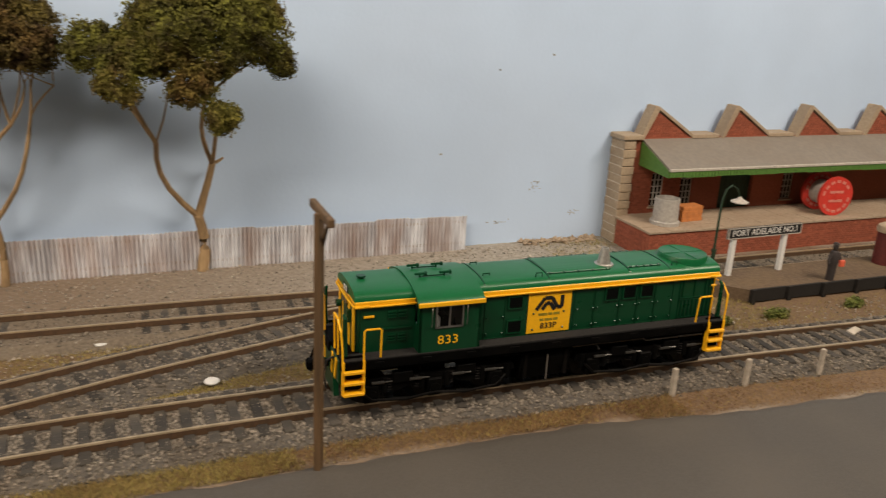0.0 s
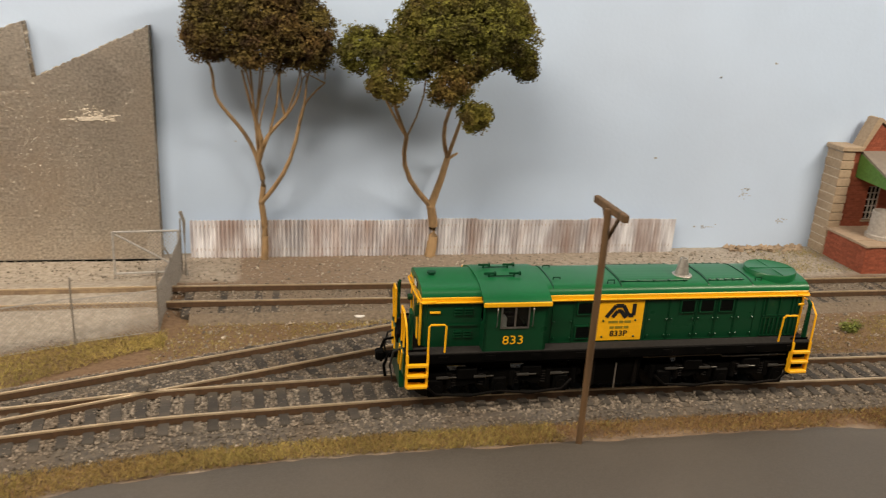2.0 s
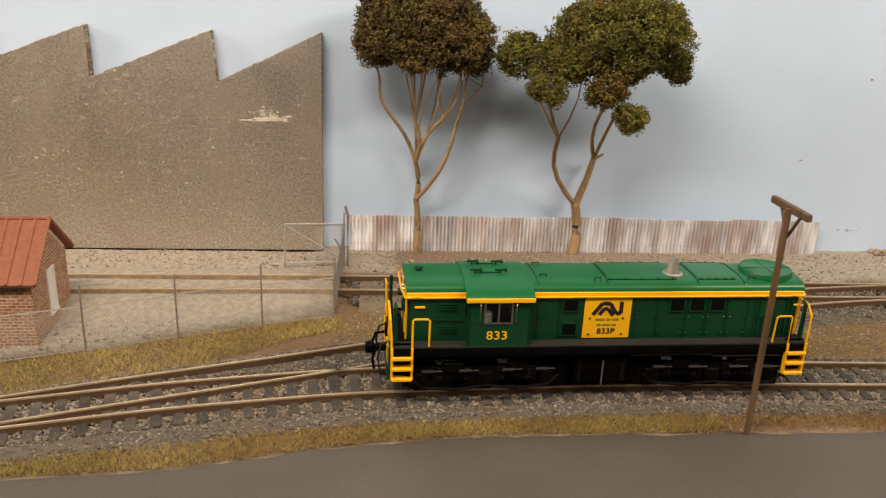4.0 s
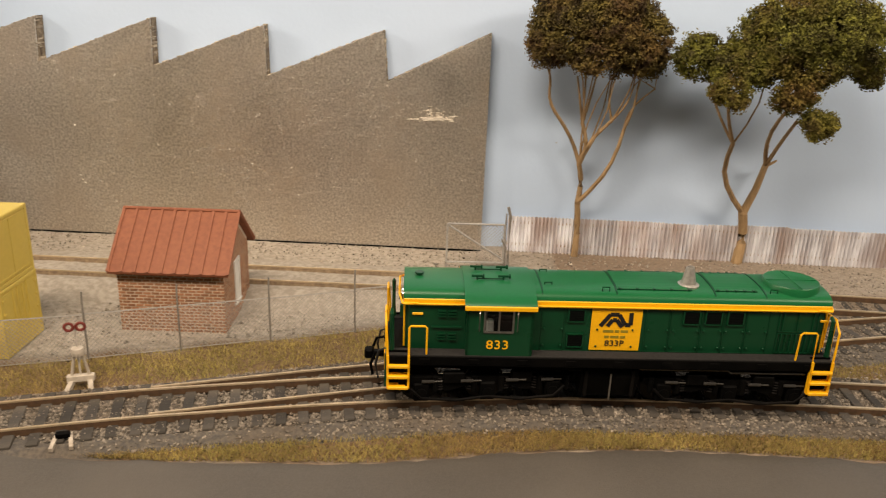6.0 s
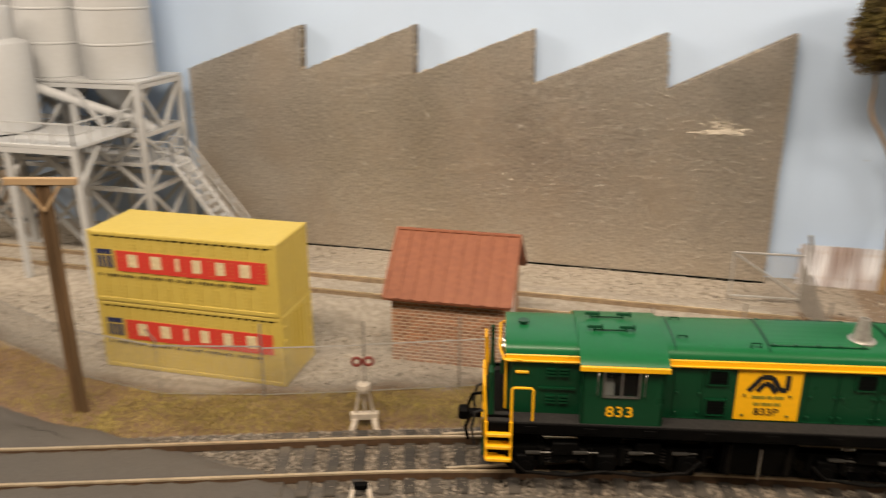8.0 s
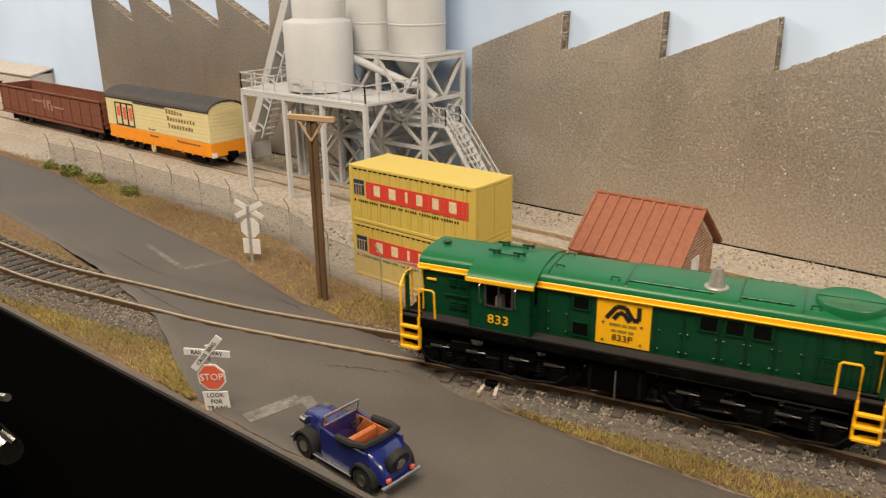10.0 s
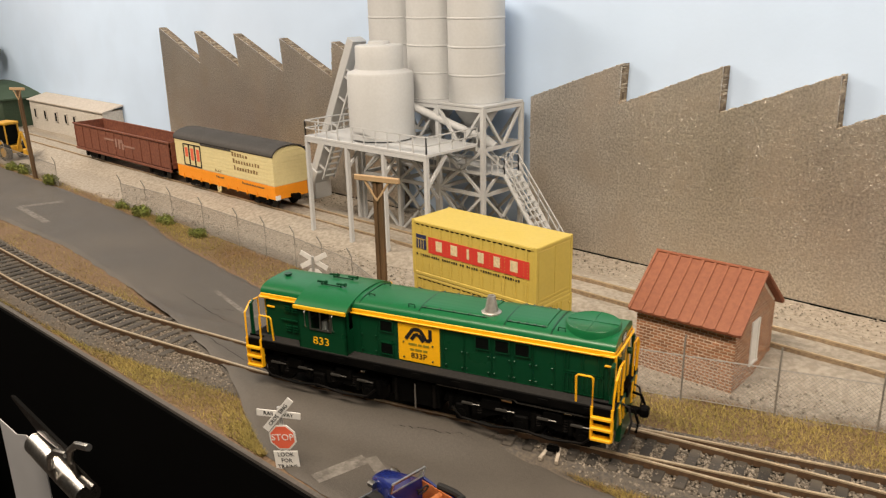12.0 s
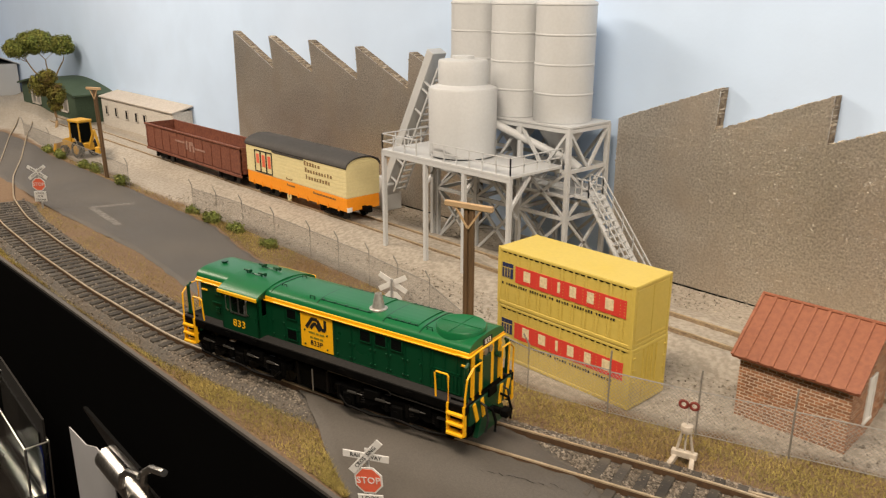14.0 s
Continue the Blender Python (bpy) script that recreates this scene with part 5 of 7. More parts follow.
# origin of each at its foot; x along the backdrop, y towards it
tree(mp(-50, 363.2), "tall eucalypt with a brown-green crown behind the fence",
     [((0, 0, 0), (-1, -1, 28), 1.8, 1.4), ((-1, -1, 28), (-2, -2, 47), 1.4, 1.2), ((-2, -2, 47), (-14, -8, 70), 1.0, 0.8), ((-14, -8, 70), (-20, -14, 86), 0.8, 0.6), ((-20, -14, 86), (-25, -18, 98), 0.6, 0.3), ((-2, -2, 47), (-3, -7, 68), 1.1, 0.9),
      ((-3, -7, 68), (-8, -14, 90), 0.7, 0.4), ((-3, -7, 68), (1, -12, 92), 0.7, 0.4), ((-2, -2, 47), (10, -9, 70), 0.9, 0.8), ((10, -9, 70), (8, -14, 92), 0.6, 0.35), ((10, -9, 70), (17, -15, 86), 0.6, 0.35), ((-1, -1, 28), (16, -9, 66), 1.1, 0.8), ((16, -9, 66), (19, -15, 86), 0.7, 0.4),
      ((16, -9, 66), (27, -14, 86), 0.6, 0.3)],
     [(-16.6, -18, 111, 14.5, 12, 13), (3, -19, 115, 17, 14, 14), (16.5, -18, 106, 13.5, 12, 13), (-22, -16, 105, 8.5, 8, 11), (-0.7, -20, 101, 12.5, 10, 9), (20, -16, 99, 9, 8, 8), (-5, -16, 125, 13.5, 11, 8), (-19, -15, 122, 9, 8, 7), (12, -16, 121, 11, 9, 7)], 76000, 5, 0.72, M_LEAFBROWN)
tree(mp(31, 362.5), "tall eucalypt with a broad olive crown before the fence",
     [((0, 2, -1), (-1, 1, 26), 2.7, 2.2), ((-1, 1, 26), (6, 1, 50), 2.0, 1.5), ((-1, 1, 26), (-18, -20, 64), 1.4, 1.0), ((-18, -20, 64), (-28, -36, 86), 0.9, 0.6), ((-18, -20, 64), (-34, -24, 94), 0.7, 0.4), ((6, 1, 50), (1, -28, 82), 1.1, 0.75),
      ((1, -28, 82), (5, -34, 102), 0.7, 0.4), ((6, 1, 50), (6, -26, 76), 1.0, 0.75), ((1, -28, 82), (19, -34, 98), 0.7, 0.4), ((1, -28, 82), (-12, -32, 104), 0.6, 0.4), ((6, 1, 50), (10.5, 1, 52.5), 0.9, 0.5)],
     [(-38.5, -24, 101, 10.5, 9, 9.5), (-30.5, -47, 91, 6.5, 6.5, 8), (-29, -36, 101, 8, 8, 7), (-10, -42, 110, 14, 15, 11), (8, -40, 114, 18, 18, 13), (21, -38, 109, 12, 13, 11), (2, -42, 101, 12, 11, 8), (31, -31, 98, 4.2, 4.5, 5.5), (-4.5, -47, 91, 8, 7, 8), (4.8, -51, 79.6, 6.2, 5.5, 5.4),
      (-20, -32, 107, 10, 10, 9), (-19, -42, 100.5, 9, 9, 8), (12, -34, 122.5, 15.5, 15, 7.5), (-5, -36, 121, 14, 14, 7.5), (22, -32, 117, 9.5, 11, 7.5), (-16, -34, 117, 9, 9, 6)], 96000, 6, 0.72)
tree(mp(-1222, 338), "rounded bright green tree beside the distant shed", [((0, 0, 0), (0, 0, 35), 2.4, 1.8), ((0, 0, 35), (-6, -24, 66), 1.3, 0.6), ((0, 0, 35), (4, 16, 66), 1.3, 0.6), ((0, 0, 35), (0, -4, 68), 1.2, 0.6)],
     [(-14, -32, 82, 22, 14, 12), (0, -10, 90, 28, 18, 14), (8, 14, 86, 22, 14, 12), (0, -22, 94, 22, 12, 8)], 14000, 7, 1.5, M_LEAF2)
tree(mp(-1078, 290), "small ragged olive tree beside the wire fence", [((0, 0, 0), (1, 0, 26), 1.8, 1.2), ((1, 0, 26), (-8, -6, 46), 0.9, 0.5), ((1, 0, 26), (6, 6, 48), 0.9, 0.5)],
     [(-10, -8, 50, 16, 10, 12), (6, 4, 42, 14, 9, 11), (-2, 0, 60, 14, 9, 8), (4, 2, 30, 9, 7, 8)], 7000, 8, 1.3)


def bush(m, s, seed):
    t = thing("bush", m, "small green and yellow bush on the verge", "bush", "verge bushes")
    rng = np.random.default_rng(seed)
    cl = [(rng.uniform(-4, 4) * s, rng.uniform(-1.6, 1.6) * s, rng.uniform(1.2, 2.6) * s, 3.2 * s, 2.2 * s, 2.2 * s) for _ in range(5)]
    v, f = leaf_cloud(rng, cl, 700, 0.75 * s)
    v[:, 2] = np.maximum(v[:, 2], -0.5)
    soup("foliage", v, f, M_BUSH, t)
    bm = bmesh.new()
    for k in range(4):
        tube(bm, [(0, 0, -0.8), (rng.uniform(-4, 4) * s, rng.uniform(-1, 1), 3 * s)], 0.3, 5, 0.15)
    part("twigs", bm, M_BARK, t)


for i, (x, y, s) in enumerate(((-947, 240, 1.6), (-910, 239, 1.5), (-850, 239, 1.5), (-822, 241, 1.7), (-765, 238, 1.7), (-640, 239, 1.0), (-611, 238, 1.5), (-577, 238, 1.2), (-533, 236, 1.1), (195, 262, 0.8), (232, 246, 0.7), (262, 247, 0.9), (220, 258, 0.8), (310, 248, 0.9))):
    bush(mp(x, y), s, 20 + i)


# ---- station building with a canopy and platform ----
def station():
    t = thing("station_building", mp(0, 0), "red brick goods station with saw-tooth gables and green canopy", "building")
    X0, X1, Y = 250.5, 690, 361.0
    bm = bmesh.new()
    holes = [(273, 281, 19, 38), (293, 301, 19, 38), (321, 345, 15, 39), (368, 376, 19, 38), (392, 400, 19, 38)]
    xs = [258] + [v for h in holes for v in h[:2]] + [X1]
    for k in range(0, len(xs), 2):
        box(bm, xs[k], xs[k + 1], Y, 371.8, -1, 58)
    for h in holes:
        box(bm, h[0], h[1], Y, 371.8, -1, h[2])
        box(bm, h[0], h[1], Y, 371.8, h[3], 58)
        box(bm, h[0], h[1], Y + 4, 371.8, h[2], h[3])
    wall = part("wall", bm, M_REDBRICK, t, "red brick wall")
    rows = bmesh.new()
    for k in range(44):
        z = k * 1.3 + 0.2
        for x in np.arange(258.4 + (k % 2) * 1.5, 300, 3.1):
            if not any(h[0] - 3 < x < h[1] and h[2] - 1.2 < z < h[3] for h in holes) and z < 56:
                box(rows, x, x + 2.8, Y - 0.16, Y + 0.1, z, z + 1.08)
    tagged(part("brickwork", rows, M_REDBRICK, wall), kind="stuff")
    for k in range(8):
        x = 262 + 54.7 * k
        bm = bmesh.new()
        prism(bm, [(x, 57.5), (x + 34, 57.5), (x + 8.5, 73)], Y + 0.5, 368.5)
        g = part("gable", bm, M_REDBRICK, t, "red brick saw-tooth gable")
        rows = bmesh.new()
        for r in range(11):
            z = 58.4 + r * 1.3
            f = (z + 1 - 57.5) / 15.5
            a, b = x + 8.5 * f + 0.8, x + 34 - 25.5 * f - 0.8
            xx = a
            while xx < b - 0.6:
                box(rows, xx, min(xx + 2.7, b), Y + 0.3, Y + 0.7, z, z + 1.08)
                xx += 3.0
        if x < 480:
            tagged(part("brickwork", rows, M_REDBRICK, g), kind="stuff")
        else:
            rows.free()
        bm = bmesh.new()
        prism(bm, [(x - 0.8, 57), (x + 1.4, 57), (x + 9.6, 73.2), (x + 8.4, 75.4), (x + 6.6, 75.2)], Y - 1.0, 368)
        prism(bm, [(x + 8.0, 74.4), (x + 9.4, 75.2), (x + 36, 58.6), (x + 34.6, 57.6)], Y - 0.6, 368)
        part("coping", bm, M_STONE, g, "stone coping")
        bm = bmesh.new()
        box(bm, x + 33.6, x + 52.6, Y - 1.0, 371.7, 57.4, 59.4, 0.2)
        part("parapet", bm, M_STONE, t)
    # quoined corner pillar
    bm = bmesh.new()
    box(bm, X0 + 0.5, 258.2, Y - 1.6, 371.7, -1, 58)
    pil = part("corner_pillar", bm, M_MORTAR, t, "sandstone corner pillar")
    first = None
    for k in range(12):
        bm = bmesh.new()
        o = 0.35 if k % 2 else 0.0
        box(bm, X0 + o, 258.6 - o, Y - 2.4 + o * 0.4, 371.7, k * 4.75 + 0.2, k * 4.75 + 4.55, 0.3)
        part("quoin", bm, M_STONE, pil)
    bm = bmesh.new()
    box(bm, X0 - 1.2, 262, Y - 3.2, 371.7, 57.4, 60.0, 0.4)
    part("pillar_cap", bm, M_STONE, pil)
    # canopy
    bm = bmesh.new()
    prism(bm, [(334.4, 46.4), (Y + 0.2, 57.6), (Y + 0.2, 56.4), (334.4, 45.2)], 263.5, X1, "x")
    part("canopy_roof", bm, M_CANOPY, t, "dusty grey sloping canopy roof")
    bm = bmesh.new()
    for x in np.arange(263.5, X1 - 2, 2.1):
        box(bm, x, x + 1.8, 334.0, 334.6, 41.8 + 0.3 * (int(x) % 2), 45.0)
    part("valance", bm, M_VALANCE, t, "green timber valance")
    bm = bmesh.new()
    prism(bm, [(334.4, 41.8), (Y, 43.2), (Y, 56.2), (334.4, 45.4)], 263.0, 264.0, "x")
    part("canopy_end", bm, M_VALANCE, t, "green canopy end board")
    bm = bmesh.new()
    box(bm, 263.4, X1, 333.6, 335.0, 45.1, 46.5, 0.2)
    part("canopy_gutter", bm, M_CONC, t)
    for h in holes:
        bm = bmesh.new()
        if h[1] - h[0] > 12:
            box(bm, h[0] + 0.1, h[1] - 0.1, Y + 2.9, Y + 3.6, h[2] + 0.05, h[3] - 0.1)
            leaf = part("sliding_door", bm, M_DOORGREEN, t, "dark green boarded door")
            for x in np.arange(h[0], h[1] - 1, 3.0):
                part("board", box(bmesh.new(), x + 0.1, min(x + 2.85, h[1] - 0.1), Y + 2.2, Y + 2.85, h[2] + 0.05, h[3] - 0.1), M_DOORGREEN, leaf)
            continue
        for x in np.linspace(h[0], h[1] - 0.5, 4):
            box(bm, x, x + 0.5, Y + 0.6, Y + 1.2, h[2], h[3])
        for z in np.linspace(h[2], h[3] - 0.5, 6):
            box(bm, h[0], h[1], Y + 0.6, Y + 1.2, z, z + 0.5)
        wf = part("window_frame", bm, M_CONC, t, "pale window frame")
        bm = bmesh.new()
        box(bm, h[0], h[1], Y + 1.4, Y + 1.6, h[2], h[3])
        part("window_pane", bm, M_DARK, wf)
        bm = bmesh.new()
        box(bm, h[0] - 0.8, h[1] + 0.8, Y - 0.9, Y + 1, h[2] - 1.1, h[2], 0.15)
        part("window_sill", bm, M_STONE, wf)
    p = thing("station_platform", mp(0, 0), "brick-faced loading platform with pale paving", "platform", kind="structure")
    bm = bmesh.new()
    box(bm, 251.5, X1, 327.5, Y, -1, 14.4)
    fc = part("platform_wall", bm, M_REDBRICK, p, "red brick platform face")
    rows = bmesh.new()
    for k in range(11):
        for x in np.arange(251.6 + (k % 2) * 1.5, 420, 3.05):
            box(rows, x, x + 2.8, 327.2, 327.7, k * 1.3, k * 1.3 + 1.1)
        for y in np.arange(327.6, Y - 3, 3.05):
            box(rows, 251.2, 251.7, y, y + 2.8, k * 1.3, k * 1.3 + 1.1)
    tagged(part("brickwork", rows, M_REDBRICK, fc), kind="stuff")
    x, rng = 250.0, random.Random(2)
    while x < 470:
        y, w = 326.4, rng.uniform(9, 14)
        while y < Y - 1:
            d = min(rng.uniform(6, 9), Y - y)
            bm = bmesh.new()
            box(bm, x + 0.12, x + w - 0.12, y + 0.1, y + d - 0.1, 14.2, 15.5 + rng.uniform(-0.12, 0.12), 0.12)
            part("paving_slab", bm, M_PLATFORM, p)
            y += d
        x += w
    bm = bmesh.new()
    box(bm, x, X1, 326.4, Y, 14.2, 15.5)
    part("paving_slab", bm, M_PLATFORM, p)


station()


def platform_goods():
    t = thing("concrete_pipe", mp(269, 340, 15.5) @ Matrix.Scale(0.92, 4), "pale grey concrete pipe section on its flange", "pipe")
    bm = bmesh.new()
    lathe(bm, [(8.6, 0), (8.6, 2.0), (7.4, 2.4), (7.2, 15.4), (6.4, 15.4), (6.3, 2), (0.2, 1.8)], 0, 0, 32)
    part("pipe_body", bm, M_PLASTIC, t, smooth=True)
    t = thing("timber_stack", mp(287, 344, 15.5, 0, 0, 4), "stack of orange timber planks on the platform", "timber")
    for k in range(4):
        for j in range(3):
            bm = bmesh.new()
            box(bm, -7 + random.uniform(-0.4, 0.4), 7 + random.uniform(-0.4, 0.4), -4 + j * 2.7, -1.4 + j * 2.7, k * 2.1, k * 2.1 + 2.0, 0.15)
            part("plank", bm, M_ORANGE, t)
    t = thing("cable_drum", mp(383, 341, 15.5, 0, 0, -6) @ Matrix.Scale(1.08, 4), "red cable drum with pale lettering bars", "cable drum")
    for y in (-6.5, 6.5):
        bm = bmesh.new()
        tube(bm, [(0, y - 0.8, 10.6), (0, y + 0.8, 10.6)], 10.6, 40)
        tube(bm, [(0, y - 1.0, 10.6), (0, y + 1.0, 10.6)], 2.0, 16)
        fl = part("flange", bm, M_RED, t, "red round drum flange")
        bm = bmesh.new()
        for k in range(14):
            a = 2 * math.pi * k / 14
            if k in (3, 10):
                continue
            box(bm, -1.2, 1.2, y - 0.95, y + 0.95, -0.7, 0.7, m=Matrix.Translation((8.2 * math.sin(a), 0, 10.6 + 8.2 * math.cos(a))) @ Matrix.Rotation(a, 4, "Y"))
        for z in (8.2, 13.0):
            box(bm, -4.4, 4.4, y - 0.95, y + 0.95, z - 0.7, z + 0.7)
        part("lettering_bar", bm, M_PINK, fl)
    bm = bmesh.new()
    tube(bm, [(0, -6, 10.6), (0, 6, 10.6)], 6.0, 28)
    for k in range(7):
        tube(bm, [(0, -5.6 + k * 1.7, 10.6), (0, -4.2 + k * 1.7, 10.6)], 6.7, 28)
    part("cable", bm, M_PLASTIC, t, "coiled grey cable")


M_PINK = mat("faded_pink_lettering", (0.70, 0.25, 0.20), 0.6, stain_amt=0.2)
platform_goods()


# ---- island platform with name board, lamp, figure ----
def island():
    p = thing("island_platform", mp(0, 0), "earth-topped island platform with a dark edge", "platform", kind="structure")
    bm = bmesh.new()
    prism(bm, [(262, 264), (690, 256), (690, 290), (252, 290), (250, 276)], -1, 6.2, "z")
    part("platform_core", bm, M_DIRTTOP, p, "brown earth platform top")
    bm = bmesh.new()
    for k, x in enumerate(np.arange(262, 680, 21)):
        y = 264 - (x - 262) * 8 / 428
        box(bm, x, x + 20.6, y - 1.2, y + 0.1, 0.4, 6.6, 0.2)
        box(bm, x, x + 2.4, y - 2.2, y - 1.1, -0.5, 6.8, 0.2)
    part("edge_board", bm, M_TARRED, p, "dark timber platform edge")
    t = thing("name_board", mp(283.5, 283, 6.2, 0, 0, 1.5), "black station name board with white letters on posts", "sign")
    bm = bmesh.new()
    box(bm, -22.8, 22.8, -0.6, 0.6, 18.6, 23.8, 0.1)
    b = part("board", bm, M_INK, t)
    bm = bmesh.new()
    for a in ((-22.8, 22.8, 18.6, 19.0), (-22.8, 22.8, 23.4, 23.8), (-22.8, -22.4, 18.6, 23.8), (22.4, 22.8, 18.6, 23.8)):
        box(bm, a[0], a[1], -0.75, 0.7, a[2], a[3])
    part("board_rim", bm, M_CONC, b)
    letters("PORT ADELAIDE NO.1", 3.1, M_WHITE, b, mp(0, -0.68, 21.2, 90, 0, 0), "white station name", wide=0.96)
    for x in (-18, 14):
        bm = bmesh.new()
        box(bm, x - 1.2, x + 1.2, -0.2, 2.0, -0.4, 20.5, 0.15)
        part("post", bm, M_WHITE, t, "white post")
    t = thing("platform_lamp", mp(255, 283.5, 5.6), "dark green swan-neck platform lamp with pale shade", "lamp")
    bm = bmesh.new()
    tube(bm, [(0, 0, -0.4), (0, 0, 13)], 1.2, 10, 1.0)
    part("base", bm, M_DOORGREEN, t)
    bm = bmesh.new()
    tube(bm, [(0, 0, 13), (0, 0, 28), (0.2, 0, 38), (1.6, 0, 43), (4.6, 0, 45), (8.4, 0, 43), (10.2, 0, 38.6)], 0.62, 8, 0.3)
    tube(bm, [(0, 0, 13), (0, 0, 14.5)], 1.2, 10)
    part("post", bm, M_DOORGREEN, t, smooth=True)
    bm = bmesh.new()
    lathe(bm, [(4.0, 36.6), (4.0, 37.1), (1.4, 38.3), (0.6, 39.4)], 10.3, 0, 20)
    part("shade", bm, M_CONC, t, "pale shade", smooth=True)
    # model figure, plain
    bm = bmesh.new()
    lathe(bm, [(1.9, -0.2), (2.0, 6), (2.3, 9), (2.6, 12), (1.9, 14.2), (0.9, 14.8), (1.2, 15.4), (1.4, 16.8), (1.1, 17.6), (1.6, 17.8), (1.2, 18.6), (0.3, 18.8)], 0, 0, 14)
    tube(bm, [(-2.2, 0, 13.2), (-3.6, -0.4, 10.5), (-3.4, -1.2, 8.2)], 0.75, 7)
    tube(bm, [(2.2, 0, 13.2), (3.4, -0.8, 10.6), (2.6, -2.0, 9.0)], 0.75, 7)
    f = part("model_figure", bm, M_FIG, m=mp(312, 266, 6.2), smooth=True)
    tagged(f, "small dark painted model figure standing on the platform", "figurine")
    f = part("satchel", box(bmesh.new(), 1.6, 4.6, -3.2, -1.8, 7.2, 10.4, 0.3), M_STOPRED, m=mp(312, 266, 6.2))
    tagged(f, "small red satchel beside the dark figure", "bag")
    t = thing("pillar_hut", mp(362, 279, 6.2), "maroon round pillar with a cream cap", "pillar")
    bm = bmesh.new()
    lathe(bm, [(5.2, 0), (5.2, 17), (4.6, 17.4)], 0, 0, 24)
    part("shaft", bm, M_MAROON, t, smooth=True)
    bm = bmesh.new()
    lathe(bm, [(6.0, 17), (6.2, 18.6), (5.6, 20.2), (3, 21.6), (0.3, 22)], 0, 0, 24)
    part("cap", bm, M_STONE, t, "cream domed cap", smooth=True)


M_TARRED = mat("tarred_timber", (0.014, 0.012, 0.010), 0.8, grain=700, stain=60, stain_amt=0.4)
M_DIRTTOP = mat("platform_earth", (0.14, 0.096, 0.06), 0.95, col2=(0.10, 0.066, 0.04), grain=500, stain=30, stain_amt=0.5, stain_col=(0.19, 0.13, 0.07), bump=0.8, bump_scale=700)
M_FIG = mat("dark_figure_paint", (0.045, 0.036, 0.034), 0.7, stain_amt=0.2)
M_MAROON = mat("maroon_paint", (0.13, 0.025, 0.022), 0.6, stain=60, stain_amt=0.3)
island()
for x, y in ((171.3, 199.2), (202, 198), (236.3, 197.3), (271, 195.8), (306, 193.4)):
    t = thing("white_post", mp(x, y, 0, 1, random.uniform(-2, 3), 0), "short white timber guide post beside the road", "post", "roadside guide posts")
    bm = bmesh.new()
    box(bm, -0.9, 0.9, -0.75, 0.75, -1, 10.4, 0.2)
    part("shaft", bm, M_POSTW, t)
for x, y in ((22.5, 249), (-12, 290)):
    bm = bmesh.new()
    lathe(bm, [(2.4, 0.1), (2.5, 0.5), (2.3, 0.7), (0.2, 0.75)], 0, 0, 24)
    tagged(part("white_disc", bm, M_WHITE, m=mp(x, y, 1.3 if y < 260 else 1.0, 2, 1, 0), smooth=True), "flat white disc lying on the gravel", "disc", "loose white discs")
tagged(part("white_plate", box(bmesh.new(), -4, 4, -1.6, 1.6, 0, 0.9, 0.2), M_POSTW, m=mp(277, 219, 3.2, 12, 0, 20)), "small weathered white plate between the rails", "plate")


# ---- crossing signs ----
def octagon(r):
    return [(r * math.cos(radians(22.5 + 45 * k)), r * math.sin(radians(22.5 + 45 * k))) for k in range(8)]


def crossing_sign(m, base, label, turn=(-46, 7)):
    """base: height of the plate's lower edge over the ground."""
    t = thing("crossing_sign", m, label, "road sign", "level crossing signs")
    bm = bmesh.new()
    box(bm, -0.6, 0.6, 0.1, 1.1, -1, base + 24, 0.1)
    part("post", bm, M_GALV, t)
    c = base + 21.5
    for a, txt in ((turn[0], "CROS  SING"), (turn[1], "RAIL    WAY")):
        bm = bmesh.new()
        box(bm, -8.2, 8.2, -0.5 - (0.35 if a < 0 else 0), -0.05 - (0.35 if a < 0 else 0), -1.3, 1.3, 0.08)
        arm = part("cross_arm", bm, M_WHITE, t, "white lettered crossing arm", m=mp(0, 0, c, 0, a, 0))
        letters(txt, 1.5, M_INK, arm, mp(0, -0.9 if a < 0 else -0.56, 0, 90, 0, 0))
    bm = bmesh.new()
    prism(bm, [(x, z + base + 12.2) for x, z in octagon(5.3)], -0.5, -0.05)
    o = part("stop_rim", bm, M_WHITE, t, "white-edged octagonal plate")
    bm = bmesh.new()
    prism(bm, [(x, z + base + 12.2) for x, z in octagon(4.7)], -0.58, -0.45)
    o2 = part("stop_face", bm, M_STOPRED, o, "faded red stop face")
    letters("STOP", 2.6, M_WHITE, o, mp(0, -0.64, base + 12.2, 90, 0, 0))
    bm = bmesh.new()
    box(bm, -4.6, 4.6, -0.5, -0.05, base - 1.2, base + 6.6, 0.08)
    pl = part("warning_plate", bm, M_WHITE, t, "white warning plate")
    for k, w in enumerate(("LOOK", "FOR", "TRAINS")):
        letters(w, 1.65, M_INK, pl, mp(0, -0.56, base + 5.2 - 2.5 * k, 90, 0, 0))


crossing_sign(mp(-278.6, 118.3, 0, 0, -5, 33) @ Matrix.Scale(0.88, 4), 0.4, "leaning level crossing sign with stop plate at the edge")
crossing_sign(mp(-376.8, 207.5, 0, 0, 0, 205) @ Matrix.Scale(0.93, 4), 5.6, "white back of a level crossing sign on the verge", (-28, 28))
crossing_sign(mp(-725.5, 164.2, 0, 0, 0, 48) @ Matrix.Scale(0.95, 4), 6.6, "level crossing sign with stop plate by the far crossing", (-38, 34))


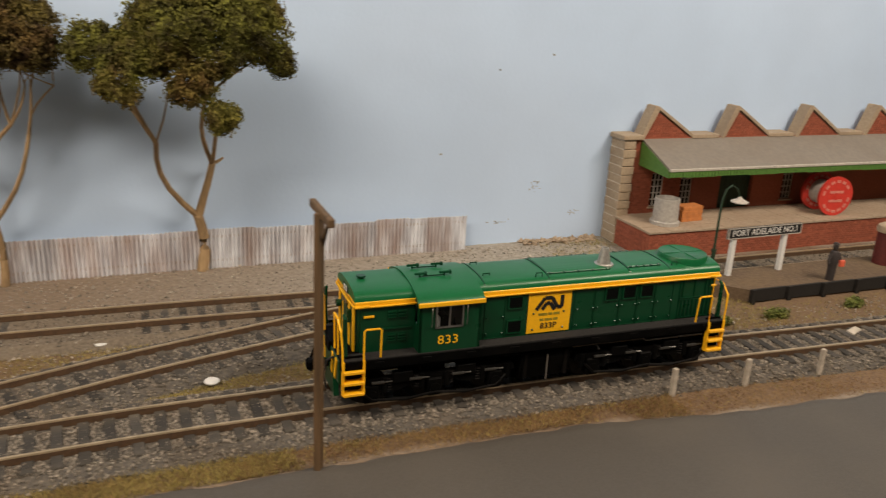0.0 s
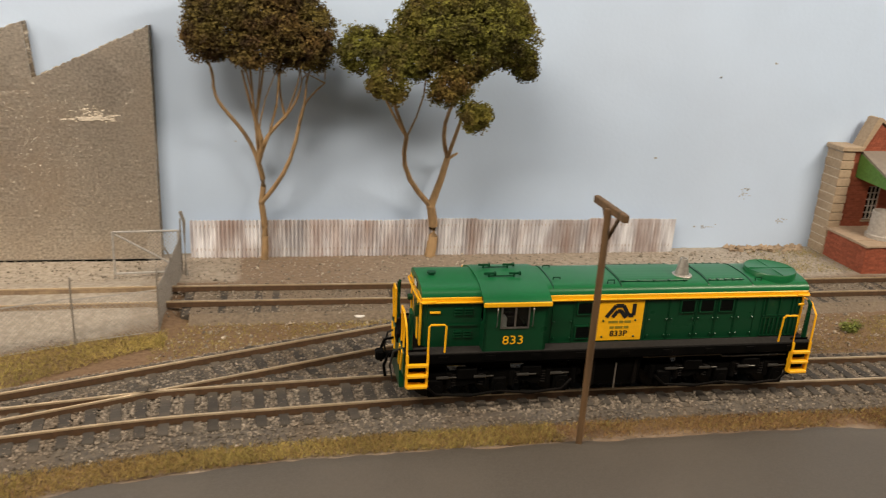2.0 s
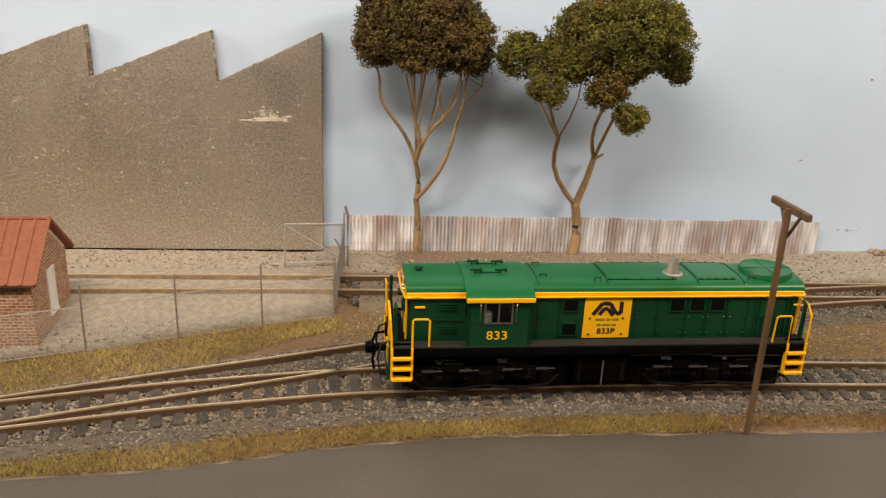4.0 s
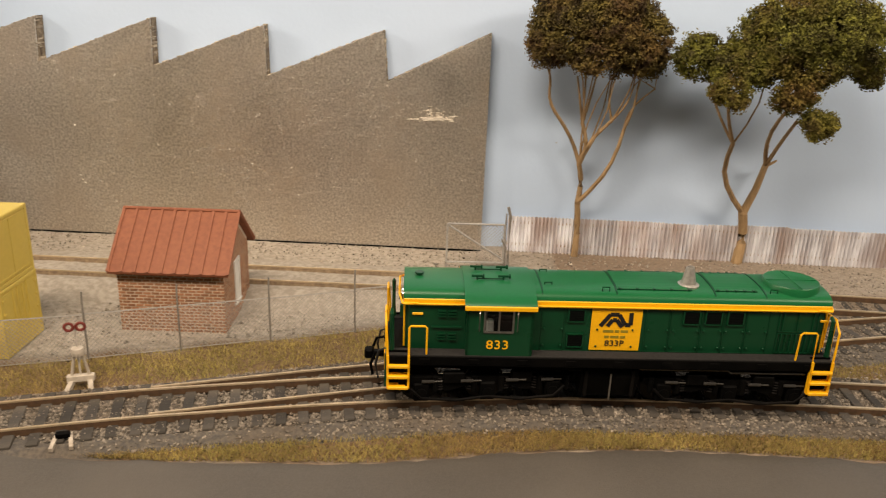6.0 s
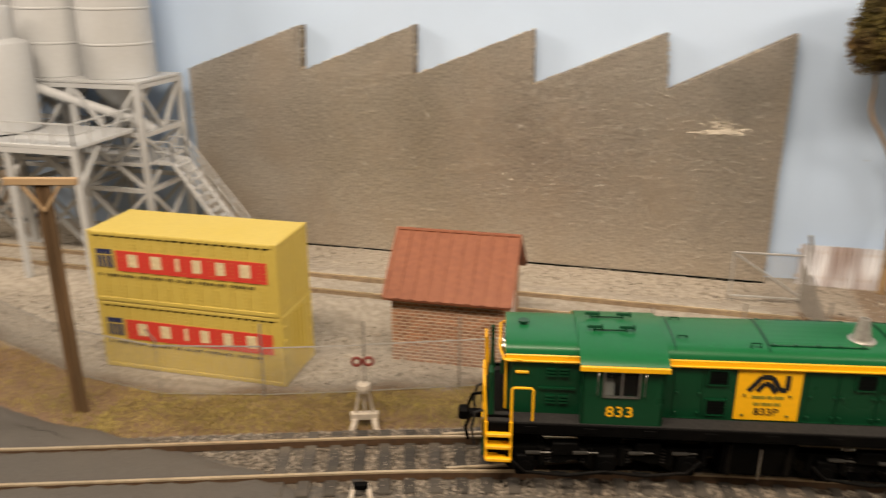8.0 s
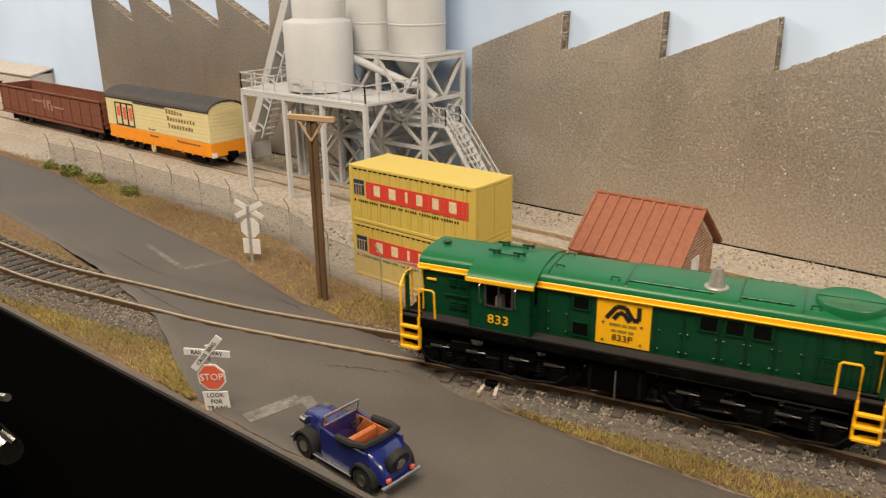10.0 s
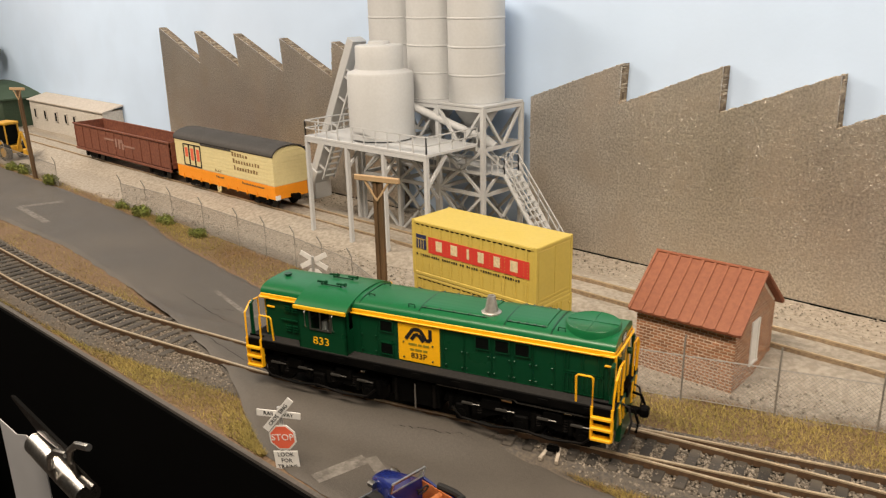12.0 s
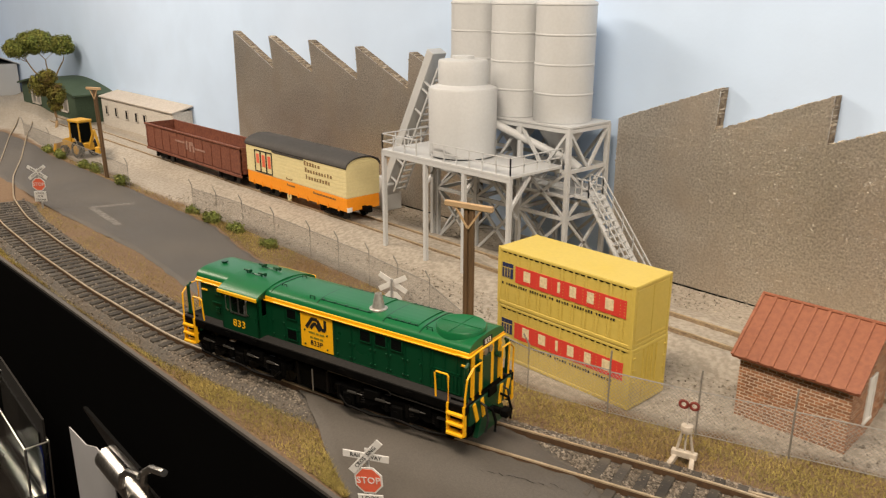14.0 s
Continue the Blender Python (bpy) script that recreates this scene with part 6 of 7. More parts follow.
# ---- point stand ----
def point_stand(m, tall, label):
    t = thing("point_stand", m, label, "railway lever")
    for x in (-3.0, 3.0):
        bm = bmesh.new()
        bar(bm, (x * 1.25, -5, 1.4), (x * 0.8, 4, 2.6), 1.7, 1.5)
        part("base_timber", bm, M_POSTW, t, "pale base timber")
    if not tall:
        bm = bmesh.new()
        box(bm, -2.8, 2.8, 0.6, 3.0, 2.4, 5.0, 0.4)
        part("throw_box", bm, M_BLACK, t)
        return
    bm = bmesh.new()
    box(bm, -4.2, 4.2, 0.8, 3.0, 2.4, 4.6, 0.2)
    for x in (-2.2, 2.2):
        tube(bm, [(x * 1.2, 2, 4.4), (x * 0.9, 2, 8), (x * 0.5, 2, 12.4)], 0.5, 6)
    lathe(bm, [(1.9, 11.8), (2.1, 13), (1.9, 14.2), (0.6, 14.6)], 0, 2, 14)
    part("stand_frame", bm, M_POSTW, t, "pale cast stand")
    bm = bmesh.new()
    tube(bm, [(0, 2, 4), (0, 2, 22)], 0.35, 6)
    part("spindle", bm, M_CONC, t)
    for x in (-1.75, 1.75):
        bm = bmesh.new()
        n = 20
        for k in range(n):
            a, b = 2 * math.pi * k / n, 2 * math.pi * (k + 1) / n
            tube(bm, [(x + 1.3 * math.cos(a), 1.7, 21.8 + 1.25 * math.sin(a)), (x + 1.3 * math.cos(b), 1.7, 21.8 + 1.25 * math.sin(b))], 0.5, 6)
        part("target_ring", bm, M_RINGRED, t, "dull red target ring")


M_RINGRED = mat("dull_red_ring", (0.20, 0.035, 0.025), 0.6, stain_amt=0.3)
point_stand(mp(-228, 209.5, 0, 0, 0, 18), True, "pale point stand with twin red rings beside track")
point_stand(mp(-217, 175.5, 1.8, 0, 0, 18) @ Matrix.Scale(0.72, 4), False, "low pale point lever base beside the rails")


# ---- concrete batching plant ----
def rail_run(bm, pts, z, h=9.0, step=9.0):
    for a, b in zip(pts, pts[1:]):
        n = max(1, round(math.dist(a, b) / step))
        for k in range(n + 1):
            x, y = a[0] + (b[0] - a[0]) * k / n, a[1] + (b[1] - a[1]) * k / n
            bar(bm, (x, y, z), (x, y, z + h), 0.6)
        for hh in (h, h * 0.5):
            bar(bm, (*a, z + hh), (*b, z + hh), 0.6)


def plant():
    t = thing("batching_plant", mp(0, 0), "pale grey concrete batching plant with silos on legs", "plant")
    PX0, PX1, PY0, PY1, PZ = -480, -377, 285, 326, 61.0
    bm = bmesh.new()
    box(bm, PX0, PX1, PY0, PY1, PZ, PZ + 1.6, 0.2)
    for y in (PY0, PY1 - 1.5):
        box(bm, PX0, PX1, y, y + 1.5, PZ - 2.2, PZ)
    deck = part("deck", bm, M_TOWER, t)
    bm = bmesh.new()
    rail_run(bm, [(-436, PY0 + 0.5), (PX1 - 0.5, PY0 + 0.5), (PX1 - 0.5, PY1)], PZ + 1.6)
    rail_run(bm, [(-449, PY0 + 0.5), (PX0 + 0.5, PY0 + 0.5), (PX0 + 0.5, PY1)], PZ + 1.6)
    rail_run(bm, [(PX0 + 0.5, PY1 - 0.5), (-462, PY1 - 0.5)], PZ + 1.6)
    part("deck_rail", bm, M_TOWER, deck)
    for x, y in ((PX0 + 1.2, PY0 + 1), (-442, PY0 + 1), (-411, PY0 + 1), (PX1 - 1.2, PY0 + 1), (PX0 + 1.2, PY1 - 1)):
        bm = bmesh.new()
        bar(bm, (x, y, -1), (x, y, PZ), 2.2)
        box(bm, x - 2, x + 2, y - 2, y + 2, -0.6, 0.6)
        part("leg", bm, M_TOWER, t)
    for a, b, w in [((x, PY0 + 1, PZ - 14), (x, PY0 + 13, PZ - 1), 1.4) for x in (-442, -411)] + [((PX1 - 1.2, PY0 + 2, PZ - 16), (PX1 - 1.2, PY0 + 16, PZ - 1), 1.6), ((-418, PY0 + 22, PZ - 1), (-398, PY0 + 30, 30), 1.6)]:
        part("knee_brace", bar(bmesh.new(), a, b, w), M_TOWER, t)
    # silo tower frame
    TX0, TX1, TY0, TY1, TZ = -476, -374, 327, 361, 82.0
    bm = bmesh.new()
    posts = [(x, y) for x in (TX0, -442, -408, TX1) for y in (TY0, TY1)]
    for x, y in posts:
        bar(bm, (x, y, -1), (x, y, TZ), 2.4)
    part("tower_leg", bm, M_TOWER, t)
    bm = bmesh.new()
    for z in (TZ - 1.2, 59, 33):
        for y in (TY0, TY1):
            bar(bm, (TX0, y, z), (TX1, y, z), 2.0)
        for x in (TX0, -442, -408, TX1):
            bar(bm, (x, TY0, z), (x, TY1, z), 2.0)
    part("tower_beam", bm, M_TOWER, t)
    bm = bmesh.new()
    lv = [(0, 33), (33, 59), (59, 81)]
    for a, b in lv:
        for x in (TX0, TX1, -408):
            ym = (TY0 + TY1) / 2
            if b > 70:
                bar(bm, (x, TY0, b), (x, ym, a), 1.5)
                bar(bm, (x, TY1, b), (x, ym, a), 1.5)
            else:
                bar(bm, (x, TY0, a), (x, TY1, b), 1.5)
                bar(bm, (x, TY1, a), (x, TY0, b), 1.5)
        for xa, xb in ((TX0, -442), (-442, -408), (-408, TX1)):
            for y in (TY0, TY1):
                if b > 70:
                    bar(bm, (xa, y, b), ((xa + xb) / 2, y, a), 1.5)
                    bar(bm, (xb, y, b), ((xa + xb) / 2, y, a), 1.5)
                else:
                    bar(bm, (xa, y, a), (xb, y, b), 1.5)
                    bar(bm, (xb, y, a), (xa, y, b), 1.5)
    part("cross_brace", bm, M_TOWER, t)
    bm = bmesh.new()
    box(bm, TX0 - 1, TX1 + 1, TY0 - 1, TY1 + 1, TZ, TZ + 1.4, 0.2)
    part("silo_deck", bm, M_TOWER, t)
    bm = bmesh.new()
    box(bm, TX0, TX1, TY0, TY1, 44.5, 46.0)
    rail_run(bm, [(TX0, TY0), (TX1, TY0)], 46, 7, 12)
    part("middle_deck", bm, M_TOWER, t)
    for x in (-393, -426, -459):
        bm = bmesh.new()
        prof = [(15.8, TZ + 1.4), (16.2, TZ + 1.6)]
        z = TZ + 1.6
        for k in range(4):
            prof += [(16.2, z + 0.2), (16.2, z + 14.4), (16.5, z + 14.7), (16.5, z + 15.3), (16.2, z + 15.6)]
            z += 15.4
        prof += [(16.0, z + 0.8), (9, z + 4.4), (4, z + 5.4), (0.3, z + 5.6)]
        lathe(bm, prof, x, 344, 44)
        silo = part("silo", bm, M_TOWER, t, "tall ribbed grey silo", smooth=True)
        bm = bmesh.new()
        lathe(bm, [(2.0, 56), (2.4, 62), (13.5, 79), (13.5, TZ)], x, 344, 28)
        part("hopper", bm, M_TOWER, silo, smooth=True)
    # weighing drum on the deck
    bm = bmesh.new()
    lathe(bm, [(18.0, PZ + 2.2), (19.0, PZ + 2.6), (19.2, PZ + 38.6), (18.6, PZ + 39.8), (14.2, PZ + 41.2), (13.8, PZ + 41.6), (13.8, PZ + 53.6), (13.2, PZ + 54.6), (6.2, PZ + 55.2), (6.0, PZ + 56.6), (0.4, PZ + 57.0)], -434.5, 307.5, 48)
    part("mixing_drum", bm, M_TOWER, t, "stepped round grey drum", smooth=True)
    bm = bmesh.new()
    lathe(bm, [(16.5, PZ + 1.0), (16.5, PZ + 2.4), (0.5, PZ + 2.4)], -434.5, 307.5, 36)
    part("drum_ring", bm, M_DARK, t)
    # feed pipe, conveyor and motor box
    bm = bmesh.new()
    tube(bm, [(-423, 322, 80), (-383, 336, 64)], 2.3, 12)
    tube(bm, [(-384.6, 336, 65.4), (-375, 338, 59)], 3.0, 12)
    part("feed_pipe", bm, M_TOWER, t, smooth=True)
    d = Vector((-502 - (-552), 0, 108 - 12))
    bm = bmesh.new()
    ang = math.atan2(d.z, d.x)
    m = Matrix.Translation((-552, 350, 12)) @ Matrix.Rotation(-ang, 4, "Y")
    box(bm, 0, d.length + 6, -6, 6, 0, 6.5, 0.3, m=m)
    box(bm, -4, 10, -7, 7, -2, 10, 0.4, m=m)
    conv = part("conveyor", bm, M_TOWER, t, "inclined grey conveyor casing")
    bm = bmesh.new()
    for y in (-5, 5):
        box(bm, 8, d.length, y - 0.6, y + 0.6, -8, -6.8, m=m)
    for k in np.arange(10, d.length - 2, 5.2):
        box(bm, k, k + 1.0, -5.4, 5.4, -8.2, -6.6, m=m)
        if int(k) % 3 == 0:
            box(bm, k, k + 1.0, -5.4, -4.2, -8, 0.2, m=m)
    part("conveyor_ladder", bm, M_TOWER, conv)
    bm = bmesh.new()
    box(bm, -570, -550, 344, 359, -0.5, 12, 0.5)
    box(bm, -567, -553, 346, 357, 11.8, 13.4, 0.3)
    part("motor_box", bm, M_TOWER, t)
    # stairs at the end
    sx0, sz0, sx1, sz1, sy = TX1 + 9, 45.0, -332, 0.0, 341
    bm = bmesh.new()
    box(bm, TX1, sx0, sy - 7, sy + 7, 44, 45.6)
    for y in (sy - 6, sy + 6):
        bar(bm, (sx0, y, sz0), (sx1, y, sz1), 1.0, 3.0)
    part("stair_string", bm, M_TOWER, t)
    n = 13
    for k in range(n):
        f = (k + 0.5) / n
        bm = bmesh.new()
        x, z = sx0 + (sx1 - sx0) * f, sz0 + (sz1 - sz0) * f
        box(bm, x - 1.4, x + 1.4, sy - 6, sy + 6, z - 0.3, z + 0.4)
        part("stair_tread", bm, M_TOWER, t)
    bm = bmesh.new()
    for y in (sy - 6.4, sy + 6.4):
        for h in (5, 9.5):
            bar(bm, (sx0, y, sz0 + h), (sx1 + 3, y, sz1 + h), 0.6)
        for k in range(6):
            f = k / 5
            x, z = sx0 + (sx1 + 3 - sx0) * f, sz0 + (sz1 - sz0) * f
            bar(bm, (x, y, z), (x, y, z + 9.5), 0.6)
        rail_run(bm, [(TX1, y), (sx0, y)], 45.4, 9.5, 6)
    part("stair_rail", bm, M_TOWER, t)


plant()


# ---- wagons on the back track ----
def running_gear(t, L, half, zb):
    for xb in (-L * 0.34, L * 0.34):
        bm = bmesh.new()
        for s in (-1, 1):
            a, b = sorted((s * 10.4, s * 12.2))
            prism(bm, [(-13, 7.2), (13, 7.2), (11, 5.2), (5, 3.4), (-5, 3.4), (-11, 5.2)], a, b, "y")
            for x in (-10, 10):
                box(bm, x - 1.9, x + 1.9, min(s * 10.2, s * 13), max(s * 10.2, s * 13), 3, 7.6, 0.3)
        box(bm, -3, 3, -11, 11, 4.2, zb)
        bg = part("bogie", bm, M_BLACK, t, m=mp(xb, 0, 0))
        for x in (-10, 10):
            bm = bmesh.new()
            for s in (-1, 1):
                tube(bm, [(x, s * 7.0, 5.2), (x, s * 8.6, 5.2)], 5.2, 20)
            tube(bm, [(x, -8, 5.2), (x, 8, 5.2)], 1.0, 8)
            part("wheelset", bm, M_WHEEL, bg)
    for s in (-1, 1):
        bm = bmesh.new()
        box(bm, min(s * L / 2, s * (L / 2 + 6)), max(s * L / 2, s * (L / 2 + 6)), -1.4, 1.4, 7, 10, 0.3)
        box(bm, min(s * (L / 2 + 4), s * (L / 2 + 7)), max(s * (L / 2 + 4), s * (L / 2 + 7)), -2.4, 2.4, 6.4, 10.8, 0.5)
        part("coupler", bm, M_BLACK, t)


def goods_van():
    t = thing("goods_van", mp(-589.5, float(yard_y(-589.5)), 5.3), "cream and orange goods van with a dark roof", "wagon")
    L, H, Z0 = 126.0, 13.6, 9.0
    running_gear(t, L, H, Z0)
    bm = bmesh.new()
    box(bm, -L / 2, L / 2, -H, H, Z0 - 1.6, Z0 + 7.6, 0.3)
    low = part("lower_body", bm, M_VANORANGE, t, "orange lower body")
    for x in np.arange(-L / 2 + 8, L / 2 - 4, 12):
        part("side_bracket", box(bmesh.new(), x, x + 1.0, -H - 0.4, H + 0.4, Z0 - 2.2, Z0 + 1.2), M_VANORANGE, low)
    bm = bmesh.new()
    sec = arc_roof(H - 0.1, 36.6, 42.2, 12, 2.0)
    prism(bm, [(H - 0.1, Z0 + 7.6)] + sec + [(-H + 0.1, Z0 + 7.6)], -L / 2 + 0.1, L / 2 - 0.1, "x")
    up = part("upper_body", bm, M_VANCREAM, t, "cream planked upper body")
    for k in range(8):
        bm = bmesh.new()
        z = Z0 + 7.9 + k * 2.55
        box(bm, -L / 2 - 0.12, L / 2 + 0.12, -H - 0.2, H + 0.2, z, z + 2.3, 0.12)
        part("side_plank", bm, M_VANCREAM, up)
    for k in range(3):
        bm = bmesh.new()
        z = 37.0 + k * 1.7
        w = H * (0.95 - 0.2 * k)
        box(bm, -L / 2 - 0.1, L / 2 + 0.1, -w, w, z, z + 1.4, 0.15)
        part("end_plank", bm, M_VANCREAM, up)
    bm = bmesh.new()
    sec = arc_roof(H + 0.9, 37.0, 43.6, 14, 2.0)
    ins = [(y * 0.97, z - 0.8) for y, z in sec]
    prism(bm, sec + ins[::-1], -L / 2 - 0.9, L / 2 + 0.9, "x")
    part("roof", bm, M_VANROOF, t, "dark grey curved roof", smooth=True)
    # door with red marks, bars of lettering
    for k in range(3):
        bm = bmesh.new()
        x = -51.0 + k * 8.0
        seam(bm, x, x + 8.2, Z0 + 8.6, 34.0, -H - 0.3, 0.7, 0.3)
        fr = part("door_panel", bm, M_INK, t, "black-framed door panel")
        bm = bmesh.new()
        box(bm, x + 2.2, x + 6.0, -H - 0.34, -H, 24 if k == 0 else Z0 + 13, 31)
        part("red_mark", bm, M_STOPRED, fr)
    rng = random.Random(5)
    for x0, z, n, hgt, step in ((15.0, 33.2, 6, 2.5, 3.3), (15.8, 28.6, 10, 2.5, 3.3), (16.6, 23.8, 9, 2.5, 3.3), (-9, Z0 + 9.6, 5, 1.3, 1.7), (-8, Z0 + 5.2, 6, 1.2, 1.7), (25, Z0 + 5.2, 14, 1.2, 1.9)):
        for k in range(n):
            w = step * rng.uniform(0.42, 0.66)
            tall = hgt * (1.25 if k == 0 else rng.choice((0.8, 0.8, 1.0)))
            part("lettering_bar", box(bmesh.new(), x0 + k * step, x0 + k * step + w, -H - 0.36, -H, z - hgt / 2, z - hgt / 2 + tall), M_BROWNINK, t)
    part("sliding_door_rail", box(bmesh.new(), -26, 14, -H - 0.7, -H, 35.0, 36.0, 0.1), M_VANROOF, t)
    bm = bmesh.new()
    for a in ((-8, -7, 3.4, 7.4), (-8, -4, 3.0, 4.0), (-5, -4, 3.4, 7.4)):
        box(bm, a[0], a[1], -H - 0.6, -H + 0.4, a[2], a[3])
    part("foot_step", bm, M_VANCREAM, t, "cream hanging step")
    bm = bmesh.new()
    box(bm, L / 2 - 0.2, L / 2 + 0.6, -H, -H + 4, Z0 - 1.8, Z0 + 1.4, 0.2)
    part("corner_mark", bm, M_WHITE, t)


def open_wagon():
    t = thing("open_wagon", mp(-748, float(yard_y(-748)), 5.3), "empty red-brown steel open wagon", "wagon")
    L, H, Z0, Z1 = 172.0, 13.8, 9.4, 31.6
    running_gear(t, L, H, Z0)
    bm = bmesh.new()
    box(bm, -L / 2, L / 2, -H, H, Z0 - 1, Z0 + 1.2)
    part("floor_plate", bm, M_WAGON, t)
    for s in (-1, 1):
        bm = bmesh.new()
        a, b = sorted((s * H, s * (H - 0.8)))
        box(bm, -L / 2, L / 2, a, b, Z0 - 1, Z1)
        box(bm, -L / 2 - 0.4, L / 2 + 0.4, min(s * H + 0.4, s * H - 1), max(s * H + 0.4, s * H - 1), Z1 - 1.2, Z1 + 0.2, 0.15)
        box(bm, -L / 2, L / 2, min(s * H + 0.4, s * H - 1), max(s * H + 0.4, s * H - 1), Z0 - 1.4, Z0 + 0.6, 0.15)
        side = part("side_sheet", bm, M_WAGON, t)
        for x in np.linspace(-L / 2 + 2, L / 2 - 2, 12):
            bm = bmesh.new()
            box(bm, x - 0.6, x + 0.6, min(s * H, s * (H + 0.45)), max(s * H, s * (H + 0.45)), Z0 - 1, Z1 - 1, 0.12)
            part("stanchion", bm, M_WAGON, side)
        a, b = sorted((s * L / 2, s * (L / 2 - 0.8)))
        bm = bmesh.new()
        box(bm, a, b, -H, H, Z0 - 1, Z1)
        for z in (14, 20, 26):
            box(bm, min(s * L / 2, s * (L / 2 + 0.7)), max(s * L / 2, s * (L / 2 + 0.7)), -H, H, z, z + 1.4)
        part("end_sheet", bm, M_WAGON, t)
    bm = bmesh.new()
    for x0, x1, z0, z1 in ((-26, -8, 22.4, 23.8), (10, 28, 19.6, 21.0), (-6, -3, 18, 25), (0, 3, 17, 25), (3, 8, 22.4, 25), (6, 9, 17, 22)):
        box(bm, x0, x1, -H - 0.5, -H + 0.2, z0, z1)
    part("faded_emblem", bm, M_FADED, t, "faded pale emblem")


M_BROWNINK = mat("brown_lettering", (0.24, 0.15, 0.06), 0.6, stain_amt=0.2)
M_FADED = mat("faded_marking", (0.33, 0.19, 0.15), 0.7, stain=200, stain_amt=0.5)
goods_van()
open_wagon()


# ---- blue open car ----
def car():
    t = thing("vintage_car", mp(-225.0, 124.0, 0.9, 0, 0, -3) @ Matrix.Scale(0.91, 4), "dark blue open vintage car with tan seats", "car")
    # nose points along -x
    def loft(bm, secs, close=True):
        rows = [[bm.verts.new((x, y, z)) for y, z in pts] for x, pts in secs]
        for a, b in zip(rows, rows[1:]):
            for k in range(len(a) - 1):
                bm.faces.new((a[k], a[k + 1], b[k + 1], b[k]))
        bm.faces.new(rows[0][::-1])
        bm.faces.new(rows[-1])

    def sec(w, z0, z1, r=1.5):
        return [(-w, z0), (-w, z1 - r), (-w + r * 0.4, z1 - r * 0.3), (-w + r * 1.3, z1), (w - r * 1.3, z1), (w - r * 0.4, z1 - r * 0.3), (w, z1 - r), (w, z0)]

    bm = bmesh.new()
    loft(bm, [(-19.5, sec(3.0, 4, 10.6)), (-18, sec(3.5, 3.4, 11.6)), (-12, sec(4.4, 3.2, 12.4)), (-7, sec(5.4, 3.0, 12.8)), (-5.6, sec(6.6, 3.0, 12.6))])
    part("bonnet", bm, M_CARBLUE, t, smooth=True)
    bm = bmesh.new()
    for s in (-1, 1):
        a, b = sorted((s * 7.2, s * 6.4))
        prism(bm, [(-6.2, 2.6), (13, 2.6), (15, 5), (14, 11.6), (4, 11.2), (-6.2, 12.4)], a, b, "y")
    loft(bm, [(10.5, sec(7.0, 3, 12.2)), (14, sec(6.8, 3, 11.2)), (17.5, sec(6.0, 3, 8.6)), (19.6, sec(5.2, 3, 4.6, 0.7))])
    box(bm, -6.2, -5.2, -6.8, 6.8, 3, 12.4)
    body = part("body", bm, M_CARBLUE, t, smooth=True)
    bm = bmesh.new()
    box(bm, -6, 11, -6.5, 6.5, 2.8, 4.0)
    for x0, x1, z in ((0.4, 4.0, 7.0), (7.0, 10.6, 7.4)):
        box(bm, x0, x1, -6.2, 6.2, 4, z, 0.5)
        box(bm, x1 - 1.4, x1 + 0.4, -6.2, 6.2, 4, z + 4.4, 0.6)
    for s in (-1, 1):
        box(bm, -5.2, 11, min(s * 6.4, s * 6.0), max(s * 6.4, s * 6.0), 4, 11.4)
    part("seats", bm, M_CARTAN, t, "tan seats and trim")
    bm = bmesh.new()
    tube(bm, [(1.5, -7.0, 12.2), (8, -7.3, 12.8), (12.4, -6.4, 13.4), (13.2, 0, 13.6), (12.4, 6.4, 13.4), (8, 7.3, 12.8), (1.5, 7.0, 12.2)], 1.1, 8)
    part("folded_hood", bm, M_TYRE, t, "black folded hood", smooth=True)
    bm = bmesh.new()
    n = 18
    for k in range(n):
        a, b = 2 * math.pi * k / n, 2 * math.pi * (k + 1) / n
        f = lambda q: (-1.6 + 0.9 * math.sin(q), 3.2 + 1.9 * math.cos(q), 11.0 + 1.7 * math.sin(q))
        tube(bm, [f(a), f(b)], 0.3, 5)
    tube(bm, [(-1.6, 3.2, 11), (-4.5, 3.2, 9.5)], 0.3, 5)
    part("steering_wheel", bm, M_TYRE, t)
    bm = bmesh.new()
    for a, b in (((-5.6, -6.6, 12.2), (-4.2, -6.6, 16.4)), ((-5.6, 6.6, 12.2), (-4.2, 6.6, 16.4)), ((-4.2, -6.6, 16.4), (-4.2, 6.6, 16.4)), ((-5.6, -6.6, 12.4), (-5.6, 6.6, 12.4))):
        bar(bm, a, b, 0.6)
    ws = part("windscreen_frame", bm, M_STEEL, t, "bright windscreen frame")
    bm = bmesh.new()
    prism(bm, [(-5.6, 12.4), (-5.4, 12.4), (-4.1, 16.3), (-4.3, 16.3)], -6.4, 6.4, "y")
    part("windscreen", bm, M_GLASS, ws)
    for x in (-13.5, 12.5):
        for s in (-1, 1):
            bm = bmesh.new()
            ya, yb = sorted((s * 6.4, s * 8.4))
            pts = []
            for k in range(13):
                a = math.pi * (k / 12 * 1.08 - 0.04)
                pts.append((x - 4.9 * math.cos(a), 3.4 + 4.9 * math.sin(a)))
            pts2 = [(x - 4.2 * math.cos(math.pi * k / 12), 3.3 + 4.2 * math.sin(math.pi * k / 12)) for k in range(13)]
            prism(bm, pts + pts2[::-1], min(ya, s * 4.6), max(yb, s * 4.6), "y")
            part("mudguard", bm, M_TYRE, t, "black mudguard", smooth=True)
            bm = bmesh.new()
            tube(bm, [(x, s * 6.2, 3.2), (x, s * 8.1, 3.2)], 3.7, 22)
            w = part("wheel", bm, M_TYRE, t, smooth=True)
            bm = bmesh.new()
            tube(bm, [(x, s * 8.0, 3.2), (x, s * 8.35, 3.2)], 1.8, 16)
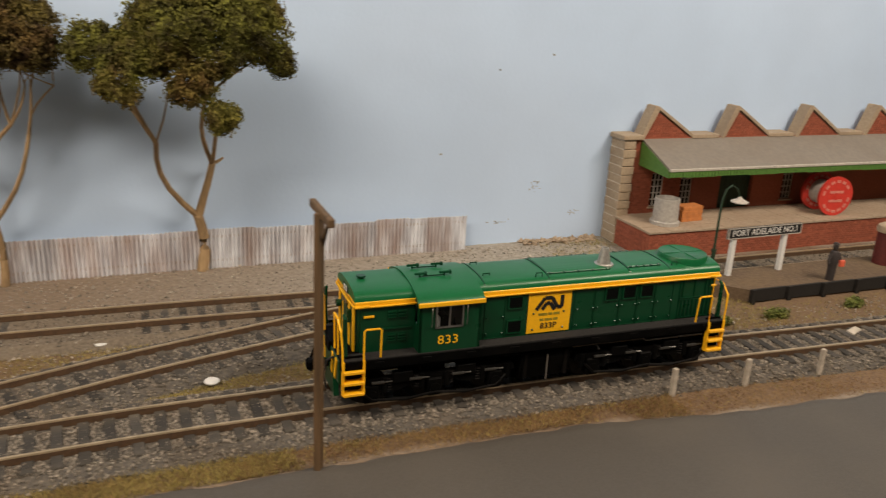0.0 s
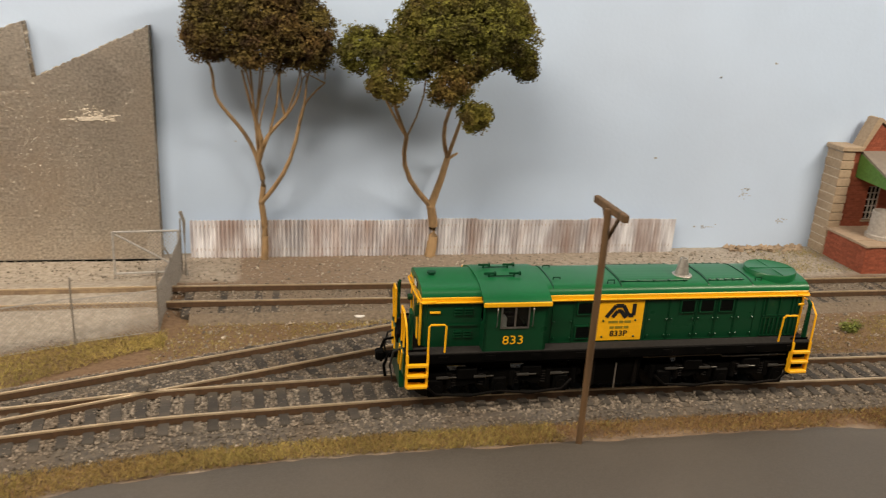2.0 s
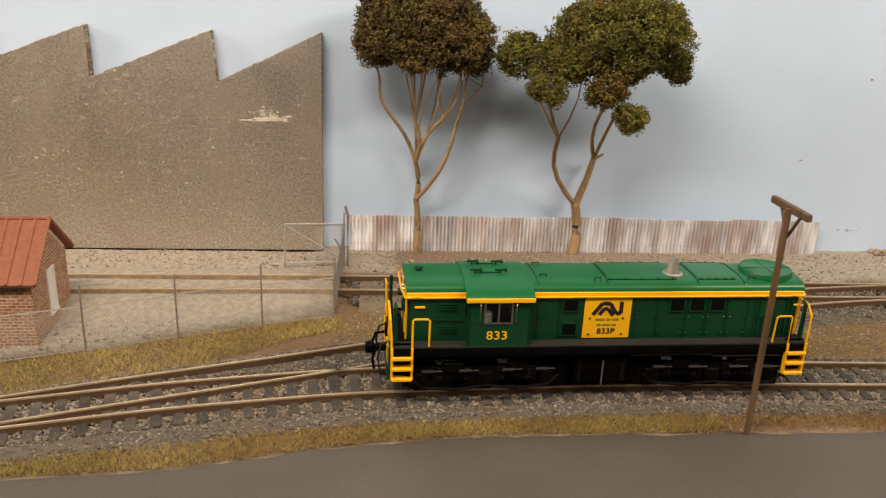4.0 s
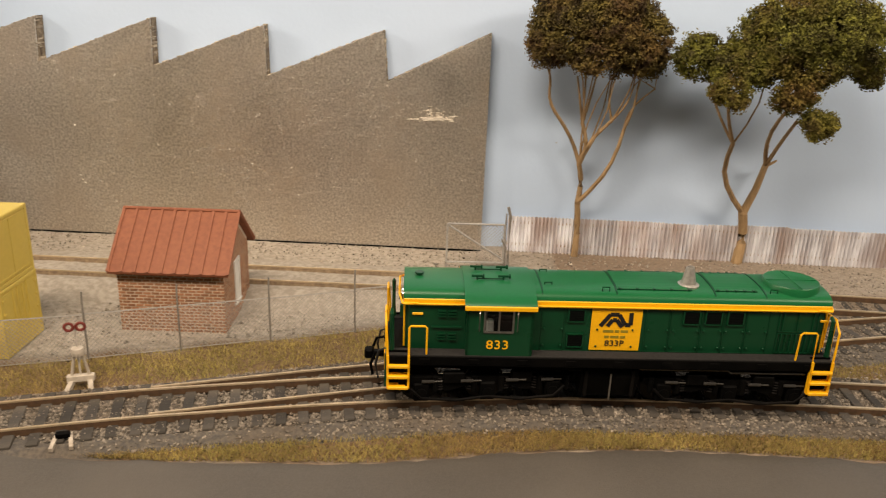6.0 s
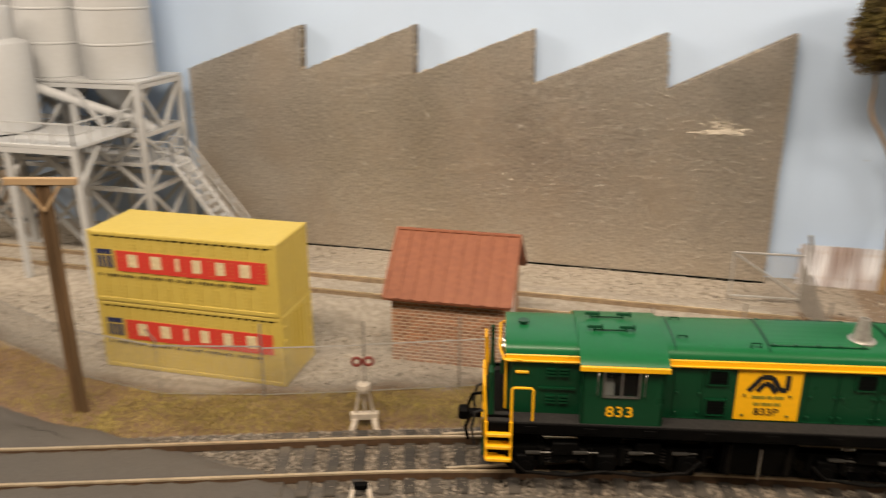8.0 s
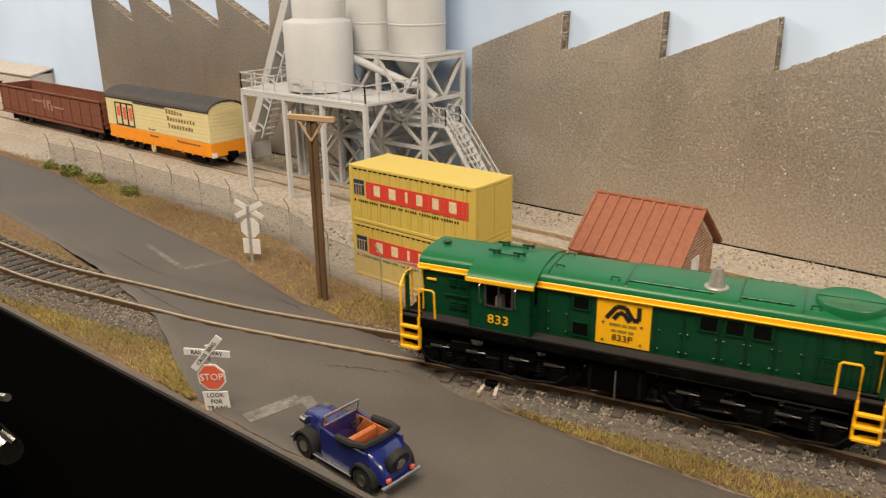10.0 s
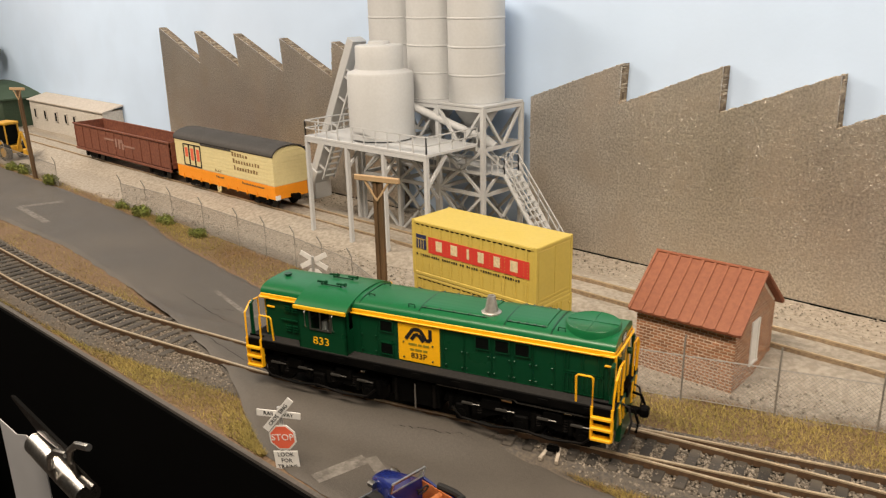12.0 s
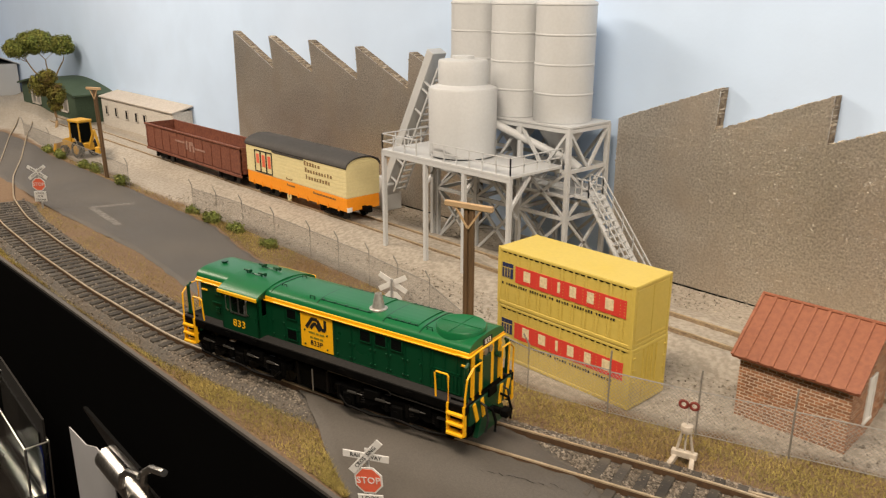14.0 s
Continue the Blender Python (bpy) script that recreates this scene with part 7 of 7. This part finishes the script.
            part("hub_cap", bm, M_STEEL, w)
    bm = bmesh.new()
    for s in (-1, 1):
        box(bm, -9, 8, min(s * 6.8, s * 8.4), max(s * 6.8, s * 8.4), 2.2, 2.9, 0.15)
    part("running_board", bm, M_STEEL, t)
    for x in (-20.6, 20.4):
        bm = bmesh.new()
        box(bm, x - 0.5, x + 0.5, -7.6, 7.6, 2.6, 4.0, 0.3)
        part("bumper", bm, M_STEEL, t, "bright bumper")
    bm = bmesh.new()
    tube(bm, [(17.6, 0, 9.0), (20.0, 0, 8.2)], 3.7, 22)
    sp = part("spare_wheel", bm, M_TYRE, t)
    bm = bmesh.new()
    tube(bm, [(19.6, 0, 8.35), (20.5, 0, 8.05)], 1.7, 16)
    part("hub_cap", bm, M_STEEL, sp)
    for s in (-1, 1):
        bm = bmesh.new()
        tube(bm, [(-18, s * 4.6, 9.6), (-15.6, s * 4.6, 9.6)], 1.3, 12)
        part("headlamp", bm, M_STEEL, t)
        bm = bmesh.new()
        box(bm, 19.6, 20.6, s * 4.6 - 0.8, s * 4.6 + 0.8, 4.2, 5.4, 0.2)
        part("tail_lamp", bm, M_STOPRED, t)


car()


# ---- distant buildings, digger ----
def weatherboard_house():
    t = thing("long_white_shed", mp(-1092, 350), "long cream weatherboard shed with a shallow roof", "building")
    L = 190
    bm = bmesh.new()
    box(bm, 0, L, 0, 21.5, -1, 33)
    w = part("wall", bm, M_HOUSE, t)
    for k in range(12):
        bm = bmesh.new()
        box(bm, -0.3, L + 0.3, -0.22, 0.1, 1 + k * 2.4, 3.0 + k * 2.4, 0.1)
        part("weatherboard", bm, M_HOUSE, w)
    bm = bmesh.new()
    prism(bm, [(-2, 33), (21.5, 38.5), (21.5, 37), (-2, 31.8)], -3, L + 3, "x")
    part("roof", bm, M_CONC, t, "pale shallow roof")
    for x in (12, 40, 70, 96, 118):
        bm = bmesh.new()
        box(bm, x, x + 6, -0.9, 0.2, 13, 23)
        win = part("window", bm, M_DARK, t)
        bm = bmesh.new()
        seam(bm, x - 0.6, x + 6.6, 12.4, 23.6, -0.8, 0.9, 0.4)
        part("window_frame", bm, M_HOUSE, win)


def green_shed():
    t = thing("green_shed", mp(-1310, 326), "dark green shed with a curved roof", "building")
    L = 200
    bm = bmesh.new()
    box(bm, 0, L, 0, 48, -1, 34)
    part("wall", bm, M_DKGREEN, t)
    bm = bmesh.new()
    n = 12
    top = [(-6 + (L + 12) * k / n, 34 + 12 * math.sin(math.pi * k / n)) for k in range(n + 1)]
    prism(bm, top + [(x, z - 2) for x, z in top[::-1]], -4, 48, "y")
    prism(bm, [(x, z - 1.8) for x, z in top] + [(L, 33), (0, 33)], 0.2, 47, "y")
    part("roof", bm, M_DKGREEN, t, "dark green curved roof", smooth=True)
    for x in (40, 140):
        bm = bmesh.new()
        seam(bm, x, x + 34, 10, 28, -0.6, 1.6, 0.6)
        box(bm, x + 16, x + 18, -1.0, -0.2, 10, 28)
        wf = part("window_frame", bm, M_HOUSE, t, "pale window frame")
        bm = bmesh.new()
        box(bm, x + 1, x + 33, -0.4, -0.1, 11, 27)
        part("window_pane", bm, M_STEEL, wf)


def grey_shed():
    t = thing("grey_shed", mp(-1560, 300), "plain grey shed at the end of the layout", "building")
    bm = bmesh.new()
    box(bm, 0, 90, 0, 68, -1, 46)
    part("wall", bm, M_TOWER, t)
    bm = bmesh.new()
    prism(bm, [(-4, 45), (35, 62), (74, 45), (74, 43.5), (35, 60.5), (-4, 43.5)], -3, 93, "x")
    part("roof", bm, M_TOWER, t)


weatherboard_house()
green_shed()
grey_shed()


def digger():
    t = thing("yellow_backhoe", mp(-908, 257.5, 0, 0, 0, 12), "yellow backhoe loader parked behind the fence", "digger")
    bm = bmesh.new()
    prism(bm, [(-20, 7), (4, 7), (4, 17), (-6, 18), (-20, 15)], -6, 6, "y")
    box(bm, 4, 16, -5, 5, 7, 14, 0.5)
    part("body", bm, M_DIGYEL, t)
    bm = bmesh.new()
    for x in (-4, 12):
        for y in (-6.6, 6.6):
            bar(bm, (x, y, 14), (x * 0.9 + 0.4, y * 0.95, 34), 1.2)
    box(bm, -5, 13, -7.4, 7.4, 33, 35.6, 0.6)
    part("cab_frame", bm, M_DIGYEL, t)
    bm = bmesh.new()
    box(bm, -3, 11, -5.8, 5.8, 15, 32)
    part("cab_glass", bm, M_DARK, t, "dark cab glazing")
    for x, r in ((-14, 5.0), (9, 8.0)):
        for s in (-1, 1):
            bm = bmesh.new()
            tube(bm, [(x, s * 6, r), (x, s * 10, r)], r, 20)
            w = part("wheel", bm, M_TYRE, t)
            bm = bmesh.new()
            tube(bm, [(x, s * 9.8, r), (x, s * 10.2, r)], r * 0.55, 14)
            part("rim", bm, M_DIGYEL, w)
    bm = bmesh.new()
    for y in (-4.5, 4.5):
        bar(bm, (-6, y, 15), (-26, y, 8), 1.8)
    prism(bm, [(-26, 2), (-34, 1), (-30, 10), (-25, 11)], -9, 9, "y")
    part("loader_bucket", bm, M_DIGYEL, t)
    bm = bmesh.new()
    bar(bm, (16, 0, 10), (26, 0, 27), 2.2)
    bar(bm, (26, 0, 27), (32, 0, 12), 1.8)
    box(bm, 28, 35, -3, 3, 6, 12, 0.6)
    part("digging_arm", bm, M_DIGYEL, t)


M_DIGYEL = mat("digger_yellow", (0.60, 0.33, 0.03), 0.5, stain=60, stain_amt=0.3)
digger()


# ---- things clipped to the fascia ----
def fascia_clip():
    t = thing("bulldog_clip", mp(-420, 90, -38), "chrome bulldog clip with wire handles holding a sheet", "clip")
    bm = bmesh.new()
    tube(bm, [(-12, 2, -3), (38, 2, -7)], 5.2, 24)
    part("spring_barrel", bm, M_CHROME, t, "polished barrel", smooth=True)
    bm = bmesh.new()
    prism(bm, [(-36, 10), (-33, 12.5), (24, 8), (26, 3), (-10, 3)], 2.6, 3.4, "y")
    bar(bm, (-34, 2.4, 12), (24, 2.4, 8), 1.1)
    part("jaw", bm, M_CLIPBLACK, t, "glossy black enamel jaw")
    for x, z in ((21, -3), (45, 10)):
        bm = bmesh.new()
        tube(bm, [(x + 6, 0, z - 6), (x, -2, z - 3), (x - 1, -4, z + 4), (x + 4, -5, z + 12), (x + 11, -5, z + 17), (x + 20, -4, z + 19)], 1.4, 8)
        part("wire_handle", bm, M_CHROME, t, smooth=True)
    s = part("paper_sheet", prism(bmesh.new(), [(-66, -12), (-44, -12), (-30, -7), (-20, -8), (-12, -16), (-12, -150), (-66, -150)], 0, 0.5), M_PAPER, m=mp(-420, 93.5, -38))
    tagged(s, "white paper sheet hanging from the bulldog clip", "paper")


def leaflet_holder():
    t = thing("leaflet_holder", mp(-575, 97, -90, 0, 10, 0), "clear plastic leaflet holder on the black fascia", "holder")
    bm = bmesh.new()
    prism(bm, [(-40, -2), (-40, -14), (40, -14), (40, -2), (39, -2), (39, -13), (-39, -13), (-39, -2)], -90, 18, "z")
    part("clear_pocket", bm, M_GLASS, t)
    bm = bmesh.new()
    for ya in (-2, -14):
        tube(bm, [(-40, ya, 18), (40, ya, 18), (40, ya, -90)], 0.5, 6)
    tube(bm, [(40, -2, 18), (40, -14, 18)], 0.5, 6)
    part("pocket_rim", bm, M_CHROME, t, "glinting pocket rim")
    bm = bmesh.new()
    box(bm, -36, 36, -3, -2, -90, 30)
    part("leaflet", bm, M_TARRED, t, "dark leaflet in the pocket")
    bm = bmesh.new()
    box(bm, -36, 30, -4.2, -3.1, -60, 18)
    part("leaflet_cover", bm, M_CLIPBLACK, t, "glossy dark leaflet cover")
    bm = bmesh.new()
    tube(bm, [(-38, -8, -34), (30, -8, -30)], 5.5, 20)
    part("card_roll", bm, M_CHROME, t, "shiny rolled card", smooth=True)
    bm = bmesh.new()
    prism(bm, [(30, -20), (38, -28), (38, 8), (34, 14)], -5.4, -4.6, "y")
    part("blue_tab", bm, M_CARBLUE, t, "blue card tab")


M_CLIPBLACK = mat("black_enamel", (0.008, 0.008, 0.008), 0.18, stain_amt=0.1, coat=0.5)
M_CHROME = mat("polished_chrome", (0.66, 0.64, 0.60), 0.3, metal=1.0, stain_amt=0.1)
M_PAPER = mat("white_paper", (0.55, 0.55, 0.56), 0.7, grain=40, grain_amt=0.04, stain=10, stain_amt=0.1)
fascia_clip()
leaflet_holder()


# ---- worn road paint, laid just over the asphalt ----
def road_strip(name, pts, w, lift):
    bm = bmesh.new()
    rows = []
    for i, (x, y) in enumerate(pts):
        a, b = pts[max(i - 1, 0)], pts[min(i + 1, len(pts) - 1)]
        d = Vector((b[0] - a[0], b[1] - a[1])).normalized()
        rows.append([bm.verts.new((x - d.y * s * w / 2, y + d.x * s * w / 2, road_height(x - d.y * s * w / 2, y + d.x * s * w / 2) + lift)) for s in (-1, 1)])
    for a, b in zip(rows, rows[1:]):
        bm.faces.new((a[0], a[1], b[1], b[0]))
    tagged(part(name, bm, M_LINE), "worn white road marking", "road marking", kind="structure")


for nm, a, b, w, z in (("road_marking", (-266, 119), (-262.5, 137), 5.6, 0.08), ("road_marking", (-262, 138.5), (-251, 134.5), 4.0, 0.1), ("road_marking", (-436, 189), (-393, 181), 2.6, 0.1), ("road_marking", (-392, 181), (-384.5, 202), 3.6, 0.12),
                       ("road_marking", (-700, 190), (-690, 218), 6, 0.1), ("road_marking", (-700, 190), (-640, 186), 5, 0.12)):
    n = 16
    road_strip(nm, [(a[0] + (b[0] - a[0]) * k / n, a[1] + (b[1] - a[1]) * k / n) for k in range(n + 1)], w, z)


def road_crack(x0, y0, x1, y1, seed):
    rng = random.Random(seed)
    n = 22
    pts = [(x0 + (x1 - x0) * k / n + rng.uniform(-0.5, 0.5), y0 + (y1 - y0) * k / n + rng.uniform(-0.7, 0.7)) for k in range(n + 1)]
    bm = bmesh.new()
    rows = []
    for k, (x, y) in enumerate(pts):
        w = 0.16 * math.sin(math.pi * (k + 0.3) / (n + 0.6)) * rng.uniform(0.6, 1.5)
        rows.append([bm.verts.new((x + s * w * 0.4, y + s * w, road_height(x, y) + 0.09)) for s in (-1, 1)])
    for a, b in zip(rows, rows[1:]):
        bm.faces.new((a[0], a[1], b[1], b[0]))
    tagged(part("road_crack", bm, M_CRACK), "thin dark crack in the asphalt", "crack", kind="structure")


M_CRACK = mat("dark_crack", (0.018, 0.016, 0.014), 0.9, stain_amt=0.2)
for k, c in enumerate(((-452, 176, -386, 169), (-420, 171, -398, 186), (-398, 152, -330, 147), (-270, 152, -240, 166), (-330, 182, -302, 176))):
    road_crack(*c, 60 + k)


# ---- wear on the factory card and the backdrop ----
def scuffs():
    rng = random.Random(4)
    t = thing("torn_patch", mp(-122.4, 363.9, 65.6), "torn pale patch on the silver factory card", "damage", kind="structure")
    bm = bmesh.new()
    for k in range(190):
        x = rng.gauss(0, 4.0)
        z = rng.gauss(0, 0.35) if k % 2 else rng.gauss(2.4, 1.6)
        w, h = (rng.uniform(0.3, 1.6), rng.uniform(0.1, 0.3)) if k % 2 else (rng.uniform(0.1, 0.5), rng.uniform(0.08, 0.25))
        box(bm, x - w, x + w, -0.1 - rng.uniform(0, 0.25), 0.1, z - h, z + h, m=Matrix.Rotation(rng.uniform(-0.2, 0.1), 4, "Y"))
    tagged(part("torn_card", bm, M_CARDWHITE, t), kind="stuff")
    bm = bmesh.new()
    for cx, cz, n, sx, sz in ((206, 31, 14, 1.6, 1.8), (186, 12, 9, 2.6, 0.5), (232, 15, 10, 3, 0.8), (150, 50, 2, 0.3, 0.3), (210, 100, 2, 0.3, 0.2), (-62, 55, 1, 0.2, 0.2), (180, 92, 2, 0.2, 0.2)):
        for k in range(n):
            x, z = cx + rng.gauss(0, sx), cz + rng.gauss(0, sz)
            w, h = rng.uniform(0.2, 0.9), rng.uniform(0.1, 0.4)
            box(bm, x - w, x + w, BACK - 0.12, BACK + 0.2, z - h, z + h)
    tagged(part("paint_scuffs", bm, M_SCUFF), "small chips and scuffs in the blue paint", "damage", kind="stuff")


M_CARDWHITE = mat("torn_pale_card", (0.72, 0.66, 0.56), 0.8, stain=300, stain_amt=0.4)
M_SCUFF = mat("chipped_paint", (0.42, 0.44, 0.46), 0.8, stain=300, stain_amt=0.5, stain_col=(0.25, 0.23, 0.2))
scuffs()


def rubble():
    rng = np.random.default_rng(9)
    shapes = [pebble(rng) for _ in range(8)]
    n = 160
    x, y = rng.uniform(198, 246, n), 371 - rng.exponential(2.6, n)
    ob = scatter("rubble", shapes, np.c_[x, y, rng.uniform(0, 0.8, n)], rng.uniform(0, 6.28, (n, 2)), rng.uniform(0.5, 2.4, n), M_STONE, squash=np.array((1, 0.9, 0.6)))
    tagged(ob, "broken stone rubble at the foot of the backdrop", "rubble", kind="stuff")


rubble()


# ---- static grass ----
def grass():
    rng = np.random.default_rng(12)
    bands = []

    def band(n, x0, x1, lo, hi, h, dens=1.0, russet=0.0):
        n = int(n * 1.9)
        x = rng.uniform(x0, x1, n)
        f = rng.beta(1.2, 1.2, n)
        y = lo(x) + (hi(x) - lo(x)) * f
        patch = np.array([noise.noise((a * 0.035, b * 0.05, 7)) for a, b in zip(x, y)])
        keep = patch > rng.uniform(-0.9, 0.25, n) * dens
        bands.append(np.c_[x[keep], y[keep], np.full(keep.sum(), h), rng.random(keep.sum()) < russet])

    band(22000, -235, 40, lambda x: road_hi(x) + 0.5, lambda x: main_y(x) - 17.5, 2.3, 1.0, 0.2)
    band(11000, 20, 170, lambda x: road_hi(x) + 0.5, lambda x: main_y(x) - 17.5, 1.9, 0.8, 0.8)
    band(9000, 150, 420, lambda x: road_hi(x) + 0.5, lambda x: main_y(x) - 19, 1.2, 1.0, 0.9)
    band(15000, -310, -85, lambda x: main_y(x) + 21 + np.clip((x + 150) * 0.5, 0, 30), lambda x: fence_y(x) + 1, 2.4)
    band(9000, -620, -300, lambda x: road_hi(x) + 1.0, lambda x: fence_y(x) + 0.5, 2.6)
    band(20000, -640, -290, lambda x: FRONT(x) + 2, lambda x: np.minimum(main_y(x) - 17, road_lo(x) + 0 * x), 2.2)
    band(2500, -1100, -640, lambda x: FRONT(x) + 2, lambda x: main_y(x) - 18, 2.2)
    band(4000, -760, -400, lambda x: main_y(x) + 18, lambda x: road_lo(x) - 1, 2.0)
    band(2500, -1050, -620, lambda x: road_hi(x) + 0 * x, lambda x: road_hi(x) + 9, 2.6)
    band(5000, -10, 100, lambda x: main_y(x) + 17, lambda x: branch_y(x) - 17, 1.7, 1.2)
    band(3500, -90, 20, lambda x: branch_y(x) + 18, lambda x: yard_y(x) - 15, 1.7, 1.3)
    band(6000, 100, 262, lambda x: main_y(x) + 18, lambda x: np.full_like(x, 276), 2.4, 1.1)
    band(1500, 205, 250, lambda x: np.full_like(x, 330), lambda x: np.full_like(x, 366), 2.0, 1.0)
    band(2500, 255, 420, lambda x: main_y(x) + 18, lambda x: np.full_like(x, 258), 1.8, 1.4)
    every = np.concatenate(bands)
    for flag, material, label in ((0, M_GRASS, "short dry golden and olive grass tufts"), (1, M_RUSSET, "short russet brown dead grass on the verge")):
        B = every[every[:, 3] == flag]
        n = len(B)
        h = B[:, 2] * rng.uniform(0.2, 0.68, n)
        a, lean = rng.uniform(0, 6.28, n), rng.uniform(0.2, 1.6, n)
        w = 0.12
        base = np.c_[B[:, 0], B[:, 1], np.full(n, 0.0)]
        side = np.c_[np.cos(a), np.sin(a), np.zeros(n)] * w
        tip = base + np.c_[-np.sin(a) * lean * h, np.cos(a) * lean * h, h]
        V = np.stack([base - side, base + side, tip], 1).reshape(-1, 3)
        i = np.arange(n) * 3
        ob = soup("dry_grass", V, [(k, k + 1, k + 2) for k in i.tolist()], material)
        tagged(ob, label, "grass", kind="stuff")


M_RUSSET = mat("russet_dead_grass", (0.25, 0.15, 0.062), 0.9, col2=(0.16, 0.085, 0.034), grain=60, stain=18, stain_col=(0.30, 0.20, 0.08), stain_amt=0.6, per_piece=0.4)
grass()


def litter():
    """Loose grit over the dirt and the yard."""
    rng = np.random.default_rng(30)
    shapes = [pebble(rng) for _ in range(10)]
    x, y = rng.uniform(-700, 420, 30000), rng.uniform(225, 366, 30000)
    keep = (abs(y - main_y(x)) > 22) & (y > np.where(x < -88, fence_y(x), 0) + 1) & ~((x > 245) & (y > 255) & (y < 372))
    x, y = x[keep], y[keep]
    ob = scatter("yard_grit", shapes, np.c_[x, y, rng.uniform(-0.1, 0.2, len(x))], rng.uniform(0, 6.28, (len(x), 2)), rng.uniform(0.15, 0.6, len(x)) * np.where(rng.random(len(x)) < 0.06, 2.0, 1), M_GRIT)
    tagged(ob, "scattered pale grit and pebbles", "grit", kind="stuff")


M_GRIT = mat("pale_grit", (0.38, 0.335, 0.275), 0.9, col2=(0.24, 0.205, 0.165), grain=600, stain=40, per_piece=0.55)
litter()


# ---- what moves: the locomotive runs along the main line, its bogies follow the curve, its wheels turn ----
def motions():
    at = [(0.0, 124.0), (0.5, 107.9), (1.0, 92.2), (1.5, 77.0), (2.0, 61.2), (4.5, -15.5), (5.0, -30.4), (5.5, -45.2), (6.0, -60.4), (6.5, -75.5), (7.0, -90.3), (7.5, -106.0), (8.0, -122.5),
          (8.5, -134.6), (9.0, -146.0), (9.6, -167.0), (10.6, -209.0), (11.5, -247.6), (12.0, -268.8), (12.5, -288.5), (13.0, -307.6), (13.5, -326.5), (14.0, -345.5)]
    ts = np.arange(0, 141) / 10
    xs = np.interp(ts, *zip(*at))
    k = np.array([1, 2, 3, 2, 1]) / 9
    xs = np.convolve(np.r_[xs[0] + (xs[0] - xs[1]) * np.array([2, 1]), xs, xs[-1] + (xs[-1] - xs[-2]) * np.array([1, 2])], k, "valid")

    def slope(x):
        return math.degrees(math.atan(float(main_y(x + 2) - main_y(x - 2)) / 4))

    rows, turns = [], [[], []]
    for t, x in zip(ts, xs):
        c = math.cos(radians(slope(x)))
        a, b = x - 38.3 * c, x + 38.7 * c
        ya, yb = float(main_y(a)), float(main_y(b))
        yaw = math.degrees(math.atan2(yb - ya, b - a))
        rows.append((float(t), mp(x + 0.4, ya + (yb - ya) * 38.3 / 77.0, 5.5, 0, 0, yaw)))
        turns[0].append((float(t), mp(-38.3, 0, 0, 0, 0, slope(a) - yaw)))
        turns[1].append((float(t), mp(38.7, 0, 0, 0, 0, slope(b) - yaw)))
    walk(LOCO, rows[::2] if len(rows) % 2 else rows)
    roll = [math.degrees((x - xs[0]) * 1.02 / 5.8) for x in xs]
    for (bg, xb, sets), tr in zip(BOGIES, turns):
        walk(bg, tr[::5])
        for wheel, xa in zip(sets, (-20.5, 0, 20.5)):
            walk(wheel, [(float(t), mp(xa, 0, 5.8, 0, r, 0)) for t, r in zip(ts, roll)])


motions()
